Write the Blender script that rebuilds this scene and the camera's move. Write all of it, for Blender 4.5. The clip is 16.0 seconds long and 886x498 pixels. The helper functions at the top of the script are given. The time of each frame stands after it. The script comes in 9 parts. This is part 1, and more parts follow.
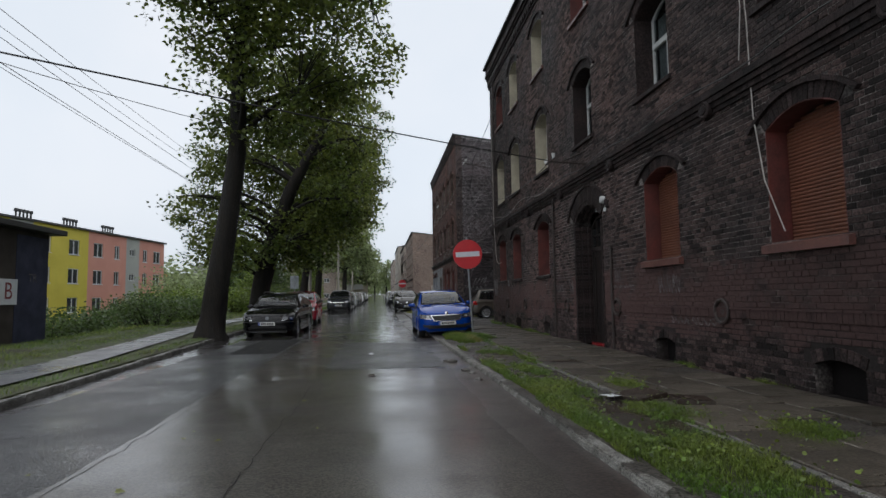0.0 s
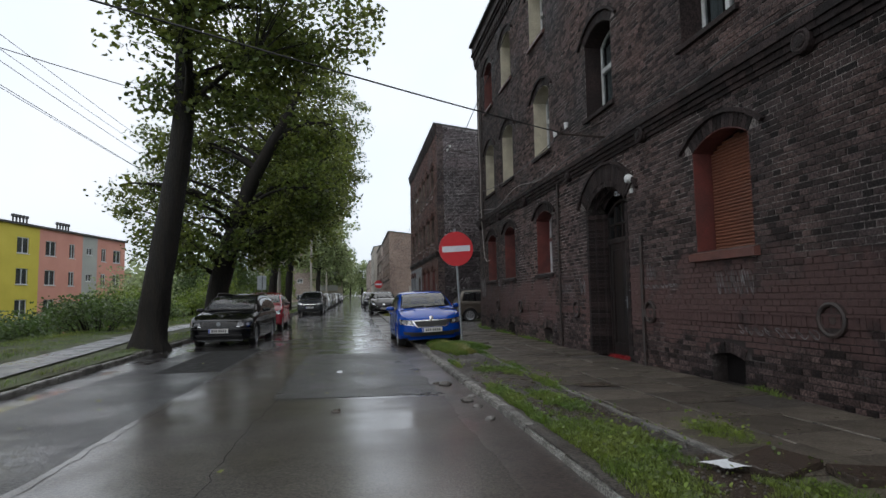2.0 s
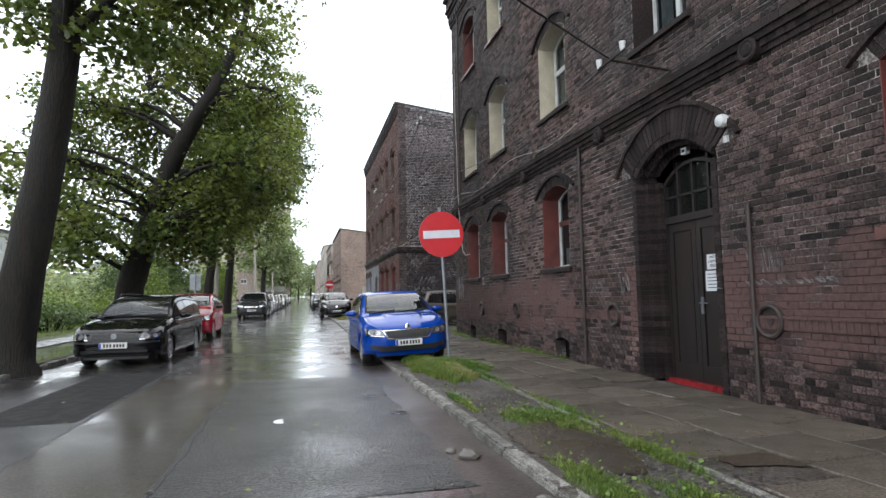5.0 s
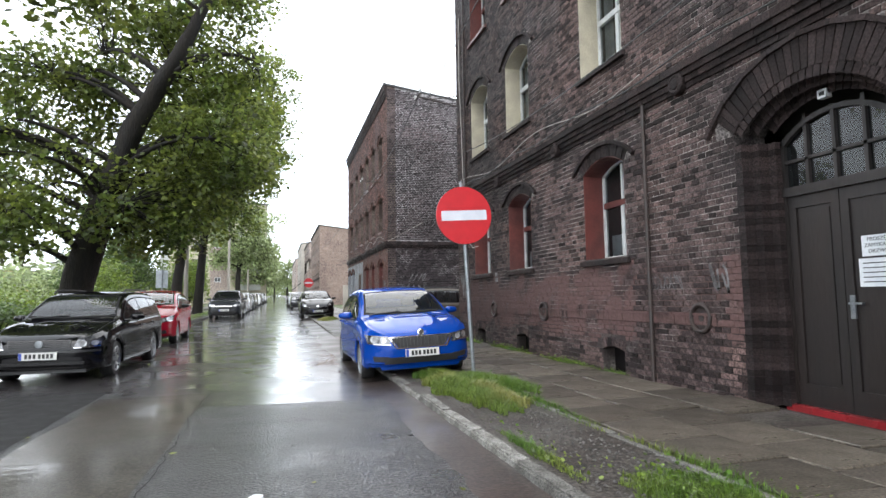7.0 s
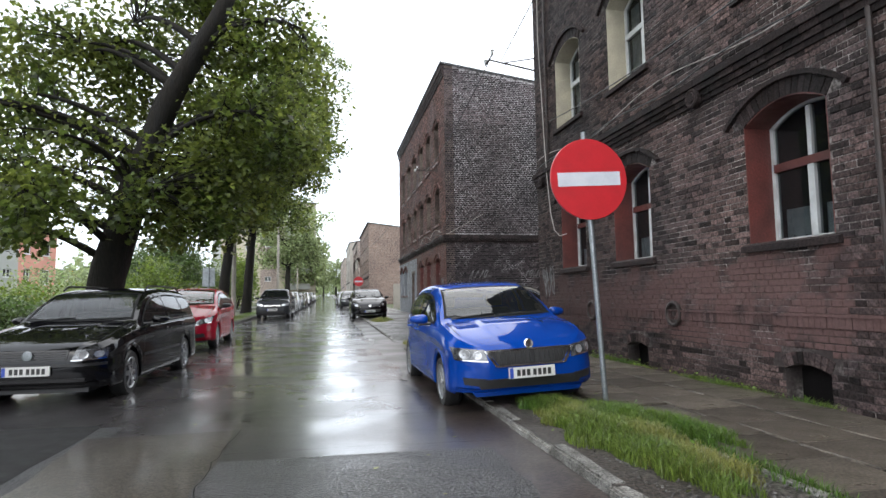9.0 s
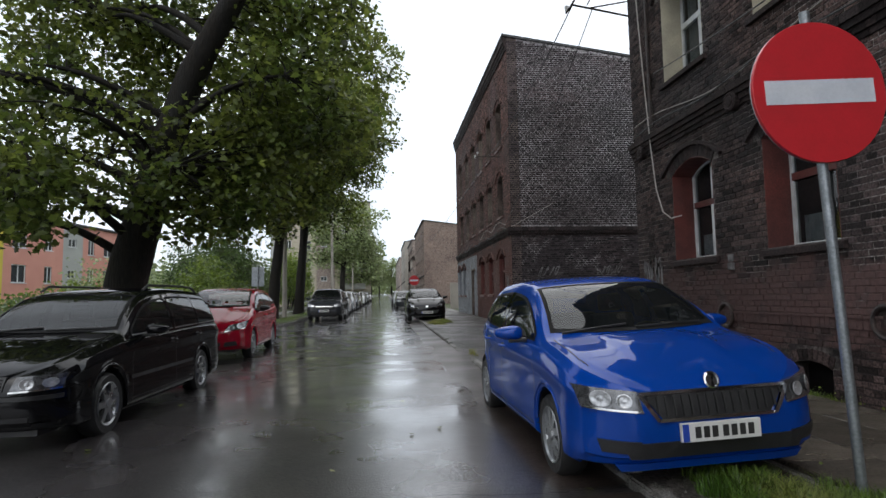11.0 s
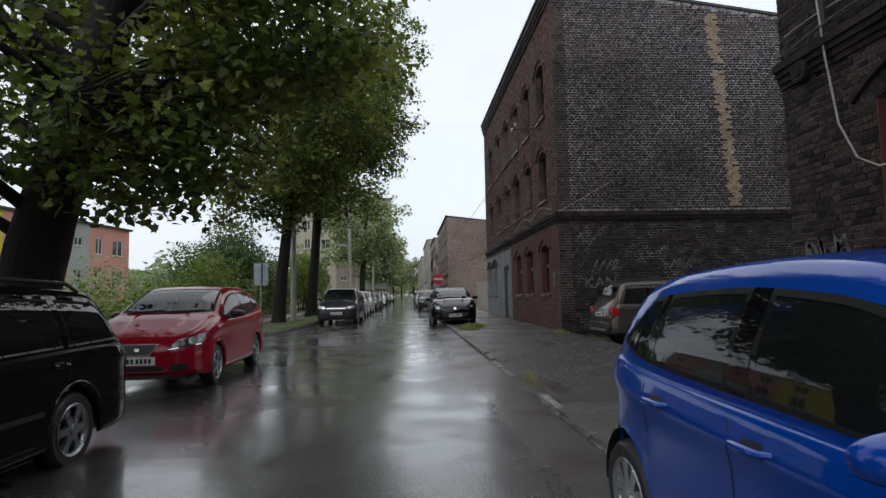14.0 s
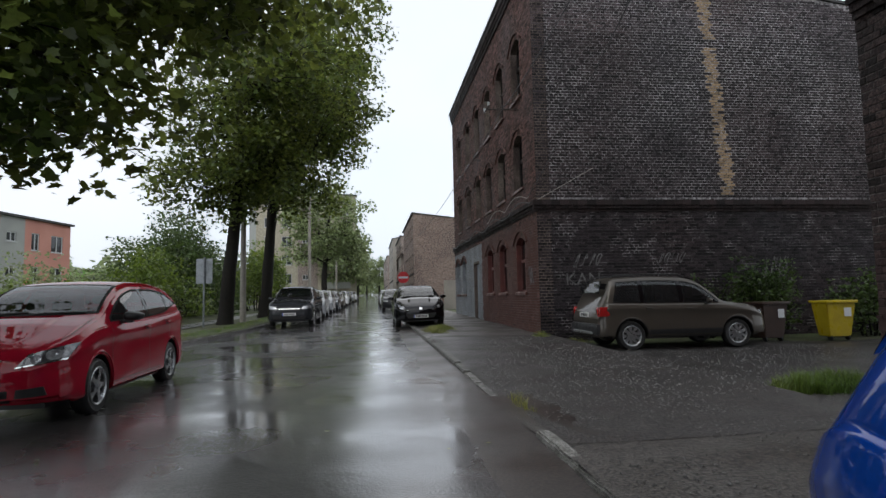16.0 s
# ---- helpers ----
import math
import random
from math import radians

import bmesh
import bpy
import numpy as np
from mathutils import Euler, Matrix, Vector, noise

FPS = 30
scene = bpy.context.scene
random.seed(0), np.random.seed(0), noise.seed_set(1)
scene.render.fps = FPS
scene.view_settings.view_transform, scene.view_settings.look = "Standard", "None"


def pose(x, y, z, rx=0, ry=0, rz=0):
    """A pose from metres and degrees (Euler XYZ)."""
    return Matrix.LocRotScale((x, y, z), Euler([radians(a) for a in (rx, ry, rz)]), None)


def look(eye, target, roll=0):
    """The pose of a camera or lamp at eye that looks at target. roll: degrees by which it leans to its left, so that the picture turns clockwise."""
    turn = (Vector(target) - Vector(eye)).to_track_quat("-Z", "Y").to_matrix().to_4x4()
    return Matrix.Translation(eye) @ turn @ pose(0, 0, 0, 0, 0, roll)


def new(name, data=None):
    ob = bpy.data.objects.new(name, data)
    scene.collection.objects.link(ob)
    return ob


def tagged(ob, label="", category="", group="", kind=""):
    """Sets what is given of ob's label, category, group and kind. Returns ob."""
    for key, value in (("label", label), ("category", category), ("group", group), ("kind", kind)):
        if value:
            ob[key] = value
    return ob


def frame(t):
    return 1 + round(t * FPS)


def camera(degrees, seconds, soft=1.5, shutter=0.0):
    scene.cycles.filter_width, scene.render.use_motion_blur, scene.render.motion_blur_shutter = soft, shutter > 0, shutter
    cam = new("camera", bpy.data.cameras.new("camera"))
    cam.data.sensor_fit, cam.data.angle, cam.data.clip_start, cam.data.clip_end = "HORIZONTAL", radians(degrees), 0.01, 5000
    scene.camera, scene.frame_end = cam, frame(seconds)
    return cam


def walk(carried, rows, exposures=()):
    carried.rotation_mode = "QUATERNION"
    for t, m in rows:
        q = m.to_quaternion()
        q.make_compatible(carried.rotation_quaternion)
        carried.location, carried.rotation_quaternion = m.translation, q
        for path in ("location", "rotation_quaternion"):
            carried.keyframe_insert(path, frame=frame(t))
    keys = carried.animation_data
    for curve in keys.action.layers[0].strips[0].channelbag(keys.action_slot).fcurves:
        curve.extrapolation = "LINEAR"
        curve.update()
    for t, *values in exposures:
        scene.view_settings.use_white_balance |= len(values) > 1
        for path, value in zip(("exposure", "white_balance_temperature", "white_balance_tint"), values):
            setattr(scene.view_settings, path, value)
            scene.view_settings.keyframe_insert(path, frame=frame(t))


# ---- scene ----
cam = camera(75.3, 16.0)
PATH = [
    (0, (1.061, 1.077, 1.247), (1.284, 3.057, 1.414), -0.8),
    (0.5, (1.117, 1.774, 1.291), (1.379, 3.750, 1.457), -0.8),
    (1, (1.141, 2.428, 1.280), (1.428, 4.400, 1.447), -0.8),
    (1.5, (1.180, 3.067, 1.281), (1.484, 5.036, 1.448), -0.9),
    (2, (1.147, 3.697, 1.280), (1.452, 5.667, 1.449), -0.9),
    (2.5, (1.167, 4.313, 1.291), (1.480, 6.282, 1.459), -0.9),
    (3, (1.159, 4.947, 1.329), (1.491, 6.912, 1.495), -1.1),
    (3.5, (1.131, 5.590, 1.324), (1.504, 7.548, 1.490), -0.9),
    (4, (1.107, 6.250, 1.351), (1.518, 8.200, 1.514), -1.0),
    (4.5, (1.117, 6.891, 1.339), (1.548, 8.837, 1.504), -1.0),
    (4.7, (1.139, 7.132, 1.305), (1.587, 9.074, 1.473), -1.0),
    (6.8, (1.002, 9.734, 1.281), (1.555, 11.648, 1.451), -0.7),
    (7, (1.020, 9.973, 1.284), (1.569, 11.889, 1.452), -0.8),
    (7.5, (0.984, 10.610, 1.313), (1.511, 12.532, 1.478), -0.9),
    (8, (0.952, 11.243, 1.305), (1.437, 13.176, 1.472), -0.8),
    (8.5, (0.968, 11.912, 1.292), (1.423, 13.853, 1.458), -0.8),
    (9, (0.962, 12.568, 1.275), (1.356, 14.522, 1.443), -0.8),
    (9.5, (0.981, 13.229, 1.263), (1.325, 15.192, 1.431), -0.9),
    (10, (1.024, 13.879, 1.271), (1.317, 15.850, 1.438), -0.9),
    (10.2, (1.019, 14.119, 1.285), (1.294, 16.093, 1.453), -0.9),
    (12.3, (1.141, 16.821, 1.318), (1.278, 18.810, 1.485), -1.2),
    (12.5, (1.117, 17.091, 1.306), (1.251, 19.079, 1.475), -1.2),
    (13, (1.142, 17.700, 1.306), (1.273, 19.688, 1.475), -1.1),
    (13.5, (1.145, 18.320, 1.324), (1.273, 20.309, 1.493), -1.1),
    (14, (1.130, 18.949, 1.334), (1.261, 20.937, 1.503), -1.1),
    (14.5, (1.231, 19.431, 1.337), (1.359, 21.420, 1.507), -1.3),
    (15, (1.223, 19.978, 1.350), (1.368, 21.966, 1.518), -1.1),
    (15.5, (1.273, 20.484, 1.312), (1.469, 22.468, 1.482), -1.2),
    (16, (1.315, 21.034, 1.302), (1.563, 23.011, 1.468), -1.2),
]
EXPOSURE = [(0, -0.9), (1.5, -0.75), (3.0, -0.36), (4.7, 0.32), (7, 0.9), (8.5, 0.72), (10, 0.05), (12.5, -0.72), (14.5, -0.7), (16, -0.64)]
walk(cam, [(t, look(eye, target, roll)) for t, eye, target, roll in PATH], EXPOSURE)

# ---------------------------------------------------------------- sky and light
SKY, SUN = 1.95, 0.9
world = bpy.data.worlds.new("overcast_sky")
scene.world = world
world.use_nodes = True
wn, wl = world.node_tree.nodes, world.node_tree.links
sky = wn.new("ShaderNodeTexSky")
sky.sky_type, sky.sun_disc = "NISHITA", False
sky.sun_elevation, sky.sun_rotation = radians(48), radians(200)
sky.air_density, sky.dust_density = 1.0, 6.0
grey = wn.new("ShaderNodeHueSaturation")
grey.inputs["Saturation"].default_value, grey.inputs["Value"].default_value = 0.25, 0.14
cloud = wn.new("ShaderNodeTexNoise")
cloud.inputs["Scale"].default_value, cloud.inputs["Detail"].default_value = 2.2, 6
cramp = wn.new("ShaderNodeValToRGB")
cramp.color_ramp.elements[0].position, cramp.color_ramp.elements[0].color = 0.3, (0.80, 0.89, 1.0, 1)
cramp.color_ramp.elements[1].position, cramp.color_ramp.elements[1].color = 0.7, (0.95, 0.99, 1.06, 1)
wmix = wn.new("ShaderNodeMix")
wmix.data_type = "RGBA"
wmix.inputs[0].default_value = 0.78
wcoord = wn.new("ShaderNodeTexCoord")
wl.new(wcoord.outputs["Generated"], cloud.inputs["Vector"])
wl.new(sky.outputs[0], grey.inputs["Color"])
wl.new(cloud.outputs["Fac"], cramp.inputs[0])
wl.new(grey.outputs[0], wmix.inputs[6])
wl.new(cramp.outputs[0], wmix.inputs[7])
wl.new(wmix.outputs[2], wn["Background"].inputs["Color"])
wn["Background"].inputs["Strength"].default_value = SKY
sun = new("sun", bpy.data.lights.new("sun", "SUN"))
sun.data.energy, sun.data.angle, sun.data.color = SUN, radians(60), (1.0, 0.97, 0.93)
sun.matrix_world = pose(0, 0, 60, 42, 0, 160)

# ---------------------------------------------------------------- materials


def mat(name, c1, c2=None, scale=3.0, fine=60.0, rough=(0.5, 0.75), bump=0.25, depth=0.01, metal=0.0, spec=0.5,
        vary=None, amount=0.35, coat=0.0, grain=0.25, stretch=(1, 1, 1), film=None):
    """Two tones mixed by a broad noise, grained by a fine one, with its own roughness range and relief."""
    m = bpy.data.materials.new(name)
    m.use_nodes = True
    n, l = m.node_tree.nodes, m.node_tree.links
    b = n["Principled BSDF"]
    c2 = c2 or tuple(0.7 * v for v in c1)
    tc = n.new("ShaderNodeTexCoord")
    mp = n.new("ShaderNodeMapping")
    mp.inputs["Scale"].default_value = stretch
    l.new(tc.outputs["Object"], mp.inputs["Vector"])
    big, small = n.new("ShaderNodeTexNoise"), n.new("ShaderNodeTexNoise")
    for t, s, d in ((big, scale, 5), (small, fine, 3)):
        t.inputs["Scale"].default_value, t.inputs["Detail"].default_value = s, d
        l.new(mp.outputs[0], t.inputs["Vector"])
    ramp = n.new("ShaderNodeMapRange")
    ramp.inputs[1].default_value, ramp.inputs[2].default_value = 0.35, 0.65
    l.new(big.outputs["Fac"], ramp.inputs[0])
    mix = n.new("ShaderNodeMix")
    mix.data_type = "RGBA"
    mix.inputs[6].default_value, mix.inputs[7].default_value = (*c1, 1), (*c2, 1)
    l.new(ramp.outputs[0], mix.inputs[0])
    hsv = n.new("ShaderNodeHueSaturation")
    l.new(mix.outputs[2], hsv.inputs["Color"])
    val = n.new("ShaderNodeMapRange")
    val.inputs[1].default_value, val.inputs[2].default_value = (0.25, 0.75) if grain < 0.4 else (0.36, 0.64)
    val.inputs[3].default_value, val.inputs[4].default_value = 1 - grain, 1 + grain
    l.new(small.outputs["Fac"], val.inputs[0])
    out = val.outputs[0]
    if vary:
        src = n.new("ShaderNodeNewGeometry" if vary == "island" else "ShaderNodeObjectInfo")
        r = src.outputs["Random Per Island"] if vary == "island" else src.outputs["Random"]
        vr = n.new("ShaderNodeMapRange")
        vr.inputs[3].default_value, vr.inputs[4].default_value = 1 - amount, 1 + amount
        l.new(r, vr.inputs[0])
        mul = n.new("ShaderNodeMath")
        mul.operation = "MULTIPLY"
        l.new(out, mul.inputs[0])
        l.new(vr.outputs[0], mul.inputs[1])
        out = mul.outputs[0]
    l.new(out, hsv.inputs["Value"])
    l.new(hsv.outputs[0], b.inputs["Base Color"])
    rg = n.new("ShaderNodeMapRange")
    rg.inputs[1].default_value, rg.inputs[2].default_value = 0.35, 0.65
    rg.inputs[3].default_value, rg.inputs[4].default_value = rough
    l.new(big.outputs["Fac"], rg.inputs[0])
    l.new(rg.outputs[0], b.inputs["Roughness"])
    b.inputs["Metallic"].default_value = metal
    b.inputs["Specular IOR Level"].default_value = spec
    b.inputs["Coat Weight"].default_value, b.inputs["Coat Roughness"].default_value = coat, 0.03
    if film:
        wet = n.new("ShaderNodeTexNoise")
        wet.inputs["Scale"].default_value, wet.inputs["Detail"].default_value = 0.9, 8
        l.new(mp.outputs[0], wet.inputs["Vector"])
        wm = n.new("ShaderNodeMapRange")
        wm.inputs[1].default_value, wm.inputs[2].default_value = 0.38, 0.58
        wm.inputs[3].default_value, wm.inputs[4].default_value = coat * 0.6, coat
        l.new(wet.outputs["Fac"], wm.inputs[0])
        cover = wm.outputs[0]
        if bump >= 0.9:
            stones, pit, both = n.new("ShaderNodeTexVoronoi"), n.new("ShaderNodeMapRange"), n.new("ShaderNodeMath")
            stones.inputs["Scale"].default_value = 62
            pit.inputs[1].default_value, pit.inputs[2].default_value, pit.inputs[3].default_value, pit.inputs[4].default_value = 0.25, 0.6, 1.0, 0.08
            both.operation = "MULTIPLY"
            l.new(mp.outputs[0], stones.inputs["Vector"])
            l.new(stones.outputs["Distance"], pit.inputs[0])
            l.new(pit.outputs[0], both.inputs[0])
            l.new(cover, both.inputs[1])
            cover = both.outputs[0]
            # shade between stones and glint on their tops, put into the base colour
            dark = n.new("ShaderNodeHueSaturation")
            pit_shade = n.new("ShaderNodeMapRange")
            pit_shade.inputs[1].default_value, pit_shade.inputs[2].default_value, pit_shade.inputs[3].default_value, pit_shade.inputs[4].default_value = 0.2, 0.65, 1.5, 0.3
            l.new(stones.outputs["Distance"], pit_shade.inputs[0])
            l.new(pit_shade.outputs[0], dark.inputs["Value"])
            l.new(hsv.outputs[0], dark.inputs["Color"])
            l.new(dark.outputs[0], b.inputs["Base Color"])
        l.new(cover, b.inputs["Coat Weight"])
    if bump:
        bp = n.new("ShaderNodeBump")
        bp.inputs["Strength"].default_value, bp.inputs["Distance"].default_value = bump, depth
        l.new(small.outputs["Fac"], bp.inputs["Height"])
        l.new(bp.outputs[0], b.inputs["Normal"])
        if film:
            b.inputs["Coat Roughness"].default_value = film
            bq = n.new("ShaderNodeBump")
            rip, wave, wmap = n.new("ShaderNodeTexNoise"), n.new("ShaderNodeTexNoise"), n.new("ShaderNodeMapping")
            rip.inputs["Scale"].default_value, rip.inputs["Detail"].default_value, rip.inputs["Roughness"].default_value = 55, 3, 0.6
            wave.inputs["Scale"].default_value, wave.inputs["Detail"].default_value = 1.0, 6
            wmap.inputs["Scale"].default_value = (1.6, 8.0, 1.0)
            l.new(mp.outputs[0], rip.inputs["Vector"])
            l.new(mp.outputs[0], wmap.inputs["Vector"])
            l.new(wmap.outputs[0], wave.inputs["Vector"])
            deep = n.new("ShaderNodeMapRange")
            deep.inputs[1].default_value, deep.inputs[2].default_value = 0.42, 0.60
            deep.inputs[3].default_value, deep.inputs[4].default_value = 1.0, 0.18
            l.new(wet.outputs["Fac"], deep.inputs[0])
            grit, total = n.new("ShaderNodeMath"), n.new("ShaderNodeMath")
            grit.operation = "MULTIPLY"
            l.new(rip.outputs["Fac"], grit.inputs[0])
            l.new(deep.outputs[0], grit.inputs[1])
            total.operation, total.inputs[1].default_value = "MULTIPLY_ADD", 1.4
            l.new(wave.outputs["Fac"], total.inputs[0])
            l.new(grit.outputs[0], total.inputs[2])
            bq.inputs["Strength"].default_value, bq.inputs["Distance"].default_value = 1.0, 0.0042 * bump
            l.new(total.outputs[0], bq.inputs["Height"])
            l.new(bq.outputs[0], b.inputs["Coat Normal"])
    return m


def tint(m, colour, low, high, axis=2, scale=1.6, soft=0.25, also=None, keep=0.25):
    """Lays old paint over a material between two heights, with a ragged, worn edge."""
    n, l = m.node_tree.nodes, m.node_tree.links
    b = n["Principled BSDF"]
    old = b.inputs["Base Color"].links[0].from_socket
    tc = n.new("ShaderNodeTexCoord")
    sep = n.new("ShaderNodeSeparateXYZ")
    l.new(tc.outputs["Object"], sep.inputs[0])
    no = n.new("ShaderNodeTexNoise")
    no.inputs["Scale"].default_value, no.inputs["Detail"].default_value = scale, 8
    l.new(tc.outputs["Object"], no.inputs["Vector"])
    off = n.new("ShaderNodeMath")
    off.operation, off.inputs[1].default_value = "MULTIPLY_ADD", soft * 2
    off.inputs[2].default_value = -soft
    l.new(no.outputs["Fac"], off.inputs[0])
    add = n.new("ShaderNodeMath")
    l.new(sep.outputs[axis], add.inputs[0])
    l.new(off.outputs[0], add.inputs[1])
    lo, hi = n.new("ShaderNodeMapRange"), n.new("ShaderNodeMapRange")
    lo.inputs[1].default_value, lo.inputs[2].default_value = low - 0.04, low + 0.04
    hi.inputs[1].default_value, hi.inputs[2].default_value = high + 0.04, high - 0.04
    l.new(add.outputs[0], lo.inputs[0])
    l.new(add.outputs[0], hi.inputs[0])
    mu = n.new("ShaderNodeMath")
    mu.operation = "MULTIPLY"
    l.new(lo.outputs[0], mu.inputs[0])
    l.new(hi.outputs[0], mu.inputs[1])
    wear = n.new("ShaderNodeMapRange")
    wear.inputs[1].default_value, wear.inputs[2].default_value = 0.62, 0.5
    wear.inputs[3].default_value, wear.inputs[4].default_value = keep, 0.95
    w2 = n.new("ShaderNodeTexNoise")
    w2.inputs["Scale"].default_value, w2.inputs["Detail"].default_value = 2.7, 9
    l.new(tc.outputs["Object"], w2.inputs["Vector"])
    l.new(w2.outputs["Fac"], wear.inputs[0])
    m2 = n.new("ShaderNodeMath")
    m2.operation = "MULTIPLY"
    l.new(mu.outputs[0], m2.inputs[0])
    l.new(wear.outputs[0], m2.inputs[1])
    mix = n.new("ShaderNodeMix")
    mix.data_type = "RGBA"
    mix.inputs[7].default_value = (*colour, 1)
    l.new(m2.outputs[0], mix.inputs[0])
    l.new(old, mix.inputs[6])
    hs = n.new("ShaderNodeHueSaturation")
    l.new(mix.outputs[2], hs.inputs["Color"])
    geo = n.new("ShaderNodeTexNoise")
    geo.inputs["Scale"].default_value = 24
    l.new(tc.outputs["Object"], geo.inputs["Vector"])
    gr = n.new("ShaderNodeMapRange")
    gr.inputs[3].default_value, gr.inputs[4].default_value = 0.6, 1.4
    l.new(geo.outputs["Fac"], gr.inputs[0])
    l.new(gr.outputs[0], hs.inputs["Value"])
    l.new(hs.outputs[0], b.inputs["Base Color"])
    return m


def value_ramp(m, axis, start, end, low, high):
    """Scales the base colour's value along one axis, eased from start to end."""
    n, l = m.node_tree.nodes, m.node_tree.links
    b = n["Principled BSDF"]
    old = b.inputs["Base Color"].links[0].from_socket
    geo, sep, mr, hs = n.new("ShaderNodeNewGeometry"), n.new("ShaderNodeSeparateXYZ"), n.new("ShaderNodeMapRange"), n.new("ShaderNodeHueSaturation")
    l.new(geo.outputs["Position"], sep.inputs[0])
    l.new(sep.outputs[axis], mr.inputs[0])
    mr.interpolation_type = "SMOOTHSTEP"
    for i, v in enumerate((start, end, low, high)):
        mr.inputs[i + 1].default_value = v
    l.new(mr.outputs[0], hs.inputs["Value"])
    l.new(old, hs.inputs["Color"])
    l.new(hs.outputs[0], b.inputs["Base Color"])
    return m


def glass(name, dark, rough=0.02, clear=0.35):
    """A pane: tinted, partly clear, with a mirror gloss that follows Fresnel."""
    m = bpy.data.materials.new(name)
    m.use_nodes = True
    n, l = m.node_tree.nodes, m.node_tree.links
    n.remove(n["Principled BSDF"])
    tr, di, gl = n.new("ShaderNodeBsdfTransparent"), n.new("ShaderNodeBsdfDiffuse"), n.new("ShaderNodeBsdfGlossy")
    tr.inputs[0].default_value = (0.75, 0.8, 0.8, 1)
    di.inputs[0].default_value = (*dark, 1)
    gl.inputs["Roughness"].default_value = rough
    a, b, fr = n.new("ShaderNodeMixShader"), n.new("ShaderNodeMixShader"), n.new("ShaderNodeFresnel")
    a.inputs[0].default_value = clear
    fr.inputs[0].default_value = 1.55
    l.new(di.outputs[0], a.inputs[1])
    l.new(tr.outputs[0], a.inputs[2])
    l.new(fr.outputs[0], b.inputs[0])
    l.new(a.outputs[0], b.inputs[1])
    l.new(gl.outputs[0], b.inputs[2])
    l.new(b.outputs[0], n["Material Output"].inputs["Surface"])
    return m


M = {}
M["brick"] = tint(mat("sooty_brick", (0.023, 0.0175, 0.018), (0.062, 0.041, 0.037), 0.5, 38, (0.6, 0.85), 0.9, 0.008, spec=0.22, vary="island", amount=0.8, grain=0.55),
                  (0.077, 0.045, 0.042), 0.62, 1.72, soft=0.45)
M["brick_single"] = tint(mat("sooty_brick_single", (0.023, 0.0175, 0.018), (0.062, 0.041, 0.037), 0.5, 38, (0.6, 0.85), 0.9, 0.008, spec=0.22, vary="object", amount=0.7, grain=0.55),
                         (0.077, 0.045, 0.042), 0.62, 1.72, soft=0.45)
M["mortar"] = tint(mat("dirty_mortar", (0.016, 0.013, 0.013), (0.20, 0.18, 0.17), 1.6, 30, (0.7, 0.9), 0.5, spec=0.2, grain=0.6), (0.075, 0.046, 0.042), 0.62, 1.7, soft=0.45)
M["mortar"] = tint(M["mortar"], (0.026, 0.021, 0.020), -1.0, 0.80, keep=0.4, soft=0.4)
# wall brightness set in the colour: low at y 5, peak at 18, halved by 24
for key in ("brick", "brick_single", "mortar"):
    value_ramp(M[key], 1, 5.0, 18.0, 0.62, 1.5)
    value_ramp(M[key], 1, 19.0, 24.0, 1.0, 0.5)
M["brick_end"] = mat("black_sooty_brick", (0.0195, 0.0165, 0.019), (0.037, 0.028, 0.029), 0.35, 40, (0.5, 0.8), 0.6, 0.006, spec=0.2, vary="island", amount=0.75, grain=0.5)
M["brick_end_single"] = mat("black_sooty_brick_single", (0.0195, 0.0165, 0.019), (0.037, 0.028, 0.029), 0.35, 40, (0.5, 0.8), 0.6, 0.006, spec=0.2, vary="object", amount=0.75, grain=0.5)
value_ramp(M["brick_end"], 2, 8.9, 8.98, 1.0, 1.7)
M["brick_yellow"] = mat("yellow_repair_brick", (0.33, 0.23, 0.13), (0.24, 0.17, 0.10), 2, 40, (0.6, 0.8), 0.4, vary="island", amount=0.3)
M["mortar_end"] = mat("pale_mortar", (0.34, 0.325, 0.33), (0.12, 0.113, 0.115), 0.42, 14, (0.7, 0.9), 0.5, spec=0.2, grain=0.8)
M["mortar_end"] = tint(M["mortar_end"], (0.03, 0.027, 0.027), -1.0, 3.65, keep=0.15)
M["brick_two"] = mat("brown_brick", (0.072, 0.041, 0.037), (0.118, 0.064, 0.055), 0.6, 40, (0.6, 0.85), 0.6, 0.006, spec=0.2, vary="island", amount=0.65, grain=0.5)
M["brick_two"] = tint(M["brick_two"], (0.090, 0.042, 0.035), -1.0, 3.5, keep=0.1)
M["mortar_two"] = mat("brown_mortar", (0.06, 0.045, 0.04), (0.17, 0.14, 0.12), 1.4, 30, (0.7, 0.9), 0.5, spec=0.2, grain=0.5)
M["grey_paint"] = mat("grey_masonry_paint", (0.22, 0.24, 0.26), (0.17, 0.18, 0.20), 1.5, 40, (0.5, 0.7), 0.3)
M["red_paint"] = mat("red_reveal_paint", (0.12, 0.034, 0.029), (0.075, 0.024, 0.021), 3, 40, (0.35, 0.6), 0.3)
M["oxide"] = mat("iron_oxide_sill_paint", (0.12, 0.048, 0.038), (0.075, 0.034, 0.03), 3, 50, (0.3, 0.6), 0.3)
M["shutter"] = mat("brown_roller_slats", (0.15, 0.058, 0.034), (0.12, 0.046, 0.028), 2, 30, (0.35, 0.5), 0.1)
M["white_pvc"] = mat("white_window_paint", (0.62, 0.64, 0.64), (0.45, 0.46, 0.45), 4, 50, (0.25, 0.4), 0.05, grain=0.06)
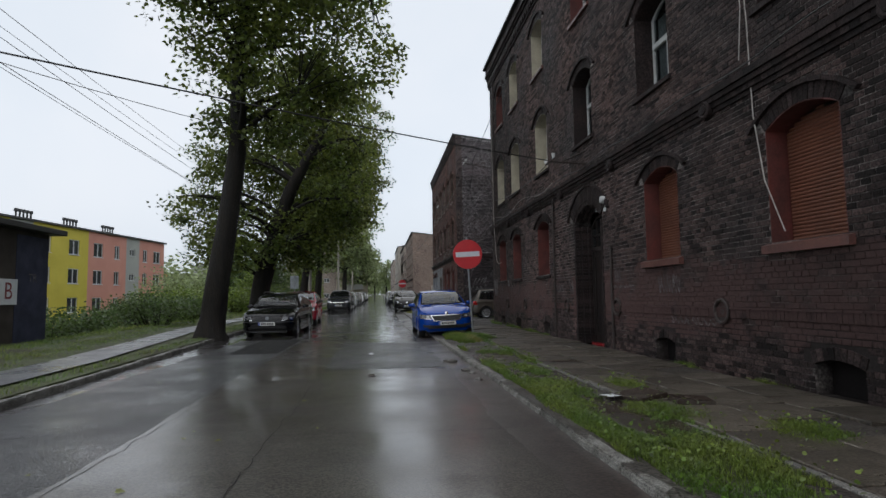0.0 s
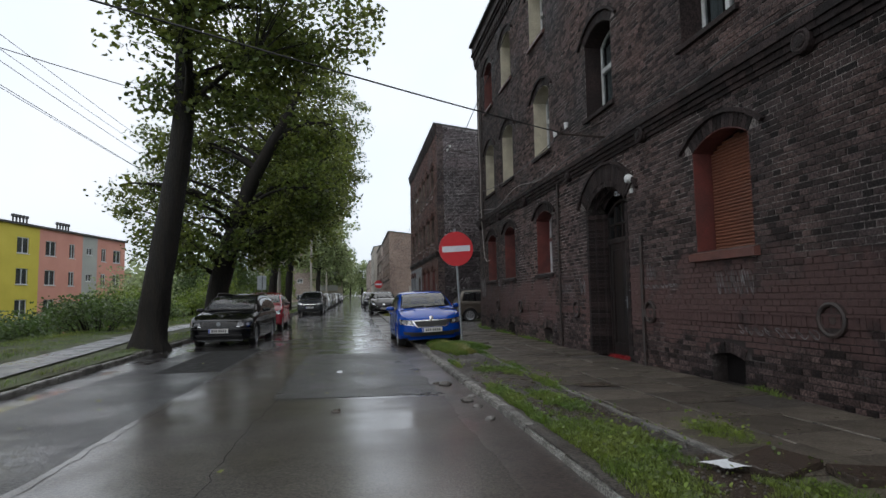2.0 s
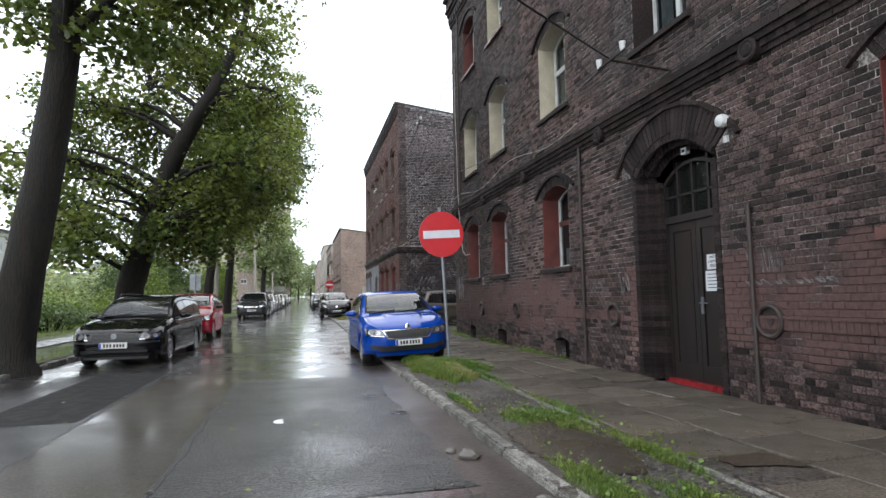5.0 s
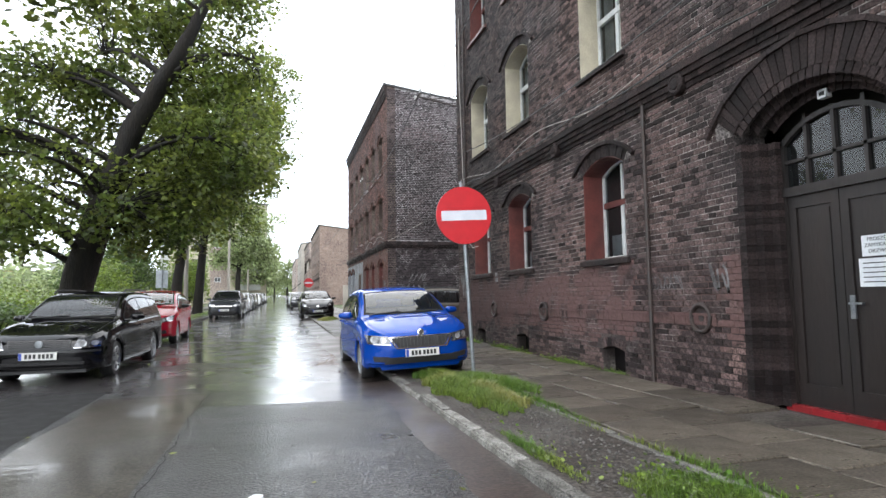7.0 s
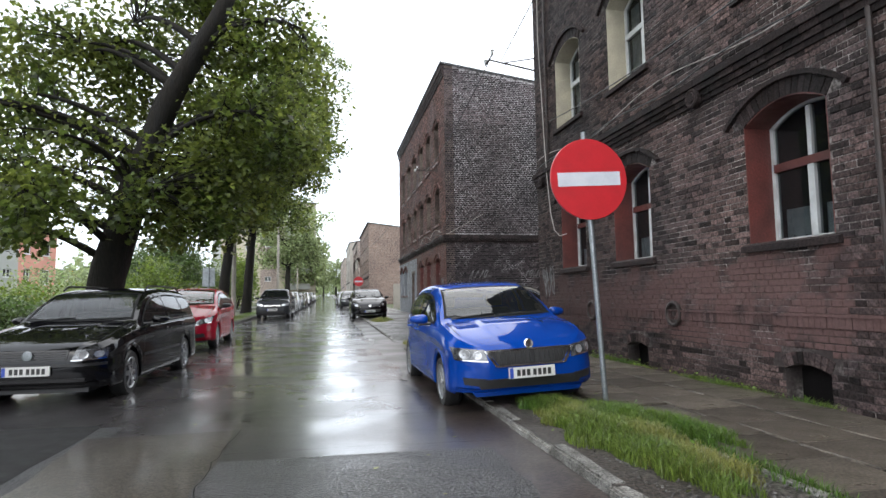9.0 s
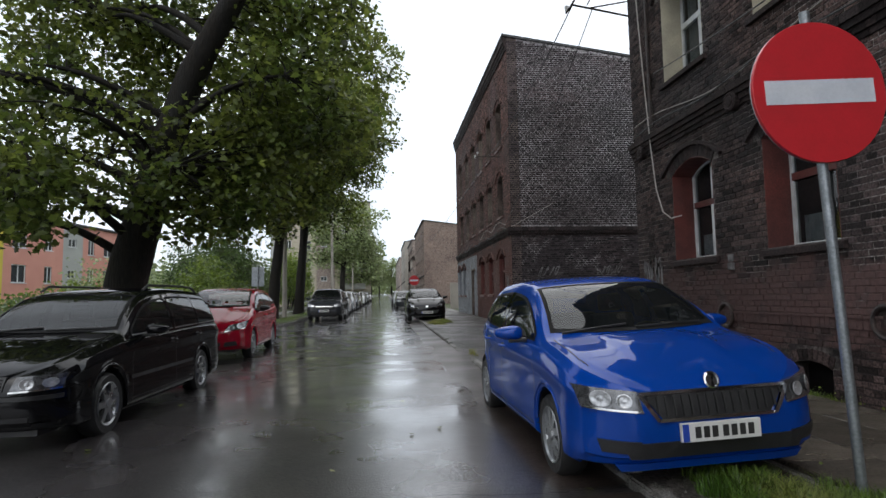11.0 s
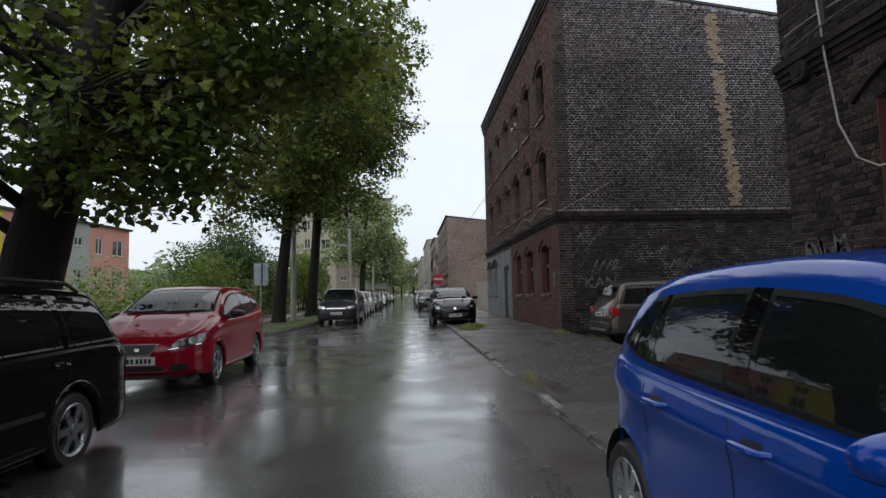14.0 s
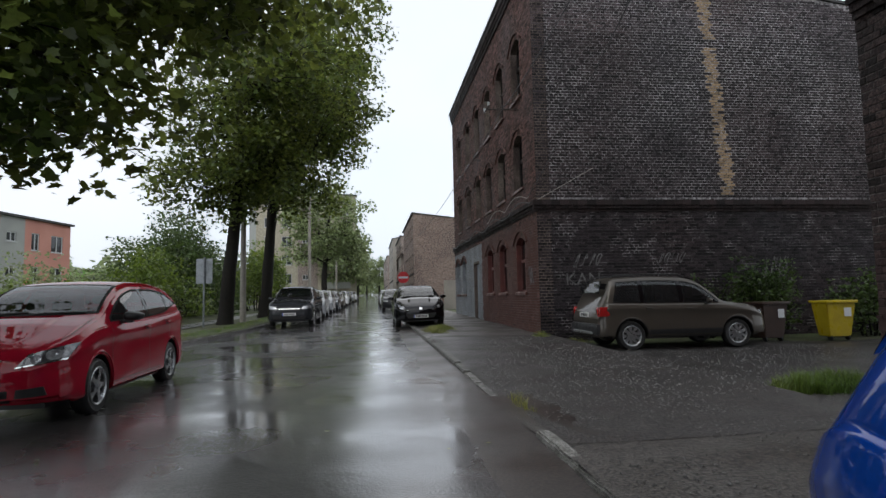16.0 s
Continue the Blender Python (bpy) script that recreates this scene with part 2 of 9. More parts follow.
M["cream"] = mat("cream_reveal_plaster", (0.44, 0.40, 0.30), (0.34, 0.31, 0.24), 3, 50, (0.6, 0.8), 0.3)
M["lace"] = mat("white_lace_curtain", (0.75, 0.78, 0.80), (0.5, 0.53, 0.56), 8, 90, (0.8, 0.9), 0.3)
# indoor gloom put into the colour of the surfaces behind windows and door
M["room"] = mat("unlit_room_dark", (0.05, 0.045, 0.04), (0.03, 0.028, 0.026), 1, 20, (0.8, 0.9), 0.0)
M["door_wood"] = mat("dark_painted_door_wood", (0.022, 0.0165, 0.015), (0.011, 0.009, 0.0085), 2.5, 40, (0.3, 0.5), 0.3, stretch=(1, 1, 0.15))
M["red_step"] = mat("red_threshold_paint", (0.24, 0.018, 0.022), (0.16, 0.015, 0.016), 4, 50, (0.25, 0.4), 0.2)
M["iron"] = mat("rusty_cast_iron", (0.022, 0.017, 0.016), (0.040, 0.026, 0.022), 8, 60, (0.4, 0.7), 0.4)
M["steel"] = mat("galvanised_steel", (0.28, 0.30, 0.32), (0.20, 0.22, 0.23), 6, 60, (0.3, 0.5), 0.1, metal=0.7)
M["roof"] = mat("black_roofing_felt", (0.03, 0.03, 0.032), (0.045, 0.045, 0.045), 1, 40, (0.5, 0.8), 0.3)
M["rim_cornice"] = mat("cornice_brick_soot", (0.016, 0.012, 0.012), (0.030, 0.021, 0.020), 2, 40, (0.6, 0.85), 0.7, spec=0.2, vary="island", amount=0.5, grain=0.5)
M["rim_wedge"] = mat("cornice_brick_soot_single", (0.016, 0.012, 0.012), (0.030, 0.021, 0.020), 2, 40, (0.6, 0.85), 0.7, spec=0.2, vary="object", amount=0.5, grain=0.5)
M["glass"] = glass("window_glass", (0.015, 0.017, 0.018), 0.02, 0.55)
M["glass_car"] = glass("car_glass", (0.012, 0.014, 0.015), 0.02, 0.45)
M["asphalt"] = mat("wet_asphalt", (0.060, 0.060, 0.062), (0.026, 0.026, 0.028), 0.55, 55, (0.3, 0.5), 1.6, 0.014, spec=0.45, grain=0.9, coat=1.0, film=0.02)
M["asphalt_film"] = mat("rain_covered_asphalt", (0.052, 0.047, 0.048), (0.025, 0.023, 0.024), 0.55, 55, (0.24, 0.36), 0.40, 0.014, spec=0.5, grain=0.9, coat=1.0, film=0.015)
M["asphalt_brown"] = mat("wet_brown_asphalt", (0.062, 0.053, 0.043), (0.042, 0.037, 0.032), 0.5, 60, (0.3, 0.5), 0.4, 0.010, spec=0.3, grain=0.8, coat=0.75, film=0.02)
M["asphalt_rough"] = mat("coarse_wet_asphalt", (0.040, 0.040, 0.041), (0.066, 0.065, 0.063), 0.7, 45, (0.25, 0.5), 1.7, 0.018, spec=0.5, grain=0.95, coat=1.0, film=0.03)
M["asphalt_yard"] = mat("wet_yard_asphalt", (0.070, 0.064, 0.061), (0.034, 0.026, 0.022), 0.45, 28, (0.3, 0.6), 1.0, 0.02, spec=0.35, grain=0.85, coat=0.28, film=0.12)
M["silt"] = mat("wet_gutter_silt", (0.042, 0.031, 0.026), (0.028, 0.021, 0.018), 0.8, 40, (0.3, 0.5), 0.35, 0.008, spec=0.5, grain=0.7, coat=0.45, film=0.03)
M["gravel"] = mat("wet_gravel", (0.075, 0.072, 0.068), (0.05, 0.045, 0.04), 3, 60, (0.3, 0.6), 0.0, vary="island", amount=0.7)
# near black so that the cellar openings look unlit inside
M["cellar"] = mat("cellar_opening_dark", (0.008, 0.007, 0.007), (0.012, 0.010, 0.010), 5, 40, (0.7, 0.9), 0.2, spec=0.1)
M["tar"] = mat("tar_joint", (0.012, 0.012, 0.012), (0.02, 0.02, 0.02), 6, 60, (0.6, 0.8), 0.3, spec=0.15)
M["kerb"] = mat("wet_granite_kerb", (0.22, 0.215, 0.20), (0.085, 0.08, 0.07), 4, 70, (0.4, 0.7), 0.9, 0.01, spec=0.35, vary="object", amount=0.3, grain=0.7)
M["slab"] = mat("muddy_paving_slab", (0.100, 0.086, 0.068), (0.040, 0.033, 0.027), 1.3, 45, (0.25, 0.6), 0.7, 0.008, spec=0.4, vary="object", amount=0.35, grain=0.65)
M["mud"] = mat("wet_mud", (0.050, 0.037, 0.028), (0.030, 0.023, 0.018), 1.2, 60, (0.08, 0.45), 0.6, 0.015)
M["strip"] = mat("crumbled_pavement_asphalt", (0.070, 0.063, 0.057), (0.034, 0.027, 0.022), 0.9, 35, (0.3, 0.65), 1.0, 0.018, spec=0.35, grain=0.85)
M["turf"] = mat("wet_turf_soil", (0.060, 0.082, 0.022), (0.045, 0.045, 0.020), 0.9, 30, (0.7, 0.9), 0.8, 0.03, grain=0.5)
M["path"] = mat("wet_footpath_asphalt", (0.085, 0.087, 0.09), (0.06, 0.06, 0.062), 0.8, 80, (0.2, 0.45), 0.4)
M["bark"] = mat("wet_maple_bark", (0.009, 0.008, 0.007), (0.021, 0.018, 0.015), 6, 30, (0.6, 0.85), 1.0, 0.03, spec=0.2, stretch=(1, 1, 0.25))
M["black_rubber"] = mat("tyre_rubber", (0.012, 0.012, 0.012), (0.018, 0.018, 0.018), 20, 90, (0.4, 0.6), 0.2)
M["alloy"] = mat("silver_alloy", (0.42, 0.43, 0.44), (0.32, 0.33, 0.34), 12, 70, (0.25, 0.4), 0.02, metal=0.85, grain=0.08)
M["plastic"] = mat("black_plastic", (0.016, 0.016, 0.017), (0.022, 0.022, 0.023), 10, 90, (0.3, 0.5), 0.1)
M["chrome"] = mat("chrome", (0.7, 0.7, 0.7), (0.6, 0.6, 0.6), 10, 60, (0.08, 0.15), 0.0, metal=1.0, grain=0.02)
M["lamp"] = mat("headlamp_reflector", (0.55, 0.56, 0.58), (0.28, 0.29, 0.3), 14, 60, (0.06, 0.12), 0.15, metal=0.5, coat=1.0)
M["lamp_dark"] = mat("headlamp_housing", (0.16, 0.165, 0.175), (0.05, 0.052, 0.056), 16, 60, (0.08, 0.2), 0.1, metal=0.6, coat=1.0)
M["seal_rubber"] = mat("black_window_rubber", (0.008, 0.008, 0.008), (0.012, 0.012, 0.012), 10, 90, (0.6, 0.8), 0.0, spec=0.15)
M["tail"] = mat("red_tail_lamp", (0.42, 0.015, 0.015), (0.3, 0.01, 0.01), 10, 60, (0.1, 0.2), 0.05, coat=1.0, grain=0.05)
M["plate"] = mat("white_number_plate", (0.62, 0.62, 0.6), (0.55, 0.55, 0.53), 6, 60, (0.35, 0.5), 0.0, grain=0.04)
M["ink"] = mat("black_ink", (0.015, 0.015, 0.015), (0.02, 0.02, 0.02), 6, 60, (0.5, 0.6), 0.0)
M["eu_blue"] = mat("blue_plate_band", (0.02, 0.06, 0.35), (0.02, 0.05, 0.3), 6, 60, (0.35, 0.5), 0.0)
M["cloth"] = mat("grey_seat_cloth", (0.035, 0.035, 0.038), (0.05, 0.05, 0.052), 20, 120, (0.8, 0.9), 0.2)
M["sign_red"] = mat("red_sign_foil", (0.50, 0.022, 0.030), (0.44, 0.02, 0.026), 5, 60, (0.3, 0.4), 0.02, grain=0.04)
M["sign_white"] = mat("greyish_sign_foil", (0.60, 0.62, 0.66), (0.52, 0.55, 0.60), 5, 60, (0.3, 0.4), 0.02, grain=0.05)
M["cable_black"] = mat("black_cable", (0.012, 0.012, 0.013), (0.02, 0.02, 0.02), 10, 60, (0.4, 0.6), 0.0)
M["cable_pale"] = mat("pale_cable", (0.36, 0.33, 0.30), (0.28, 0.26, 0.24), 10, 60, (0.4, 0.6), 0.0)
M["paper"] = mat("white_paper", (0.68, 0.70, 0.72), (0.6, 0.63, 0.66), 4, 40, (0.6, 0.8), 0.1, grain=0.08)
M["chalk"] = mat("chalk_white_spray", (0.18, 0.175, 0.175), (0.05, 0.045, 0.045), 7, 60, (0.7, 0.9), 0.0)
M["bin_yellow"] = mat("yellow_bin_plastic", (0.52, 0.40, 0.02), (0.44, 0.33, 0.02), 3, 50, (0.25, 0.4), 0.05, grain=0.08)
M["bin_brown"] = mat("brown_bin_plastic", (0.05, 0.028, 0.02), (0.04, 0.022, 0.016), 3, 50, (0.3, 0.5), 0.05, grain=0.1)


def leafmat(name, c1, c2, amount=0.5, through_light=0.35):
    m = mat(name, c1, c2, 0.9, 40, (0.3, 0.5), 0.0, vary="island", amount=amount, grain=0.2)
    n, l = m.node_tree.nodes, m.node_tree.links
    b = n["Principled BSDF"]
    tr, mx = n.new("ShaderNodeBsdfTranslucent"), n.new("ShaderNodeMixShader")
    hs = n.new("ShaderNodeHueSaturation")
    hs.inputs["Value"].default_value, hs.inputs["Hue"].default_value = 1.9, 0.487
    l.new(b.inputs["Base Color"].links[0].from_socket, hs.inputs["Color"])
    l.new(hs.outputs[0], tr.inputs["Color"])
    mx.inputs[0].default_value = through_light
    l.new(b.outputs[0], mx.inputs[1])
    l.new(tr.outputs[0], mx.inputs[2])
    l.new(mx.outputs[0], n["Material Output"].inputs["Surface"])
    return m


M["leaf"] = leafmat("maple_leaf", (0.050, 0.082, 0.017), (0.105, 0.128, 0.026), 0.65, 0.5)
# lighter and greyer than real foliage: distance haze is mixed into the leaf colour
M["leaf_hazed"] = leafmat("far_leaf_haze_tone", (0.15, 0.20, 0.085), (0.21, 0.25, 0.12))
M["leaf_bush"] = leafmat("shrub_leaf", (0.036, 0.070, 0.018), (0.062, 0.098, 0.024))
M["leaf_lime"] = leafmat("yellow_green_leaf", (0.115, 0.165, 0.022), (0.07, 0.115, 0.02))
M["grass"] = leafmat("wet_grass_blade", (0.062, 0.130, 0.018), (0.135, 0.175, 0.034), 0.65, 0.35)
M["grass_dry"] = leafmat("pale_grass_blade", (0.20, 0.20, 0.055), (0.14, 0.18, 0.04), 0.4, 0.3)

# ---------------------------------------------------------------- mesh helpers


def solid(name, verts, faces, material, parent=None, label="", smooth=False, angle=40):
    me = bpy.data.meshes.new(name)
    me.from_pydata([tuple(v) for v in verts], [], [tuple(f) for f in faces])
    me.materials.append(material)
    if smooth:
        me.polygons.foreach_set("use_smooth", [True] * len(me.polygons))
        me.set_sharp_from_angle(angle=radians(angle))
    me.update()
    ob = new(name, me)
    if parent:
        ob.parent = parent
    if label:
        ob["label"] = label
    return ob


def part(name, bm, material, parent=None, label="", smooth=False):
    me = bpy.data.meshes.new(name)
    bmesh.ops.recalc_face_normals(bm, faces=bm.faces)
    bm.to_mesh(me)
    bm.free()
    me.materials.append(material)
    if smooth:
        me.polygons.foreach_set("use_smooth", [True] * len(me.polygons))
        me.set_sharp_from_angle(angle=radians(40))
    ob = new(name, me)
    if parent:
        ob.parent = parent
    if label:
        ob["label"] = label
    return ob


def empty(name, label="", category="", group="", kind="", m=None):
    ob = new(name)
    if m is not None:
        ob.matrix_world = m
    return tagged(ob, label, category, group, kind)


def pane(points, to3d, d, material, parent, label=""):
    """A flat pane whose normal looks out of the wall."""
    P = [Vector(to3d(u, v, d)) for u, v in points]
    out = Vector(to3d(0, 0, 1)) - Vector(to3d(0, 0, 0))
    if (P[1] - P[0]).cross(P[2] - P[1]).dot(out) < 0:
        P.reverse()
    return solid("pane", P, [tuple(range(len(P)))], material, parent, label)


def add_box(bm, x0, x1, y0, y1, z0, z1, bevel=0.0):
    r = bmesh.ops.create_cube(bm, size=1)
    for v in r["verts"]:
        v.co = ((x0 + x1) / 2 + v.co.x * (x1 - x0), (y0 + y1) / 2 + v.co.y * (y1 - y0), (z0 + z1) / 2 + v.co.z * (z1 - z0))
    if bevel:
        es = list({e for v in r["verts"] for e in v.link_edges})
        bmesh.ops.bevel(bm, geom=es, offset=bevel, segments=2, affect="EDGES", profile=0.6)
    return bm


def boxpart(name, x0, x1, y0, y1, z0, z1, material, parent=None, label="", bevel=0.006):
    return part(name, add_box(bmesh.new(), x0, x1, y0, y1, z0, z1, bevel), material, parent, label)


def tube_mesh(paths, sides=6):
    """Vertices and faces of round tubes along paths of (point, radius)."""
    V, F = [], []
    for path in paths:
        base = len(V)
        k = len(path)
        for i, (p, r) in enumerate(path):
            p = Vector(p)
            d = (Vector(path[min(i + 1, k - 1)][0]) - Vector(path[max(i - 1, 0)][0]))
            d = d.normalized() if d.length > 1e-6 else Vector((0, 0, 1))
            a = d.cross(Vector((0.31, 0.95, 0.02)) if abs(d.y) < 0.9 else Vector((1, 0, 0.1))).normalized()
            b = d.cross(a)
            for s in range(sides):
                w = 2 * math.pi * s / sides
                V.append(p + float(r) * (math.cos(w) * a + math.sin(w) * b))
        for i in range(k - 1):
            for s in range(sides):
                q = (s + 1) % sides
                F.append((base + i * sides + s, base + i * sides + q, base + (i + 1) * sides + q, base + (i + 1) * sides + s))
        F.append(tuple(base + s for s in reversed(range(sides))))
        F.append(tuple(base + (k - 1) * sides + s for s in range(sides)))
    return V, F


def sag(a, b, drop, n=14):
    a, b = Vector(a), Vector(b)
    return [a.lerp(b, i / n) - Vector((0, 0, drop * 4 * (i / n) * (1 - i / n))) for i in range(n + 1)]


def wire(name, points, radius, material, label, category="cable", group=""):
    V, F = tube_mesh([[(p, radius) for p in points]], 5)
    ob = solid(name, V, F, material, None, "", True)
    return tagged(ob, label, category, group)


def lettering(text, size, m, material, parent, name="lettering", depth=0.001):
    """Words in the built-in font as a flat mesh; m sets the words' plane."""
    cu = bpy.data.curves.new(name, "FONT")
    cu.body, cu.size, cu.align_x, cu.align_y, cu.extrude = text, size, "CENTER", "CENTER", depth
    tmp = new("tmp", cu)
    me = bpy.data.meshes.new_from_object(tmp.evaluated_get(bpy.context.evaluated_depsgraph_get()))
    bpy.data.objects.remove(tmp)
    me.materials.clear()
    me.materials.append(material)
    ob = new(name, me)
    ob.parent = parent
    ob.matrix_local = m
    return ob


def gz(y):
    """The street climbs gently past the parked cars."""
    d = max(0.0, y - 17.5)
    return 0.0105 * d * d / (d + 6.0)


def left_kerb(y):
    return float(np.interp(y, [-40, 8, 13, 20, 30, 37, 43, 60, 400], [-3.0, -3.3, -3.55, -3.9, -3.98, -3.7, -3.05, -2.8, -2.8]))


KERB, WALL1, WALL2 = 2.71, 6.08, 5.93
END1, END2 = 25.95, 36.53

# ---------------------------------------------------------------- ground


def strip_mesh(xs, ys, zf):
    """A sheet over ys (rows) whose columns lie at xs(y)."""
    V, F = [], []
    n = len(xs(ys[0]))
    for y in ys:
        for i, x in enumerate(xs(y)):
            V.append((x, y, zf(x, y, i)))
    for j in range(len(ys) - 1):
        for i in range(n - 1):
            a = j * n + i
            F.append((a, a + 1, a + n + 1, a + n))
    return V, F


far_ys = [float(v) for v in np.concatenate([np.arange(-30, 70, 1.0), np.arange(70, 200, 5), np.arange(200, 1300, 60)])]


def valley(x):
    return -3.4 * float(np.clip((-x - 9.0) / 12.0, 0, 1)) ** 1.3


def ground_z(x, y):
    lk = left_kerb(y)
    if x < lk - 0.16:
        return gz(y) + 0.10 + valley(x) + (0.05 * noise.noise(Vector((x * 0.5, y * 0.5, 0))) if x < lk - 2 else 0.0)
    return gz(y) - 0.14


def ground_xs(y):
    lk = left_kerb(y)
    return [-700, -300, -120, -60, -40, -30, -24, -21, -18, -15, -13, -11, -9.5, -8.2, -7.4, -6.6, -5.8, -5.2, lk - 0.17, lk - 0.15,
            -1, KERB + 0.1, 6, 12, 20, 40, 100, 300, 700]


V, F = strip_mesh(ground_xs, far_ys, lambda x, y, i: ground_z(x, y))
tagged(solid("ground", V, F, M["turf"], smooth=True, angle=60), "wet rough turf beside the street and over the lower land", "ground", kind="structure")

road_ys = [float(v) for v in np.concatenate([np.arange(-30, 80, 0.5), np.arange(80, 420, 5)])]


def camber(x, y):
    lk = left_kerb(y)
    u = (x - lk) / (KERB - lk)
    return gz(y) - 0.005 + 0.10 * u * (1 - u) + 0.010 * noise.noise(Vector((x * 0.6, y * 0.3, 3.0)))


V, F = strip_mesh(lambda y: [left_kerb(y) + (KERB - left_kerb(y)) * k / 24 for k in range(25)], road_ys, lambda x, y, i: camber(x, y))
road = tagged(solid("road", V, F, M["asphalt_film"], smooth=True, angle=60), "wet patched asphalt carriageway with puddled sheen", "road", kind="structure")


def road_patch(name, x0, x1, y0, y1, material, label, lift=0.004, wob=0.05):
    ys = [float(v) for v in np.arange(y0, y1 + 0.01, 0.25)]
    seed = x0 * 3.1 + y0

    def xs(y):
        a = wob * noise.noise(Vector((seed, y * 0.9, 0))) + 0.4 * wob * noise.noise(Vector((seed, y * 4, 0)))
        b = wob * noise.noise(Vector((seed + 9, y * 0.9, 0))) + 0.4 * wob * noise.noise(Vector((seed + 9, y * 4, 0)))
        fa, fb = x0 + a, x1 + b
        return [fa + (fb - fa) * k / 12 for k in range(13)]
    V, F = strip_mesh(xs, ys, lambda x, y, i: camber(x, y) + lift)
    return solid(name, V, F, material, road, label, True, 60)


road_patch("patch", -3.0, -1.03, -6, 19.0, M["asphalt"], "coarse worn asphalt lane", 0.003, 0.05)
road_patch("patch", -1.15, 0.12, -6, 18.6, M["asphalt_brown"], "smooth brownish asphalt trench repair", 0.0065, 0.06)
road_patch("patch", 0.09, 2.66, -6, 11.4, M["asphalt_brown"], "smooth wet asphalt repair", 0.004, 0.03)
road_patch("patch", 0.09, 2.66, 11.4, 17.6, M["asphalt_rough"], "coarse asphalt repair", 0.005, 0.08)
road_patch("patch", -2.4, -1.25, 14.6, 19.2, M["tar"], "dark tarred asphalt patch", 0.004, 0.05)


def crack(points, width):
    """A tarred crack: a thin ragged ribbon on the road."""
    V, F = [], []
    dense = []
    for a, b in zip(points, points[1:]):
        k = max(2, int((Vector(b) - Vector(a)).length / 0.12))
        dense += [Vector(a).lerp(Vector(b), i / k) for i in range(k)]
    for i, p in enumerate(dense):
        q = dense[min(i + 1, len(dense) - 1)] - dense[max(i - 1, 0)]
        s = Vector((-q.y, q.x)).normalized()
        o = 0.05 * noise.noise(Vector((p.x * 3, p.y * 3, 1))) + 0.02 * noise.noise(Vector((p.x * 11, p.y * 11, 1)))
        w = width * (0.6 + 0.6 * abs(noise.noise(Vector((p.x * 5, p.y * 5, 7)))))
        for d in (o - w, o + w):
            V.append((p.x + s.x * d, p.y + s.y * d, camber(p.x + s.x * d, p.y + s.y * d) + 0.009))
        if i:
            F.append((2 * i - 2, 2 * i - 1, 2 * i + 1, 2 * i))
    return solid("crack", V, F, M["tar"], road, "dark open crack")


def gutter(x0, y0, y1, seed):
    """Brown silty water standing along the kerb, with a ragged edge towards the crown."""
    ys = [float(v) for v in np.arange(y0, y1 + 0.01, 0.12)]

    def xs(y):
        a = x0 + 0.22 * noise.noise(Vector((seed, y * 0.5, 0))) + 0.10 * noise.noise(Vector((seed, y * 2.6, 0))) + 0.04 * noise.noise(Vector((seed, y * 9, 0)))
        return [a + (KERB + 0.01 - a) * k / 8 for k in range(9)]
    V, F = strip_mesh(xs, ys, lambda x, y, i: camber(x, y) - 0.004 + 0.026 * (i / 8))
    return solid("gutter", V, F, M["silt"], road, "brown silty water along the kerb", True, 60)


gutter(2.05, -6, 18.9, 2.0)
gutter(2.05, 19.0, 44.0, 5.0)


crack([(0.13, -4), (0.10, 6), (0.16, 12), (0.12, 18.6)], 0.0045)
crack([(-1.15, -4), (-1.05, 8), (-1.12, 13), (-1.3, 18)], 0.0045)
crack([(0.1, 6.5), (1.2, 6.45), (2.65, 6.55)], 0.0045)
crack([(0.1, 11.4), (1.3, 11.45), (2.65, 11.4)], 0.0045)
crack([(0.15, 16.2), (1.0, 16.3), (2.1, 16.15)], 0.0045)
crack([(0.1, 17.6), (1.3, 17.65), (2.65, 17.6)], 0.0045)
crack([(-3.9, 19.3), (-1.5, 19.1), (0.5, 19.0), (2.4, 18.9)], 0.0045)
crack([(-0.9, 30), (-0.8, 38), (-0.85, 52)], 0.0045)

# raised pavement bed, yard and the far pavement
bed_ys = [float(v) for v in np.concatenate([np.arange(-30, 80, 0.5), np.arange(80, 420, 8)])]


def bed_z(x, y, i=0):
    drop = 0.075 * float(np.clip(1 - abs(y - 29.0) / 4.0, 0, 1) ** 0.5) * float(np.clip((6.5 - x) / 3.0, 0, 1))
    return gz(y) + 0.075 - drop + 0.02 * noise.noise(Vector((x * 0.9, y * 0.9, 5)))


V, F = strip_mesh(lambda y: [KERB + 0.02, KERB + 0.4, KERB + 0.8, 3.9, 4.5, 5.2, 5.74, 6.07], bed_ys, bed_z)
pavement = tagged(solid("pavement", V, F, M["strip"], smooth=True, angle=60), "crumbled wet asphalt pavement with muddy edges", "pavement", kind="structure")
yard_ys = [float(v) for v in np.arange(END1 - 0.1, END2 + 0.3, 0.4)]
V, F = strip_mesh(lambda y: [6.06, 6.6, 7.4, 8.4, 9.5, 11, 13, 16, 20, 26], yard_ys,
                  lambda x, y, i: 0.045 - 0.05 * min(1.0, max(0.0, (x - 6.0) / 1.2)) + 0.02 * noise.noise(Vector((x * 0.5, y * 0.6, 2))))
tagged(solid("yard_ground", V, F, M["asphalt_yard"], smooth=True, angle=60), "wet worn asphalt yard between two tenements", "yard", kind="structure")
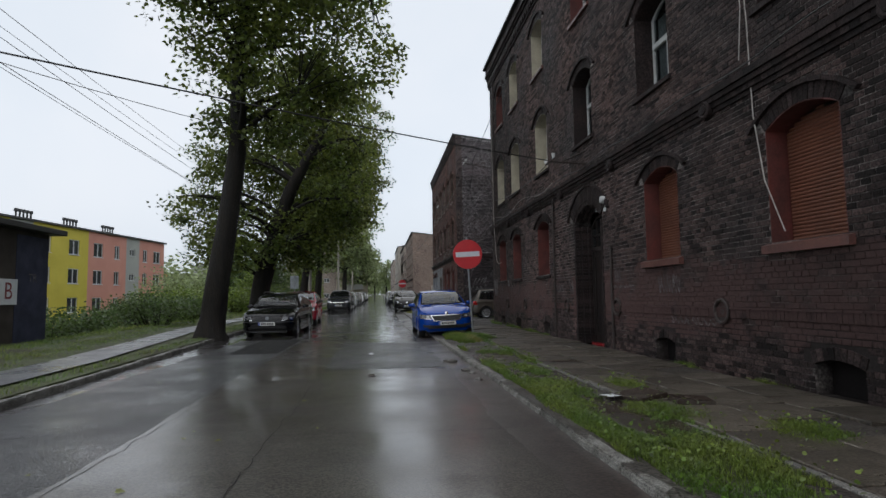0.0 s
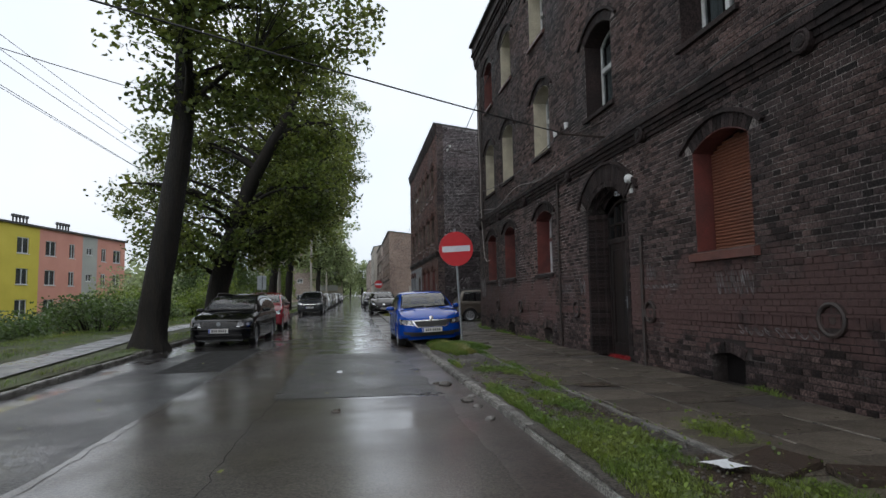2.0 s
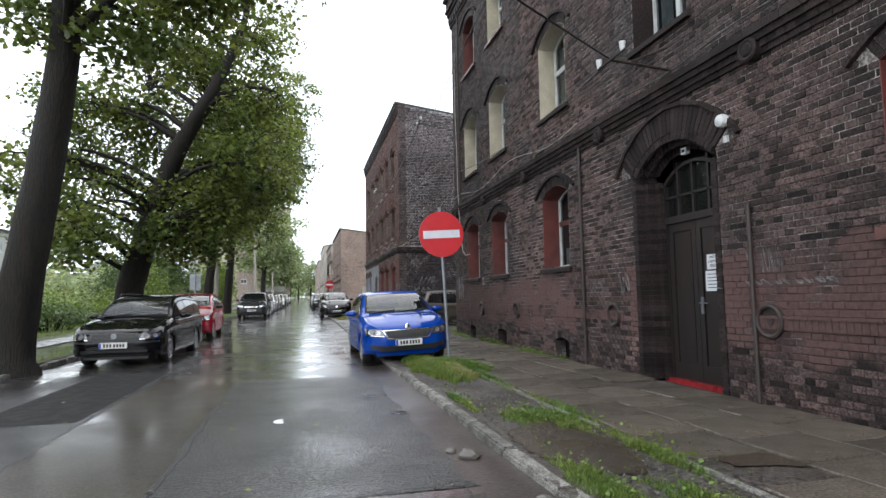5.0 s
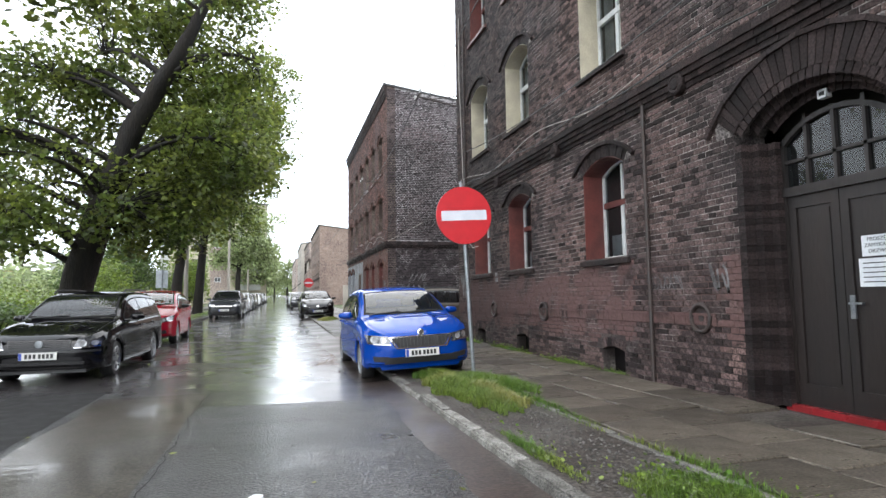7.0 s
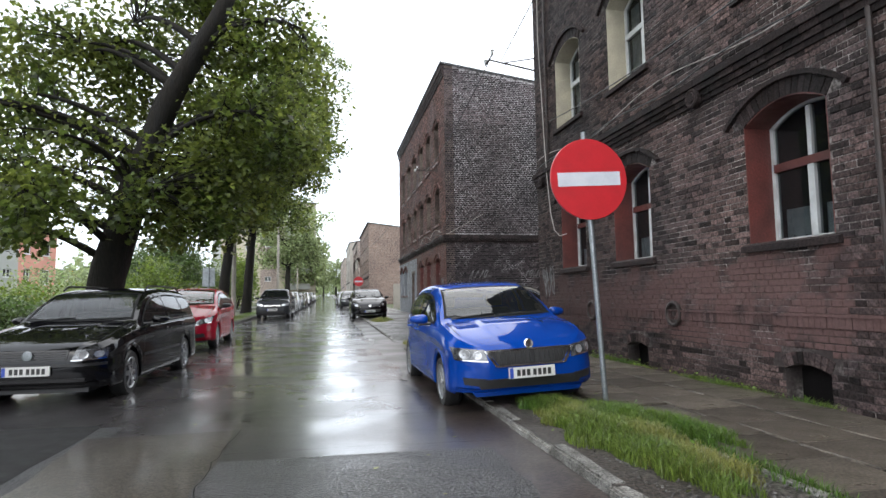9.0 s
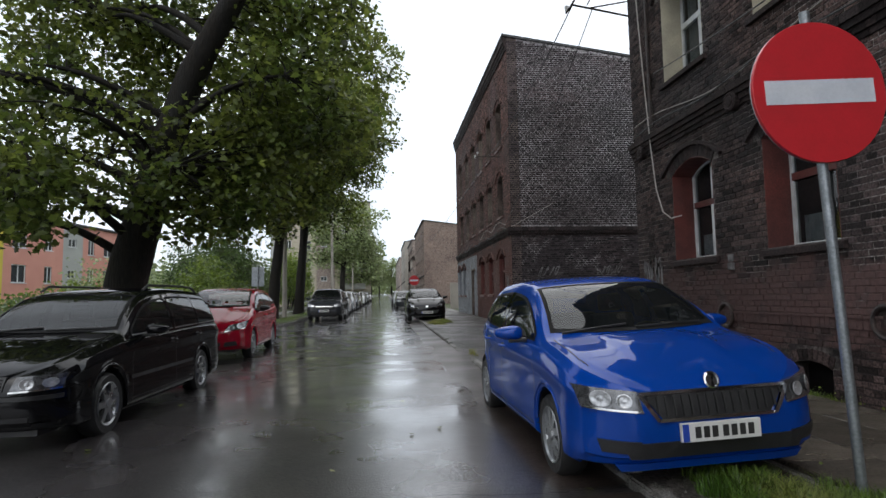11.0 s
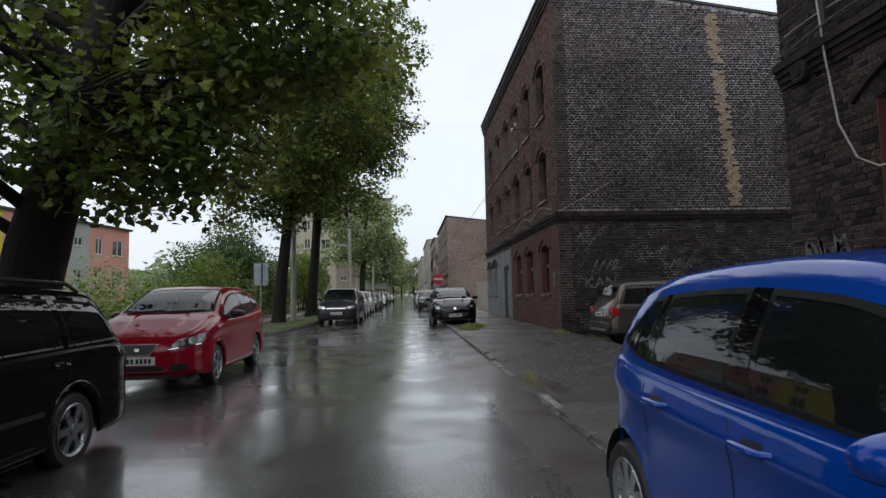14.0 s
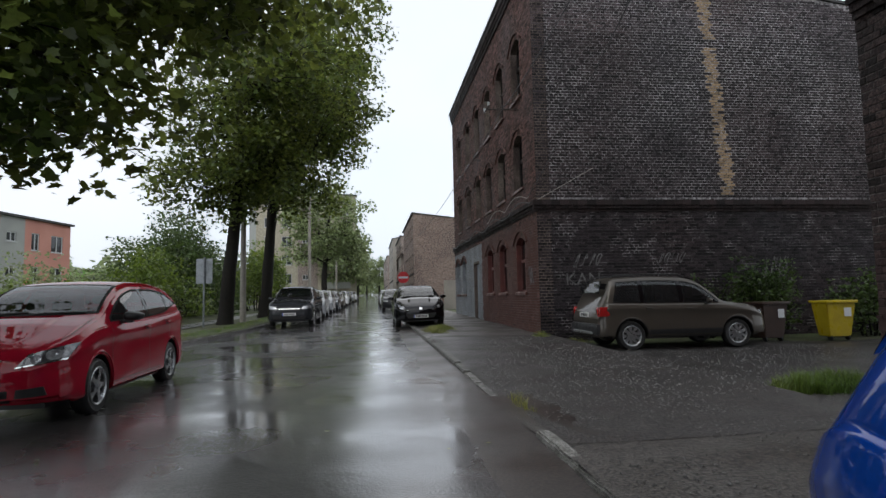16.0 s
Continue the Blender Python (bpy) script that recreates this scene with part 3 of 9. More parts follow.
# brown mud filling the place of the missing kerb stones
V, F = strip_mesh(lambda y: [KERB - 0.02, KERB + 0.06, KERB + 0.14, KERB + 0.3, KERB + 0.55 + 0.25 * noise.noise(Vector((4, y * 2, 0)))], [float(v) for v in np.arange(25.9, 28.05, 0.1)],
                  lambda x, y, i: (camber(KERB, y) + 0.024) * (1 - i / 4) + (bed_z(x, y) + 0.010) * (i / 4))
solid("mud", V, F, M["silt"], pavement, "wet brown mud where kerb stones are missing", True)
# worn asphalt apron over the lowered kerb
V, F = strip_mesh(lambda y: [KERB + 0.16, 3.4, 4.2, 5.0, 6.1], [float(v) for v in np.arange(25.6, 36.6, 0.4)], lambda x, y, i: bed_z(x, y) + 0.006)
solid("apron", V, F, M["asphalt_yard"], pavement, "wet worn asphalt driveway apron", True)
# muddy hollows in the strip between kerb and slabs
for hx, hy, rx, ry in ((3.5, 9.6, 0.5, 0.9), (3.3, 12.0, 0.4, 0.8), (4.9, 17.0, 0.7, 0.5), (3.6, 6.6, 0.5, 1.2), (4.6, 11.2, 0.45, 0.3)):
    bm = bmesh.new()
    ring = [bm.verts.new((hx + rx * math.cos(a) * (1 + 0.3 * noise.noise(Vector((math.cos(a) * 2 + hx, math.sin(a) * 2, hy))) + 0.22 * noise.noise(Vector((math.cos(a) * 8 + hx, math.sin(a) * 8, hy)))),
                          hy + ry * math.sin(a) * (1 + 0.25 * noise.noise(Vector((math.cos(a) * 2, math.sin(a) * 2 + hy, hx)))), 0)) for a in np.linspace(0, 6.2, 70)]
    for v in ring:
        v.co.z = bed_z(v.co.x, v.co.y) + 0.009
    bm.faces.new(ring)
    part("mud", bm, M["mud"], pavement, "wet brown mud hollow")

# footpath on the other side
def path_mid(y):
    return float(np.interp(y, [-40, 5, 13, 24, 33, 45, 60, 400], [-4.1, -4.2, -4.7, -6.1, -6.1, -5.8, -5.5, -5.5]))


V, F = strip_mesh(lambda y: [path_mid(y) - 0.5, path_mid(y) - 0.15, path_mid(y) + 0.2, path_mid(y) + 0.45], bed_ys,
                  lambda x, y, i: gz(y) + 0.10 + valley(x) + 0.035)
tagged(solid("footpath", V, F, M["path"], smooth=True), "narrow wet asphalt footpath through the turf", "path", kind="structure")

# ---------------------------------------------------------------- brick walls


def arch_loop(u0, u1, v0, vs, rise, n=10):
    """An opening with a segmental head, as points of the wall's plane."""
    w = (u1 - u0) / 2
    if rise < 0.01:
        return [(u0, v0), (u1, v0), (u1, vs), (u0, vs)]
    r = (w * w + rise * rise) / (2 * rise)
    c, cv, half = (u0 + u1) / 2, vs + rise - r, math.asin(min(1.0, w / r))
    return [(u0, v0), (u1, v0)] + [(c + r * math.sin(half - 2 * half * i / n), cv + r * math.cos(half - 2 * half * i / n)) for i in range(n + 1)]


def arch_params(u0, u1, vs, rise):
    w = (u1 - u0) / 2
    r = (w * w + rise * rise) / (2 * rise)
    return (u0 + u1) / 2, vs + rise - r, r, math.asin(min(1.0, w / r))


def holed_wall(name, outer, loops, to3d, depth, material, parent, label=""):
    """A wall sheet with openings cut through it, its reveals and its back."""
    bm = bmesh.new()
    edges, rings = [], []
    for loop in [outer] + loops:
        vs = [bm.verts.new((u, v, 0)) for u, v in loop]
        rings.append(vs)
        edges += [bm.edges.new((vs[i], vs[(i + 1) % len(vs)])) for i in range(len(vs))]
    bmesh.ops.triangle_fill(bm, edges=edges, use_beauty=True)
    front = list(bm.faces)
    back = {}
    for ring in rings:
        for v in ring:
            back[v] = bm.verts.new((v.co.x, v.co.y, -depth))
    for f in front:
        bm.faces.new([back[v] for v in reversed(f.verts)])
    for ring in rings:
        for i in range(len(ring)):
            a, b = ring[i], ring[(i + 1) % len(ring)]
            bm.faces.new((a, b, back[b], back[a]))
    for v in bm.verts:
        v.co = to3d(v.co.x, v.co.y, v.co.z)
    return part(name, bm, material, parent, label)


def brick_layout(u0, u1, v0, v1, openings, rng, length=0.262, course=0.0765, top=None, joint=0.011):
    """Bricks of a cross bond (u, v, width, height), cut at the openings and left out under their arches."""
    out = []
    rows = int((v1 - v0) / course)
    for r in range(rows):
        va = v0 + r * course
        vb = va + course - joint
        kind = r % 4
        start = u0 - (0.0, 0.066, 0.131, 0.066)[kind]
        step = length if kind % 2 == 0 else length / 2
        u = start
        while u < u1:
            a, b = max(u, u0), min(u + step - joint, u1)
            u += step
            if b - a < 0.03:
                continue
            pieces = [(a, b)]
            for o in openings:
                if vb <= o["v0"] or va >= o["vtop"]:
                    continue
                mid = (va + vb) / 2
                if mid < o["vs"]:
                    ca, cb = o["u0"] - o["pad"], o["u1"] + o["pad"]
                else:
                    c, cv, rr, half = o["arc"]
                    rr += o["ring"]
                    h = mid - cv
                    if abs(h) >= rr:
                        continue
                    w = math.sqrt(rr * rr - h * h)
                    lim = (o["u1"] - o["u0"]) / 2 + o["ring"] * 0.75
                    w = min(w, lim)
                    ca, cb = c - w, c + w
                nxt = []
                for p, q in pieces:
                    if q <= ca or p >= cb:
                        nxt.append((p, q))
                    else:
                        if ca - p > 0.03:
                            nxt.append((p, ca))
                        if q - cb > 0.03:
                            nxt.append((cb, q))
                pieces = nxt
            for p, q in pieces:
                if top and (vb > top((p + q) / 2)):
                    continue
                out.append((p, va, q - p, vb - va))
    return out


def bricks_stuff(name, bricks, to3d, rng, material, parent, label, proud=0.008):
    n = len(bricks)
    if not n:
        return None
    V = np.zeros((n, 8, 3))
    for i, (u, v, w, h) in enumerate(bricks):
        d = proud + rng.uniform(-0.004, 0.005)
        s = 0.004
        t0, t1 = rng.uniform(-0.002, 0.002), rng.uniform(-0.002, 0.002)
        V[i] = [to3d(u, v, 0), to3d(u + w, v, 0), to3d(u + w, v + h, 0), to3d(u, v + h, 0),
                to3d(u + s, v + s, d + t0), to3d(u + w - s, v + s, d + t1), to3d(u + w - s, v + h - s, d + t1), to3d(u + s, v + h - s, d + t0)]
    faces = np.array([(4, 5, 6, 7), (0, 1, 5, 4), (1, 2, 6, 5), (2, 3, 7, 6), (3, 0, 4, 7)])
    F = (np.arange(n)[:, None, None] * 8 + faces[None]).reshape(-1, 4)
    ob = solid(name, V.reshape(-1, 3).tolist(), F.tolist(), material, parent, label)
    ob["kind"] = "stuff"
    return ob


def brick_pieces(bricks, to3d, rng, material, parent):
    """Single bricks, alike ones on one mesh."""
    shared = {}
    for u, v, w, h in bricks:
        key = (round(w, 2), round(h, 3))
        if key not in shared:
            s, d = 0.004, 0.009
            o = Vector(to3d(0, 0, 0))
            P = [(0, 0, 0), (w, 0, 0), (w, h, 0), (0, h, 0), (s, s, d), (w - s, s, d), (w - s, h - s, d), (s, h - s, d)]
            me = bpy.data.meshes.new("brick")
            me.from_pydata([tuple(Vector(to3d(*p)) - o) for p in P], [], [(4, 5, 6, 7), (0, 1, 5, 4), (1, 2, 6, 5), (2, 3, 7, 6), (3, 0, 4, 7)])
            me.materials.append(material)
            shared[key] = me
        ob = new("brick", shared[key])
        ob.parent = parent
        ob.location = Vector(to3d(u, v, rng.uniform(-0.004, 0.004)))


def opening(u0, u1, v0, vs, rise, ring=0.25, pad=0.0):
    return dict(u0=u0, u1=u1, v0=v0, vs=vs, rise=rise, vtop=vs + rise + ring + 0.01, arc=arch_params(u0, u1, vs, rise), ring=ring, pad=pad)


def arch_ring(name, o, to3d, material, parent, proud=0.012, hood=True, label="", ring=None, inner=0.0, split=False):
    """Wedge bricks on edge over an opening, with a projecting hood course above."""
    c, cv, r, half = o["arc"]
    ring = ring or o["ring"]
    V, F = [], []
    if split:
        holder = empty(name, label)
        holder.parent = parent

    def wedge(r0, r1, a0, a1, d):
        if split:
            V.clear(), F.clear()
        b = len(V)
        for dd in (0, d):
            for rr, aa in ((r0, a0), (r0, a1), (r1, a1), (r1, a0)):
                V.append(to3d(c + rr * math.sin(aa), cv + rr * math.cos(aa), dd))
        for f in ((4, 5, 6, 7), (0, 1, 5, 4), (1, 2, 6, 5), (2, 3, 7, 6), (3, 0, 4, 7)):
            F.append(tuple(b + k for k in f))
        if split:
            solid("wedge_brick", V, F, material, holder)
    n = max(9, int(2 * half * r / 0.078))
    rng = random.Random(int(o["u0"] * 100))
    for i in range(n):
        a0 = -half + 2 * half * i / n
        a1 = a0 + 2 * half / n - 0.010 / r
        wedge(r + inner, r + ring - 0.06, a0, a1, proud + rng.uniform(-0.003, 0.004))
    if hood:
        k = max(8, n // 3)
        ext = half + 0.09 / r
        for i in range(k):
            a0 = -ext + 2 * ext * i / k
            wedge(r + ring - 0.055, r + ring, a0, a0 + 2 * ext / k - 0.003 / r, 0.06)
        for sgn in (-1, 1):
            a = sgn * (ext + 0.035 / r)
            wedge(r + ring - 0.055, r + ring + 0.0, a - 0.05 / r, a + 0.05 / r, 0.065)
    if split:
        return holder
    return tagged(solid(name, V, F, material, parent, label), kind="stuff")


def reveal(o, to3d, material, parent, d0, d1, label, thick=0.012):
    """The painted lining of an opening's sides and head, a thin plaster coat."""
    loop = arch_loop(o["u0"], o["u1"], o["v0"], o["vs"], o["rise"])
    c = ((o["u0"] + o["u1"]) / 2, (o["v0"] + o["vs"]) / 2)
    pts = loop[1:] + loop[:1]
    V, F = [], []
    for u, v in pts:
        uu = u - thick * math.copysign(1, u - c[0])
        vv = v - (thick if v >= o["vs"] - 1e-6 and o["u0"] + 0.02 < u < o["u1"] - 0.02 else 0)
        V += [to3d(u, v, -d0), to3d(uu, vv, -d0), to3d(uu, vv, -d1)]
    for i in range(len(pts) - 1):
        a, b = 3 * i, 3 * i + 3
        F += [(a, b, b + 1, a + 1), (a + 1, b + 1, b + 2, a + 2)]
    return solid("reveal", V, F, material, parent, label)


def bar(V, F, to3d, u0, u1, v0, v1, d0, d1):
    b = len(V)
    for d in (d0, d1):
        V += [to3d(u0, v0, d), to3d(u1, v0, d), to3d(u1, v1, d), to3d(u0, v1, d)]
    for f in ((4, 5, 6, 7), (0, 1, 5, 4), (1, 2, 6, 5), (2, 3, 7, 6), (3, 0, 4, 7), (3, 2, 1, 0)):
        F.append(tuple(b + k for k in f))


def sill(o, to3d, material, parent, drop=0.11, out=0.07, over=0.09):
    V, F = [], []
    u0, u1, v = o["u0"] - over, o["u1"] + over, o["v0"]
    b = [(-0.22, 0.0), (0.0, -0.01), (out, -0.035), (out, -drop), (0.0, -drop)]
    for u in (u0, u1):
        for d, dv in b:
            V.append(to3d(u, v + dv, d))
    n = len(b)
    for i in range(n):
        j = (i + 1) % n
        F.append((i, j, n + j, n + i))
    F += [tuple(range(n)), tuple(range(2 * n - 1, n - 1, -1))]
    return solid("sill", V, F, material, parent)


def casement(house, o, to3d, frame_mat, reveal_mat, lining, setback=0.20, transom=0.62, lace=False, curtain=True, sill_mat=None, room=True, ledge=True):
    """One window of a house: sill, painted reveal, frame with a transom, panes, a curtain and a box coloured dark for
    the unlit room.
    """
    u0, u1, v0, vs, rise = o["u0"], o["u1"], o["v0"], o["vs"], o["rise"]
    w = empty("window")
    w.parent = house
    w["label"] = "%s timber window with %s reveal under a segmental arch" % ("white" if frame_mat is M["white_pvc"] else "brown", lining)
    reveal(o, to3d, reveal_mat, w, -0.002, setback, lining + " painted reveal")
    if ledge:
        sill(o, to3d, sill_mat or M["oxide"], w)
    V, F = [], []
    t, d0, d1 = 0.055, -setback - 0.06, -setback
    top = vs + rise * 0.25
    vt = v0 + (top - v0) * transom
    bar(V, F, to3d, u0 + 0.012, u0 + 0.012 + t, v0, top, d0, d1)
    bar(V, F, to3d, u1 - 0.012 - t, u1 - 0.012, v0, top, d0, d1)
    bar(V, F, to3d, u0 + 0.012 + t, u1 - 0.012 - t, v0, v0 + t, d0, d1)
    um = (u0 + u1) / 2
    bar(V, F, to3d, um - 0.045, um + 0.045, v0 + t, vt - 0.05, d0, d1 + 0.012)
    bar(V, F, to3d, um - 0.03, um + 0.03, vt + 0.05, vs + rise - 0.07, d0, d1 + 0.006)
    # arched head of the frame
    loop = arch_loop(u0 + 0.012, u1 - 0.012, v0, vs, rise)[2:]
    inner = arch_loop(u0 + 0.06, u1 - 0.06, v0, vs - 0.03, rise * 0.93)[2:]
    b = len(V)
    for (a, c), (e, g) in zip(loop, inner):
        V += [to3d(a, c, d1), to3d(e, g, d1), to3d(e, g, d0)]
    for i in range(len(loop) - 1):
        p, q = b + 3 * i, b + 3 * i + 3
        F += [(p, q, q + 1, p + 1), (p + 1, q + 1, q + 2, p + 2)]
    solid("window_frame", V, F, frame_mat, w)
    V, F = [], []
    bar(V, F, to3d, u0 + 0.012 + t, u1 - 0.012 - t, vt - 0.05, vt + 0.05, d0, d1 + 0.02)
    solid("transom", V, F, reveal_mat if frame_mat is M["white_pvc"] and lining == "red" else frame_mat, w)
    for a, b2, c, e in ((u0 + 0.065, um - 0.045, v0 + t, vt - 0.05), (um + 0.045, u1 - 0.065, v0 + t, vt - 0.05)):
        pane([(a, c), (b2, c), (b2, e), (a, e)], to3d, d1 - 0.03, M["glass"], w)
    loop = arch_loop(u0 + 0.06, u1 - 0.06, vt + 0.05, vs - 0.03, rise * 0.93)
    pane(loop, to3d, d1 - 0.03, M["glass"], w)
    if lace or curtain:
        V, F = [], []
        hi = v0 + 0.42 if lace else vs
        spans = ((u0 + 0.08, um - 0.06), (um + 0.06, u1 - 0.08)) if lace else ((u0 + 0.07, u0 + 0.07 + 0.3 * (u1 - u0)), (u1 - 0.07 - 0.22 * (u1 - u0), u1 - 0.07))
        for a, e in spans:
            k, base = 18, len(V)
            for i in range(k + 1):
                u = a + (e - a) * i / k
                dd = d0 - 0.06 + 0.02 * math.sin(i * 1.9)
                low = v0 + 0.06 + (0.03 * math.sin(i * 1.0) if lace else 0)
                V += [to3d(u, low, dd), to3d(u, hi, dd)]
            F += [(base + 2 * i, base + 2 * i + 2, base + 2 * i + 3, base + 2 * i + 1) for i in range(k)]
        solid("curtain", V, F, M["lace"], w, "white lace half curtain" if lace else "pale drawn side curtain", True)
    if room:
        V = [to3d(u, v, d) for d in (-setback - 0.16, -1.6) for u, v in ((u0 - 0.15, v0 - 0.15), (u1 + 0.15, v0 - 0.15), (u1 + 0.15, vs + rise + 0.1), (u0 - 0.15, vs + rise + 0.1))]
        solid("room_back", V, [(4, 5, 6, 7), (0, 1, 5, 4), (1, 2, 6, 5), (2, 3, 7, 6), (3, 0, 4, 7)], M["room"], w, "box behind the panes, coloured near black for the unlit room")
    return w


def roller_window(house, o, to3d):
    """A window closed by a brown roller shutter in a red lined opening."""
    w = empty("window")
    w.parent = house
    w["label"] = "arched window closed by a brown roller shutter"
    reveal(o, to3d, M["red_paint"], w, -0.004, 0.33, "red painted reveal")
    sill(o, to3d, M["oxide"], w, 0.14, 0.09)
    u0, u1, v0, top = o["u0"] + 0.14, o["u1"] - 0.03, o["v0"] + 0.02, o["vs"] + o["rise"]
    V, F = [], []
    bar(V, F, to3d, o["u0"] + 0.012, u0, v0, o["vs"] + 0.02, -0.34, -0.22)
    solid("guide_rail", V, F, M["red_paint"], w, "red painted timber post")
    n = int((top - v0) / 0.047)
    c, cv, r, half = o["arc"]
    for i in range(n):
        a, b = v0 + i * 0.047, v0 + (i + 1) * 0.047
        e0, e1 = u0, u1
        if b > o["vs"]:
            wv = math.sqrt(max(0.0, (r - 0.02) ** 2 - (b - cv) ** 2))
            e0, e1 = max(u0, c - wv), min(u1, c + wv)
            if e1 - e0 < 0.1:
                continue
        prof = [(-0.29, a), (-0.28, a + 0.006), (-0.273, a + 0.022), (-0.28, a + 0.04), (-0.29, a + 0.046)]
        V = [to3d(e, v, d) for e in (e0, e1) for d, v in prof]
        F = [(k, k + 1, 6 + k, 5 + k) for k in range(4)]
        solid("slat", V, F, M["shutter"], w)
    V, F = [], []
    bar(V, F, to3d, o["u0"] - 0.1, o["u1"] + 0.1, v0 - 0.2, top + 0.2, -0.4, -0.36)
    solid("room_back", V, F, M["room"], w, "dark backing behind the shutter")
    return w


# ---------------------------------------------------------------- the near tenement
rng = random.Random(5)
house = empty("brick_tenement", "three-storey sooty brick tenement with arched windows and red-painted base", "building")


def f1(u, v, d):
    return (WALL1 - d, u, v)


ground_o = [opening(u - 0.61, u + 0.61, 1.88, 3.33, 0.19) for u in (7.29, 10.75, 18.13, 21.51, 23.9)]
first_o = [opening(u - 0.63, u + 0.63, 5.05, 6.62, 0.22) for u in (7.29, 10.87, 14.48, 18.08, 21.5, 23.98)]
second_o = [opening(u - 0.6, u + 0.6, 8.28, 9.75, 0.2) for u in (7.29, 10.87, 14.48, 18.3, 21.5, 23.98)]
door_o = opening(13.45, 15.3, 0.02, 3.10, 0.42, ring=0.40)
cellar_o = [opening(u - w, u + w, 0.06, 0.42, 0.07, ring=0.2) for u, w in ((6.95, 0.36), (10.80, 0.34), (18.0, 0.31), (21.5, 0.33), (24.1, 0.3))]
all_o = ground_o + first_o + second_o + [door_o] + cellar_o
TOP1 = 11.45
loops = [arch_loop(o["u0"], o["u1"], o["v0"], o["vs"], o["rise"]) for o in all_o]
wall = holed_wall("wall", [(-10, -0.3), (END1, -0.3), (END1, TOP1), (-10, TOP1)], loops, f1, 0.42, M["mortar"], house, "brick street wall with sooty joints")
bricks = brick_layout(4.2, END1, -0.02, TOP1 - 0.3, all_o, rng)
zone = lambda b: 15.5 < b[0] < 17.3 and b[1] < 1.75
near = [b for b in bricks if zone(b)][:300]
chosen = set(near)
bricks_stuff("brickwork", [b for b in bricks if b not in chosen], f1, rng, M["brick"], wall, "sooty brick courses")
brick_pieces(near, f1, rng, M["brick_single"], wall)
for o in ground_o + first_o + second_o:
    arch_ring("arch", o, f1, M["rim_wedge"] if o in ground_o else M["rim_cornice"], house, label="wedge-brick window arch with a projecting hood", split=o in ground_o)
for o in cellar_o:
    arch_ring("cellar_arch", o, f1, M["brick"], house, hood=False)
    # black plate stands in for the shade within the opening
    V, F = [], []
    bar(V, F, f1, o["u0"] - 0.05, o["u1"] + 0.05, o["v0"] - 0.1, o["vs"] + 0.15, -0.4, -0.22)
    solid("cellar_hatch", V, F, M["cellar"], house, "recessed plate, coloured black for the shade inside the cellar opening")
for k, o in enumerate(ground_o):
    if k < 2:
        roller_window(house, o, f1)
    else:
        casement(house, o, f1, M["white_pvc"], M["red_paint"], "red", 0.36, lace=True, sill_mat=M["rim_cornice"])
for k, o in enumerate(first_o):
    pale = k >= 3
    casement(house, o, f1, M["white_pvc"], M["cream"] if pale else M["rim_cornice"], "cream" if pale else "dark brick", 0.36, sill_mat=M["rim_cornice"])
for k, o in enumerate(second_o):
    casement(house, o, f1, M["white_pvc"], M["cream"] if k in (3, 4) else M["red_paint"], "cream" if k in (3, 4) else "red", 0.34)

# string courses and eaves
def course_band(name, u0, u1, to3d, rows, material, parent, label, step=0.13):
    V, F = [], []
    r2 = random.Random(3)
    for v0, v1, d, s in rows:
        u = u0
        while u < u1:
            e = min(u + s, u1)
            bar(V, F, to3d, u, e - 0.006, v0, v1, -0.02, d + r2.uniform(-0.003, 0.003))
            u = e
    return tagged(solid(name, V, F, material, parent, label), kind="stuff")


gaps = [(4.2, door_o["u0"] - 0.44), (door_o["u1"] + 0.44, END1)]
course_band("string_course", 4.2, END1, f1, [(3.93, 4.0, 0.035, 0.26), (4.0, 4.08, 0.065, 0.13), (4.08, 4.16, 0.10, 0.26), (4.16, 4.25, 0.13, 0.26), (4.25, 4.3, 0.06, 0.26)],
            M["rim_cornice"], house, "moulded brick string course under the first floor")
for a, b in gaps:
    course_band("plinth_course", a, b, f1, [(0.90, 1.015, 0.026, 0.075), (1.015, 1.045, 0.04, 0.26)], M["brick"], house, "soldier course with worn pale joints over the base")
course_band("eaves_cornice", 4.2, END1 + 0.1, f1, [(10.55, 10.63, 0.05, 0.26), (10.78, 10.95, 0.09, 0.13), (10.95, 11.05, 0.14, 0.26), (11.05, 11.15, 0.2, 0.26), (11.15, 11.45, 0.16, 0.26)],
            M["rim_cornice"], house, "corbelled brick eaves cornice")
V, F = [], []
u = 4.25
while u < END1:
    bar(V, F, f1, u, u + 0.13, 10.63, 10.78, -0.01, 0.1)
    u += 0.26
tagged(solid("dentil_row", V, F, M["rim_cornice"], house, "row of brick dentils"), kind="stuff")
# remaining walls and the roof
boxpart("rear_wall", 17.0, 17.4, -10, END1, -0.3, 9.6, M["mortar"], house, bevel=0)
for y0, y1 in ((-10.4, -10.0), (END1 - 0.4, END1)):
    solid("side_wall", [(WALL1 + 0.42, y0, -0.3), (17.0, y0, -0.3), (17.0, y0, 9.6), (WALL1 + 0.42, y0, 11.3), (WALL1 + 0.42, y1, -0.3), (17.0, y1, -0.3), (17.0, y1, 9.6), (WALL1 + 0.42, y1, 11.3)],
          [(0, 1, 2, 3), (7, 6, 5, 4), (0, 4, 5, 1), (1, 5, 6, 2), (2, 6, 7, 3), (3, 7, 4, 0)], M["brick_two"], house)
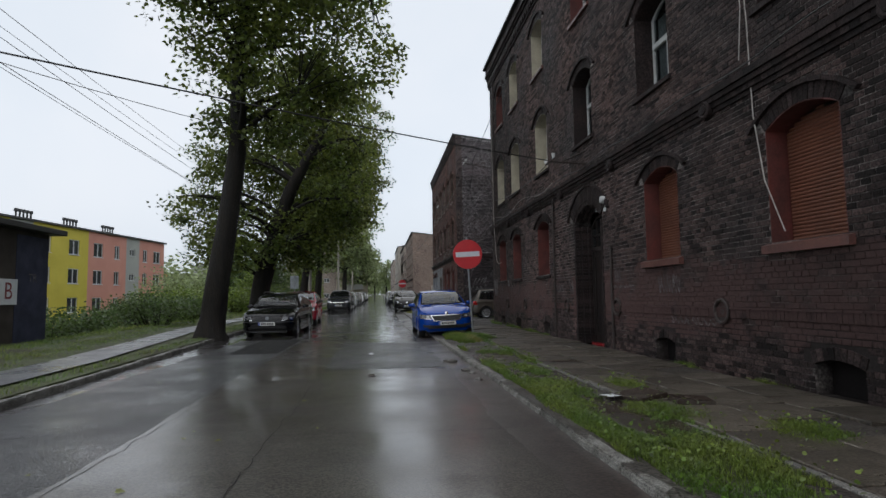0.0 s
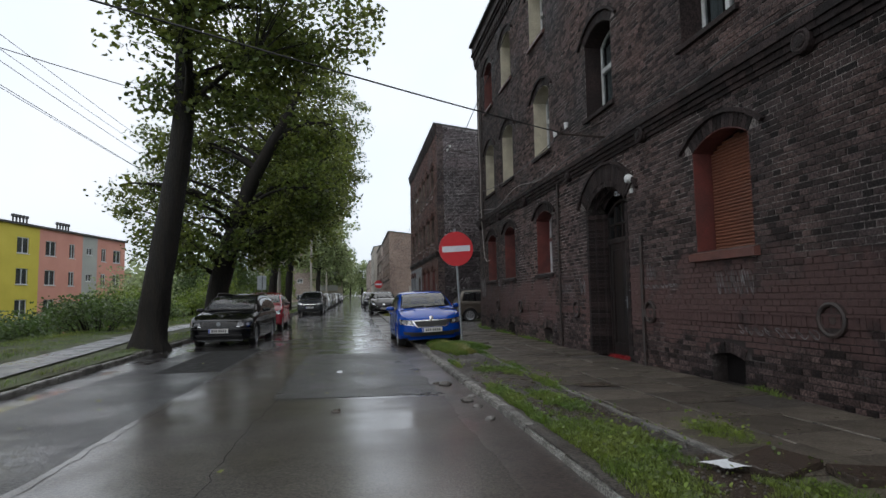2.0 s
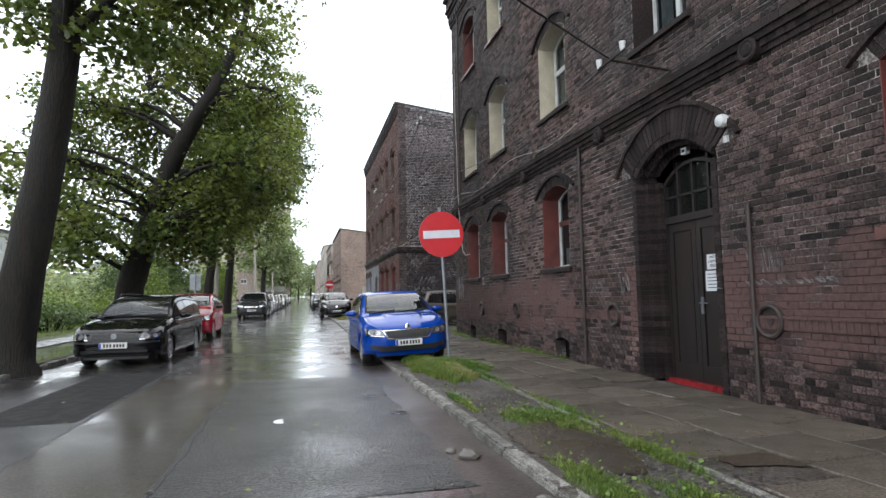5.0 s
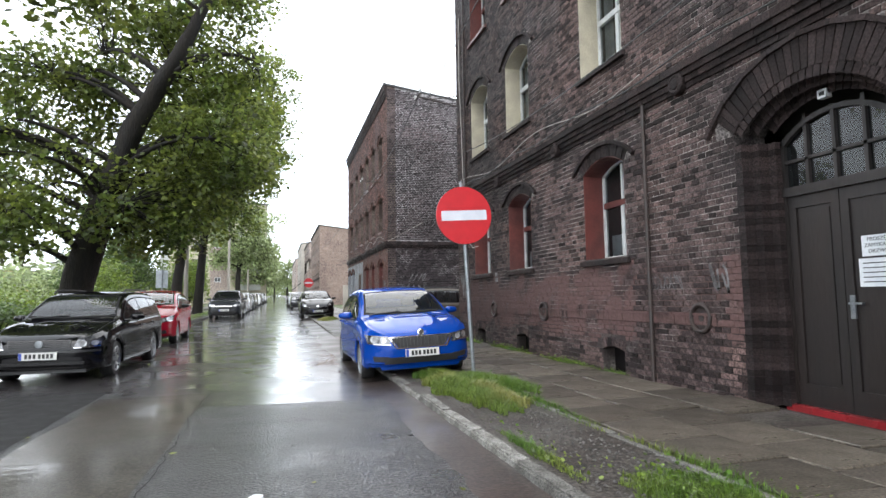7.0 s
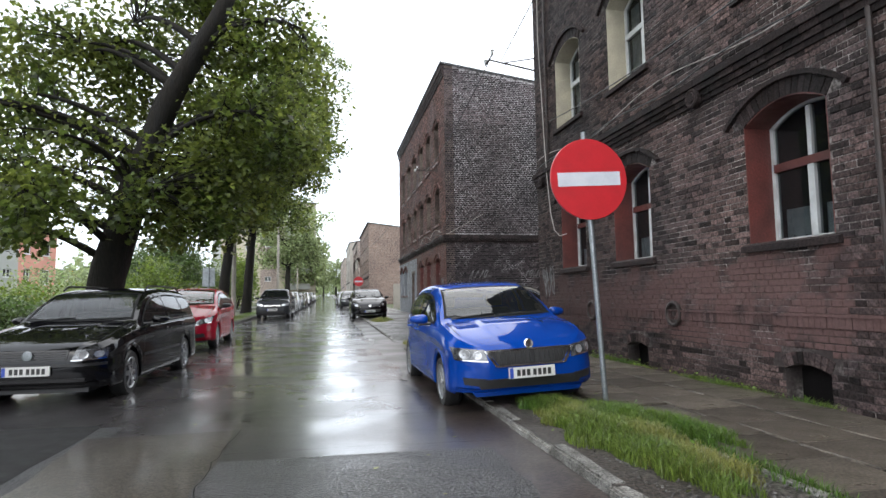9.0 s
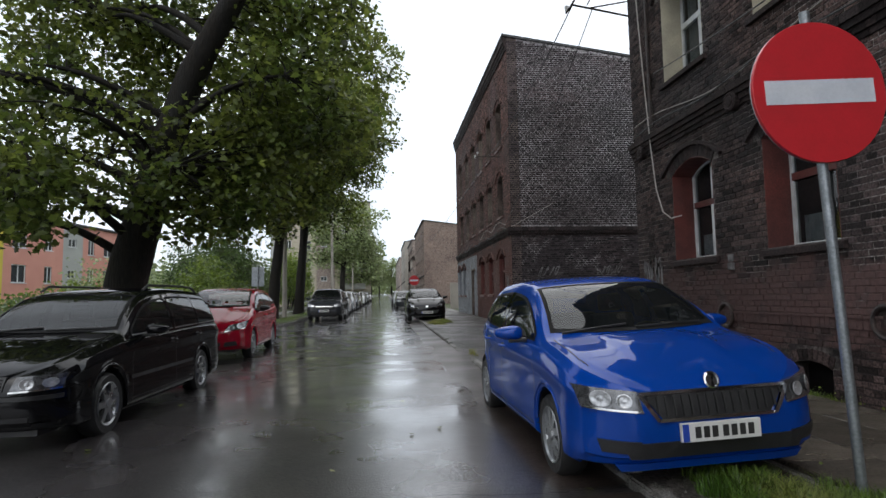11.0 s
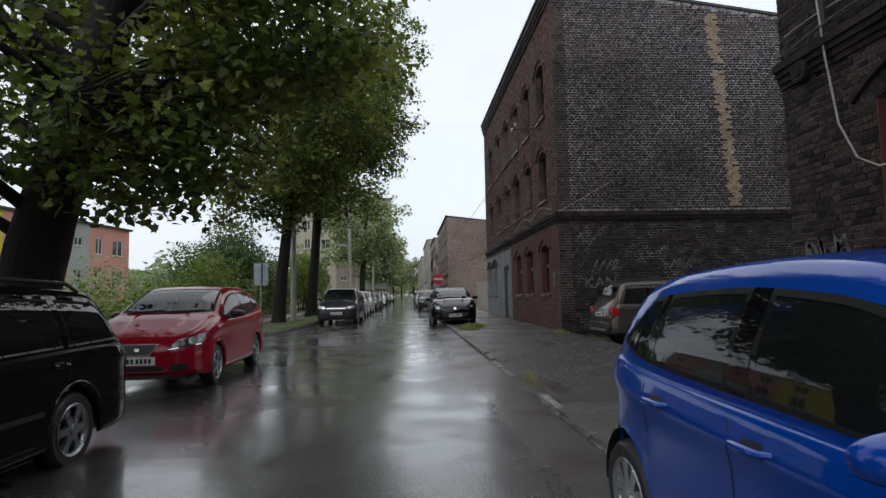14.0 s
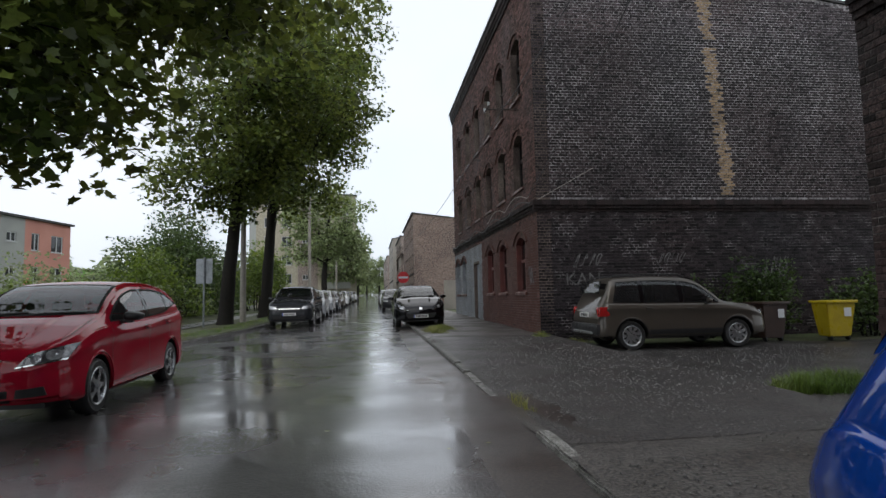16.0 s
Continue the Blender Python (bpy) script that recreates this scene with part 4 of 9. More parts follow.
solid("roof", [(WALL1 - 0.28, -10.4, 11.45), (17.6, -10.4, 9.65), (17.6, END1 + 0.1, 9.65), (WALL1 - 0.28, END1 + 0.1, 11.45),
               (WALL1 - 0.28, -10.4, 11.53), (17.6, -10.4, 9.73), (17.6, END1 + 0.1, 9.73), (WALL1 - 0.28, END1 + 0.1, 11.53)],
      [(0, 1, 2, 3), (7, 6, 5, 4), (0, 4, 5, 1), (1, 5, 6, 2), (2, 6, 7, 3), (3, 7, 4, 0)], M["roof"], house, "low-pitched felt roof")

# portal and double door
arch_ring("portal_arch", door_o, f1, M["rim_wedge"], house, 0.03, True, "deep stepped brick portal arch", split=True)
for k, (inset, d0, d1) in enumerate(((0.0, -0.14, 0.02), (0.1, -0.27, -0.12), (0.2, -0.4, -0.25))):
    o2 = opening(door_o["u0"] + inset, door_o["u1"] - inset, 0.02, 3.10, 0.42 - inset * 0.7, ring=0.16)
    V, F = [], []
    for s, edge in ((1, o2["u0"]), (-1, o2["u1"])):
        for r in range(39):
            v = 0.06 + r * 0.0765
            if v > 2.96:
                break
            a, b = (edge, edge + 0.10) if s > 0 else (edge - 0.10, edge)
            bar(V, F, f1, a, b, v, v + 0.0735, d0 - 0.02, d1 + rng.uniform(-0.004, 0.004))
    tagged(solid("door_jamb", V, F, M["rim_cornice"], house, "stepped brick jamb of the portal"), kind="stuff")

    def fin(u, v, d, base=d1):
        return f1(u, v, d + base)
    o3 = opening(o2["u0"] + 0.1, o2["u1"] - 0.1, 0.02, 3.05, 0.36 - inset * 0.6, ring=0.14)
    arch_ring("inner_arch", o3, fin, M["rim_cornice"], house, 0.0, False, ring=0.22)
door = empty("door", "weathered dark double door with a barred fanlight and red threshold")
door.parent = house
DU0, DU1, DD = door_o["u0"] + 0.28, door_o["u1"] - 0.28, -0.36
um = (DU0 + DU1) / 2
for a, b in ((DU0 + 0.05, um - 0.004), (um + 0.004, DU1 - 0.05)):
    V, F = [], []
    bar(V, F, f1, a, b, 0.09, 2.33, DD - 0.05, DD - 0.02)
    for c, e, g, h in ((a, a + 0.09, 0.09, 2.33), (b - 0.09, b, 0.09, 2.33), (a + 0.09, b - 0.09, 0.09, 0.32), (a + 0.09, b - 0.09, 2.2, 2.33)):
        bar(V, F, f1, c, e, g, h, DD - 0.03, DD + 0.004)
    bar(V, F, f1, a + 0.12, b - 0.12, 0.36, 2.16, DD - 0.03, DD - 0.008)
    solid("door_leaf", V, F, M["door_wood"], door)
V, F = [], []
bar(V, F, f1, DU0 - 0.02, DU0 + 0.05, 0.1, 2.95, DD - 0.08, DD + 0.03)
bar(V, F, f1, DU1 - 0.05, DU1 + 0.02, 0.1, 2.95, DD - 0.08, DD + 0.03)
bar(V, F, f1, DU0, DU1, 2.33, 2.43, DD - 0.06, DD + 0.05)
for k in range(1, 4):
    u = DU0 + (DU1 - DU0) * k / 4
    bar(V, F, f1, u - 0.02, u + 0.02, 2.43, 3.2, DD - 0.04, DD + 0.02)
bar(V, F, f1, DU0, DU1, 2.70, 2.735, DD - 0.04, DD + 0.02)
loop = arch_loop(DU0 - 0.02, DU1 + 0.02, 2.43, 2.92, 0.27)[2:]
inner = arch_loop(DU0 + 0.05, DU1 - 0.05, 2.43, 2.9, 0.24)[2:]
b = len(V)
for (a, c), (e, g) in zip(loop, inner):
    V += [f1(a, c, DD + 0.03), f1(e, g, DD + 0.03), f1(e, g, DD - 0.06)]
for i in range(len(loop) - 1):
    p, q = b + 3 * i, b + 3 * i + 3
    F += [(p, q, q + 1, p + 1), (p + 1, q + 1, q + 2, p + 2)]
solid("door_frame", V, F, M["door_wood"], door)
loop = arch_loop(DU0, DU1, 2.43, 2.9, 0.25)
pane(loop, f1, DD - 0.02, M["glass"], door, "dark fanlight glass")
V, F = [], []
bar(V, F, f1, DU0 - 0.4, DU1 + 0.4, -0.1, 3.5, DD - 0.5, DD - 0.45)
solid("hallway_back", V, F, M["room"], door, "plate behind the door, coloured near black for the unlit hallway")
V, F = [], []
bar(V, F, f1, DU0 - 0.05, DU1 + 0.05, 0.0, 0.088, DD - 0.08, DD + 0.1)
solid("threshold", V, F, M["red_step"], door, "red painted threshold step")
V, F = [], []
bar(V, F, f1, um - 0.10, um - 0.05, 1.02, 1.25, DD, DD + 0.02)
bar(V, F, f1, um - 0.20, um - 0.06, 1.16, 1.18, DD + 0.02, DD + 0.055)
solid("handle", V, F, M["steel"], door, "worn steel handle plate")
notice = empty("paper_notice", "two white paper notices taped to the dark door", "notice")
V, F = [], []
bar(V, F, f1, um - 0.50, um - 0.20, 1.62, 1.82, DD + 0.006, DD + 0.009)
solid("sheet", V, F, M["paper"], notice)
V, F = [], []
bar(V, F, f1, um - 0.55, um - 0.16, 1.33, 1.60, DD + 0.006, DD + 0.009)
solid("sheet", V, F, M["paper"], notice)
face = Matrix(((0, 0, -1, 0), (-1, 0, 0, 0), (0, 1, 0, 0), (0, 0, 0, 1)))
for k, line in enumerate(("PROSZĘ", "ZAMYKAĆ", "DRZWI")):
    lettering(line, 0.052, Matrix.Translation(f1(um - 0.35, 1.78 - 0.057 * k, DD + 0.011)) @ face, M["ink"], notice)
V, F = [], []
for k in range(5):
    bar(V, F, f1, um - 0.52 + 0.02 * (k % 2), um - 0.2, 1.55 - 0.045 * k, 1.56 - 0.045 * k, DD + 0.009, DD + 0.011)
solid("print_bar", V, F, M["ink"], notice, "unreadable printed lines")
plate = empty("house_number_plate", "small white enamel house number plate over the door", "sign")
V, F = [], []
bar(V, F, f1, um - 0.05, um + 0.05, 3.25, 3.34, -0.30, -0.225)
solid("enamel", V, F, M["paper"], plate)
V, F = [], []
bar(V, F, f1, um - 0.03, um + 0.03, 3.275, 3.315, -0.225, -0.222)
solid("mark", V, F, M["ink"], plate)

# round iron vents on the base, wall anchors under the first floor
def disc_rings(V, F, c, axis_to3d, radii, n=20):
    b = len(V)
    for r, d in radii:
        for i in range(n):
            a = 2 * math.pi * i / n
            V.append(axis_to3d(c[0] + r * math.cos(a), c[1] + r * math.sin(a), d))
    for k in range(len(radii) - 1):
        for i in range(n):
            j = (i + 1) % n
            F.append((b + k * n + i, b + k * n + j, b + (k + 1) * n + j, b + (k + 1) * n + i))
    F.append(tuple(b + (len(radii) - 1) * n + i for i in range(n)))


for u in (9.02, 12.75, 15.98, 20.38, 23.1):
    V, F = [], []
    disc_rings(V, F, (u, 0.985), f1, [(0.19, 0.0), (0.19, 0.05), (0.165, 0.06), (0.145, 0.05), (0.14, 0.012), (0.05, 0.012), (0.045, 0.03), (0.01, 0.032)])
    tagged(solid("wall_vent", V, F, M["iron"], smooth=True, angle=30), "round rusty cast-iron vent set in the brick base", "vent", "vents along the base")
for u in (5.9, 9.1, 12.75, 16.15, 19.6, 22.6, 25.5):
    V, F = [], []
    disc_rings(V, F, (u, 4.02), f1, [(0.14, 0.02), (0.14, 0.11), (0.11, 0.125), (0.08, 0.115), (0.07, 0.13), (0.02, 0.135)])
    tagged(solid("wall_anchor", V, F, M["rim_cornice"], smooth=True, angle=30), "round iron tie anchor on the string course", "anchor", "tie anchors")

# ---------------------------------------------------------------- the second tenement, across the yard
house2 = empty("brick_tenement", "brown brick tenement with black end wall and yellow patched strip", "building")
B2END = 52.5


def f2(u, v, d):
    return (WALL2 - d, u, v)


def e2(u, v, d):
    return (u, END2 - d, v)


cols_g, cols_u = (38.4, 40.85, 43.0, 49.4, 51.3), (38.4, 40.7, 42.9, 45.2, 47.6, 50.2)
g2 = [opening(u - 0.55, u + 0.55, 1.42, 2.9, 0.2, ring=0.22) for u in cols_g]
u2 = [opening(u - 0.55, u + 0.55, 4.62, 6.12, 0.2, ring=0.22) for u in cols_u]
t2 = [opening(u - 0.55, u + 0.55, 7.5, 9.2, 0.22, ring=0.22) for u in cols_u]
d2 = opening(45.4, 46.7, 0.2, 2.7, 0.05, ring=0.1)
o2s = g2 + u2 + t2 + [d2]
wall2 = holed_wall("wall", [(END2, -0.2), (B2END, -0.2), (B2END, 11.5), (END2, 11.5)], [arch_loop(o["u0"], o["u1"], o["v0"], o["vs"], o["rise"]) for o in o2s],
                   f2, 0.4, M["mortar_two"], house2, "brown brick street wall")
lay = brick_layout(END2 + 0.01, B2END, 0.0, 11.45, o2s, rng)
grey_zone = lambda b: b[0] > 44.6 and b[1] < 3.45
bricks_stuff("brickwork", [b for b in lay if not grey_zone(b)], f2, rng, M["brick_two"], wall2, "brown brick courses")
bricks_stuff("brickwork", [b for b in lay if grey_zone(b)], f2, rng, M["grey_paint"], wall2, "grey painted brick courses", 0.005)
for o in g2 + u2 + t2:
    arch_ring("arch", o, f2, M["brick_two"], house2, label="wedge-brick window arch")
for k, o in enumerate(g2):
    if k < 3:
        casement(house2, o, f2, M["red_paint"], M["red_paint"], "red", 0.15, curtain=False)
    else:
        casement(house2, o, f2, M["grey_paint"], M["grey_paint"], "grey", 0.12, curtain=False)
for o in u2 + t2:
    casement(house2, o, f2, M["door_wood"], M["mortar_two"], "bare brick", 0.2, curtain=False)
course_band("string_course", END2 - 0.1, B2END, f2, [(3.65, 3.73, 0.04, 0.26), (3.73, 3.82, 0.09, 0.13), (3.82, 3.95, 0.13, 0.26)], M["rim_cornice"], house2, "brick string course")
course_band("eaves_cornice", END2, B2END, f2, [(10.95, 11.1, 0.06, 0.13), (11.1, 11.25, 0.1, 0.26), (11.25, 11.5, 0.14, 0.26)], M["rim_cornice"], house2, "brick eaves cornice")
door2 = empty("door", "dark grey painted door up two steps")
door2.parent = house2
V, F = [], []
bar(V, F, f2, 45.4, 46.7, 0.2, 2.72, -0.2, -0.15)
bar(V, F, f2, 45.52, 45.98, 0.4, 2.5, -0.16, -0.13)
bar(V, F, f2, 46.12, 46.58, 0.4, 2.5, -0.16, -0.13)
solid("door_leaf", V, F, M["grey_paint"], door2)
boxpart("step", WALL2 - 0.45, WALL2, 45.3, 46.8, 0.0, 0.32, M["slab"], door2, "worn concrete step")

# end wall: bricks by the piece, with the gable's slope
X2R = 16.6
slope2 = lambda u: 11.5 - (u - WALL2) * 0.14
end = holed_wall("end_wall", [(WALL2 + 0.002, -0.2), (X2R, -0.2), (X2R, slope2(X2R)), (WALL2 + 0.002, slope2(WALL2))], [], lambda u, v, d: e2(u, v, d - 0.001), 0.39, M["mortar_end"], house2,
                 "windowless black brick end wall with pale joints")
lay = brick_layout(WALL2 + 0.0, X2R, 0.0, 11.5, [], rng, 0.275, 0.084, lambda u: slope2(u) - 0.1, 0.019)


def in_strip(b):
    c, z = b[0] + b[2] / 2, b[1]
    mid = 11.28 + (9.9 - z) * 0.08
    half = 0.10 + 0.10 * (0.5 + 0.5 * noise.noise(Vector((7.0, z * 1.7, 0)))) + 0.06 * ((int(z / 0.084)) % 2)
    gap = noise.noise(Vector((3.0, z * 1.1, 4))) < -0.32
    return 4.05 < z < 10.5 and abs(c - mid) < half and not gap


strip_b = [b for b in lay if in_strip(b)]
band = lambda b: 3.6 < b[1] < 3.95
near2 = [b for b in lay if 6.2 < b[0] < 9.0 and 1.9 < b[1] < 3.2 and not in_strip(b)][:290]
skip = set(near2) | set(strip_b)
bricks_stuff("brickwork", [b for b in lay if b not in skip and not band(b)], e2, rng, M["brick_end"], end, "black sooty brick courses", 0.010)
bricks_stuff("yellow_brickwork", strip_b, e2, rng, M["brick_yellow"], end, "ragged strip of yellow patch bricks", 0.012)
brick_pieces(near2, e2, rng, M["brick_end_single"], end)
course_band("end_string_course", WALL2 - 0.13, X2R, e2, [(3.62, 3.71, 0.04, 0.26), (3.71, 3.8, 0.09, 0.13), (3.8, 3.95, 0.13, 0.26)], M["rim_cornice"], house2, "brick string course round the corner")
boxpart("rear_wall", X2R - 0.4, X2R, END2 + 0.39, B2END, -0.2, 9.9, M["brick_two"], house2, bevel=0)
boxpart("far_wall", WALL2 + 0.4, X2R - 0.4, B2END - 0.4, B2END, -0.2, 9.9, M["brick_two"], house2, bevel=0)
solid("roof", [(WALL2 - 0.18, END2 - 0.05, 11.51), (X2R + 0.5, END2 - 0.05, 9.95), (X2R + 0.5, B2END + 0.1, 9.95), (WALL2 - 0.18, B2END + 0.1, 11.51),
               (WALL2 - 0.18, END2 - 0.05, 11.6), (X2R + 0.5, END2 - 0.05, 10.04), (X2R + 0.5, B2END + 0.1, 10.04), (WALL2 - 0.18, B2END + 0.1, 11.6)],
      [(0, 1, 2, 3), (7, 6, 5, 4), (0, 4, 5, 1), (1, 5, 6, 2), (2, 6, 7, 3), (3, 7, 4, 0)], M["roof"], house2, "low-pitched felt roof")

# spray marks on the walls, as plain strokes
def scrawl(name, to3d, u, v, w, h, seed, label, d=0.016, width=0.012, n=4):
    r = random.Random(seed)
    paths = []
    for k in range(n):
        cx = u + w * (k + 0.5) / n
        pts, a0, turns = [], r.uniform(0, 6), r.uniform(0.5, 1.3)
        for i in range(12):
            a = a0 + turns * 2 * math.pi * i / 11
            pts.append((to3d(cx + 0.55 * w / n * math.cos(a) * r.uniform(0.7, 1.0), v + h / 2 + h / 2 * math.sin(a * 1.3) * r.uniform(0.7, 1.0), d), width))
        paths.append(pts)
    mark = empty(name, label, "graffiti")
    for pts in paths:
        V, F, b = [], [], 0
        for i, (p, wd) in enumerate(pts):
            q = Vector(pts[min(i + 1, 11)][0]) - Vector(pts[max(i - 1, 0)][0])
            nrm = Vector(to3d(0, 0, 1)) - Vector(to3d(0, 0, 0))
            s = q.cross(nrm).normalized() * wd
            V += [tuple(Vector(p) + s), tuple(Vector(p) - s)]
            if i:
                F.append((b + 2 * i - 2, b + 2 * i - 1, b + 2 * i + 1, b + 2 * i))
        solid("stroke", V, F, M["chalk"], mark)
    return mark


scrawl("graffiti", f1, 16.3, 1.33, 0.75, 0.22, 3, "worn white chalk scrawl on red-painted brick", n=6, width=0.008)
scrawl("graffiti", f1, 15.5, 1.28, 0.3, 0.4, 4, "pale sprayed heart-like loop on the red base", n=2, width=0.016)
scrawl("graffiti", f1, 10.2, 1.25, 0.75, 0.35, 5, "faded pale blue-white spray scrawl under the window", n=7, width=0.006)
scrawl("graffiti", f1, 25.0, 1.25, 0.7, 0.75, 6, "white sprayed letters near the wall corner", n=3, width=0.03)
scrawl("graffiti", f1, 11.9, 1.38, 1.2, 0.07, 18, "small white scrawls beside the door", n=9, width=0.006)
scrawl("graffiti", f1, 12.55, 1.5, 0.5, 0.3, 8, "small white scrawls beside the door", n=6, width=0.006)
scrawl("graffiti", f1, 9.2, 0.75, 1.4, 0.12, 19, "faint white scrawls on the base", n=8, width=0.005)
scrawl("graffiti", f2, 37.0, 1.55, 0.55, 0.6, 9, "white sprayed letters on brown brick", n=3, width=0.025)
scrawl("graffiti", e2, 6.9, 2.05, 0.9, 0.4, 10, "pale sprayed letters on black brick", n=4, width=0.018)
scrawl("graffiti", e2, 9.4, 2.1, 0.9, 0.35, 11, "faded sprayed letters on black brick", n=4, width=0.014)
scrawl("graffiti", e2, 12.6, 1.6, 0.9, 0.7, 12, "faded sprayed letters on black brick", n=4, width=0.02)
kan = empty("graffiti", "pale sprayed letters KAN on the black end wall", "graffiti")
lettering("KAN", 0.5, Matrix.Translation(e2(7.2, 1.7, 0.018)) @ pose(0, 0, 0, 90, 0, 0), M["chalk"], kan)

# ---------------------------------------------------------------- the row further down the street


def plain_house(x, y0, y1, top, body, cols, label, storeys=3, depth=11.0, gable=0.12, base=0.0, wcol="door_wood", n_near=True):
    h = empty("brick_house", label, "building")

    def ft(u, v, d):
        return (x - d, u, v)
    hh = (top - base - 0.8) / storeys
    ops = [opening(u - 0.5, u + 0.5, base + 1.4 + k * hh, base + 1.4 + k * hh + 1.35, 0.18, ring=0.2) for u in cols for k in range(storeys)]
    holed_wall("wall", [(y0, base - 0.3), (y1, base - 0.3), (y1, top), (y0, top)], [arch_loop(o["u0"], o["u1"], o["v0"], o["vs"], o["rise"], 6) for o in ops], ft, 0.4, body, h)
    for o in ops:
        arch_ring("arch", o, ft, M["rim_cornice"], h, 0.02, False)
        w = empty("window")
        w.parent = h
        V, F = [], []
        for a, b in ((o["u0"], o["u0"] + 0.06), (o["u1"] - 0.06, o["u1"]), ((o["u0"] + o["u1"]) / 2 - 0.04, (o["u0"] + o["u1"]) / 2 + 0.04)):
            bar(V, F, ft, a, b, o["v0"], o["vs"] + 0.15, -0.2, -0.14)
        bar(V, F, ft, o["u0"], o["u1"], o["v0"] + 0.9, o["v0"] + 0.97, -0.2, -0.13)
        solid("window_frame", V, F, M[wcol], w)
        pane([(o["u0"], o["v0"]), (o["u1"], o["v0"]), (o["u1"], o["vs"] + 0.18), (o["u0"], o["vs"] + 0.18)], ft, -0.18, M["glass"], w)
        sill(o, ft, M["rim_cornice"], w)
        V, F = [], []
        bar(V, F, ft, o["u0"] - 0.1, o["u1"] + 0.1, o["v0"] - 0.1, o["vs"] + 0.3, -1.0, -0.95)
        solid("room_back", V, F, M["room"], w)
    course_band("string_course", y0, y1, ft, [(base + hh + 0.5, base + hh + 0.75, 0.08, 0.5)], M["rim_cornice"], h, "")
    V = [(x + 0.003, y0 - 0.006, base - 0.3), (x + depth, y0 - 0.006, base - 0.3), (x + depth, y0 - 0.006, top - gable * depth), (x + 0.003, y0 - 0.006, top)]
    solid("end_wall", V + [(a, y0 - 0.003 if a < x + 1 else y0 + 0.35, c) for a, b, c in V], [(0, 1, 2, 3), (7, 6, 5, 4), (0, 4, 5, 1), (1, 5, 6, 2), (2, 6, 7, 3), (3, 7, 4, 0)], body, h)
    boxpart("rear_wall", x + depth - 0.4, x + depth, y0 + 0.36, y1, base - 0.3, top - gable * depth - 0.05, body, h, bevel=0)
    R = [(x - 0.2, y0 - 0.1, top), (x + depth + 0.3, y0 - 0.1, top - gable * (depth + 0.5)), (x + depth + 0.3, y1 + 0.1, top - gable * (depth + 0.5)), (x - 0.2, y1 + 0.1, top)]
    solid("roof", R + [(a, b, c + 0.12) for a, b, c in R], [(0, 1, 2, 3), (7, 6, 5, 4), (0, 4, 5, 1), (1, 5, 6, 2), (2, 6, 7, 3), (3, 7, 4, 0)], M["roof"], h)
    return h


def texture_brick(name, c1, c2, mortar):
    """Small-scale brickwork for walls that stay far off."""
    m = mat(name, c1, c2, 0.45, 5, (0.6, 0.85), 0.0, spec=0.2, grain=0.45)
    n, l = m.node_tree.nodes, m.node_tree.links
    b = n["Principled BSDF"]
    old = b.inputs["Base Color"].links[0].from_socket
    tc, sep, com, add = n.new("ShaderNodeTexCoord"), n.new("ShaderNodeSeparateXYZ"), n.new("ShaderNodeCombineXYZ"), n.new("ShaderNodeMath")
    l.new(tc.outputs["Object"], sep.inputs[0])
    l.new(sep.outputs[0], add.inputs[0])
    l.new(sep.outputs[1], add.inputs[1])
    l.new(add.outputs[0], com.inputs[0])
    l.new(sep.outputs[2], com.inputs[1])
    br = n.new("ShaderNodeTexBrick")
    br.inputs["Scale"].default_value, br.inputs["Mortar Size"].default_value = 1.0, 0.008
    br.inputs["Brick Width"].default_value, br.inputs["Row Height"].default_value = 0.26, 0.0765
    br.inputs["Mortar"].default_value = (*mortar, 1)
    l.new(com.outputs[0], br.inputs["Vector"])
    hs = n.new("ShaderNodeHueSaturation")
    hs.inputs["Value"].default_value = 0.65
    l.new(old, hs.inputs["Color"])
    l.new(old, br.inputs["Color1"])
    l.new(hs.outputs[0], br.inputs["Color2"])
    l.new(br.outputs["Color"], b.inputs["Base Color"])
    return m


M["far_brick"] = texture_brick("far_brown_brick", (0.14, 0.095, 0.08), (0.25, 0.18, 0.15), (0.28, 0.24, 0.21))
M["far_brick_b"] = texture_brick("far_pale_brick", (0.28, 0.22, 0.19), (0.33, 0.27, 0.23), (0.36, 0.32, 0.3))
M["pale_render"] = mat("pale_weathered_render", (0.34, 0.31, 0.27), (0.27, 0.25, 0.22), 0.8, 20, (0.7, 0.9), 0.2)
plain_house(6.1, 86, 106, 10.9, M["far_brick"], (88, 91, 94, 97, 100, 103), "weathered brown brick tenement further along the street")
plain_house(6.1, 114, 132, 11.3, M["far_brick_b"], (114, 118, 122, 126, 130), "distant pale brick tenement under a felt roof")
plain_house(5.75, 140, 165, 13.5, M["pale_render"], (143, 148, 153, 158, 162), "distant pale rendered house", gable=-0.2)
plain_house(5.75, 180, 230, 13.0, M["far_brick_b"], (185, 192, 199, 206, 213, 220), "distant pale brick tenement in the haze")
# low yard wall beside the gap
yw = tagged(boxpart("yard_wall", 7.0, 17.0, 66.0, 66.3, 0.1, 2.6, M["pale_render"], bevel=0.02), "low pale rendered yard wall between houses", "wall")

# ---------------------------------------------------------------- panel blocks across the valley
M["p_yellow"] = mat("yellow_facade_render", (0.56, 0.47, 0.06), (0.50, 0.42, 0.06), 0.5, 15, (0.7, 0.9), 0.1, grain=0.06)
M["p_pink"] = mat("salmon_facade_render", (0.55, 0.26, 0.20), (0.50, 0.23, 0.18), 0.5, 15, (0.7, 0.9), 0.1, grain=0.06)
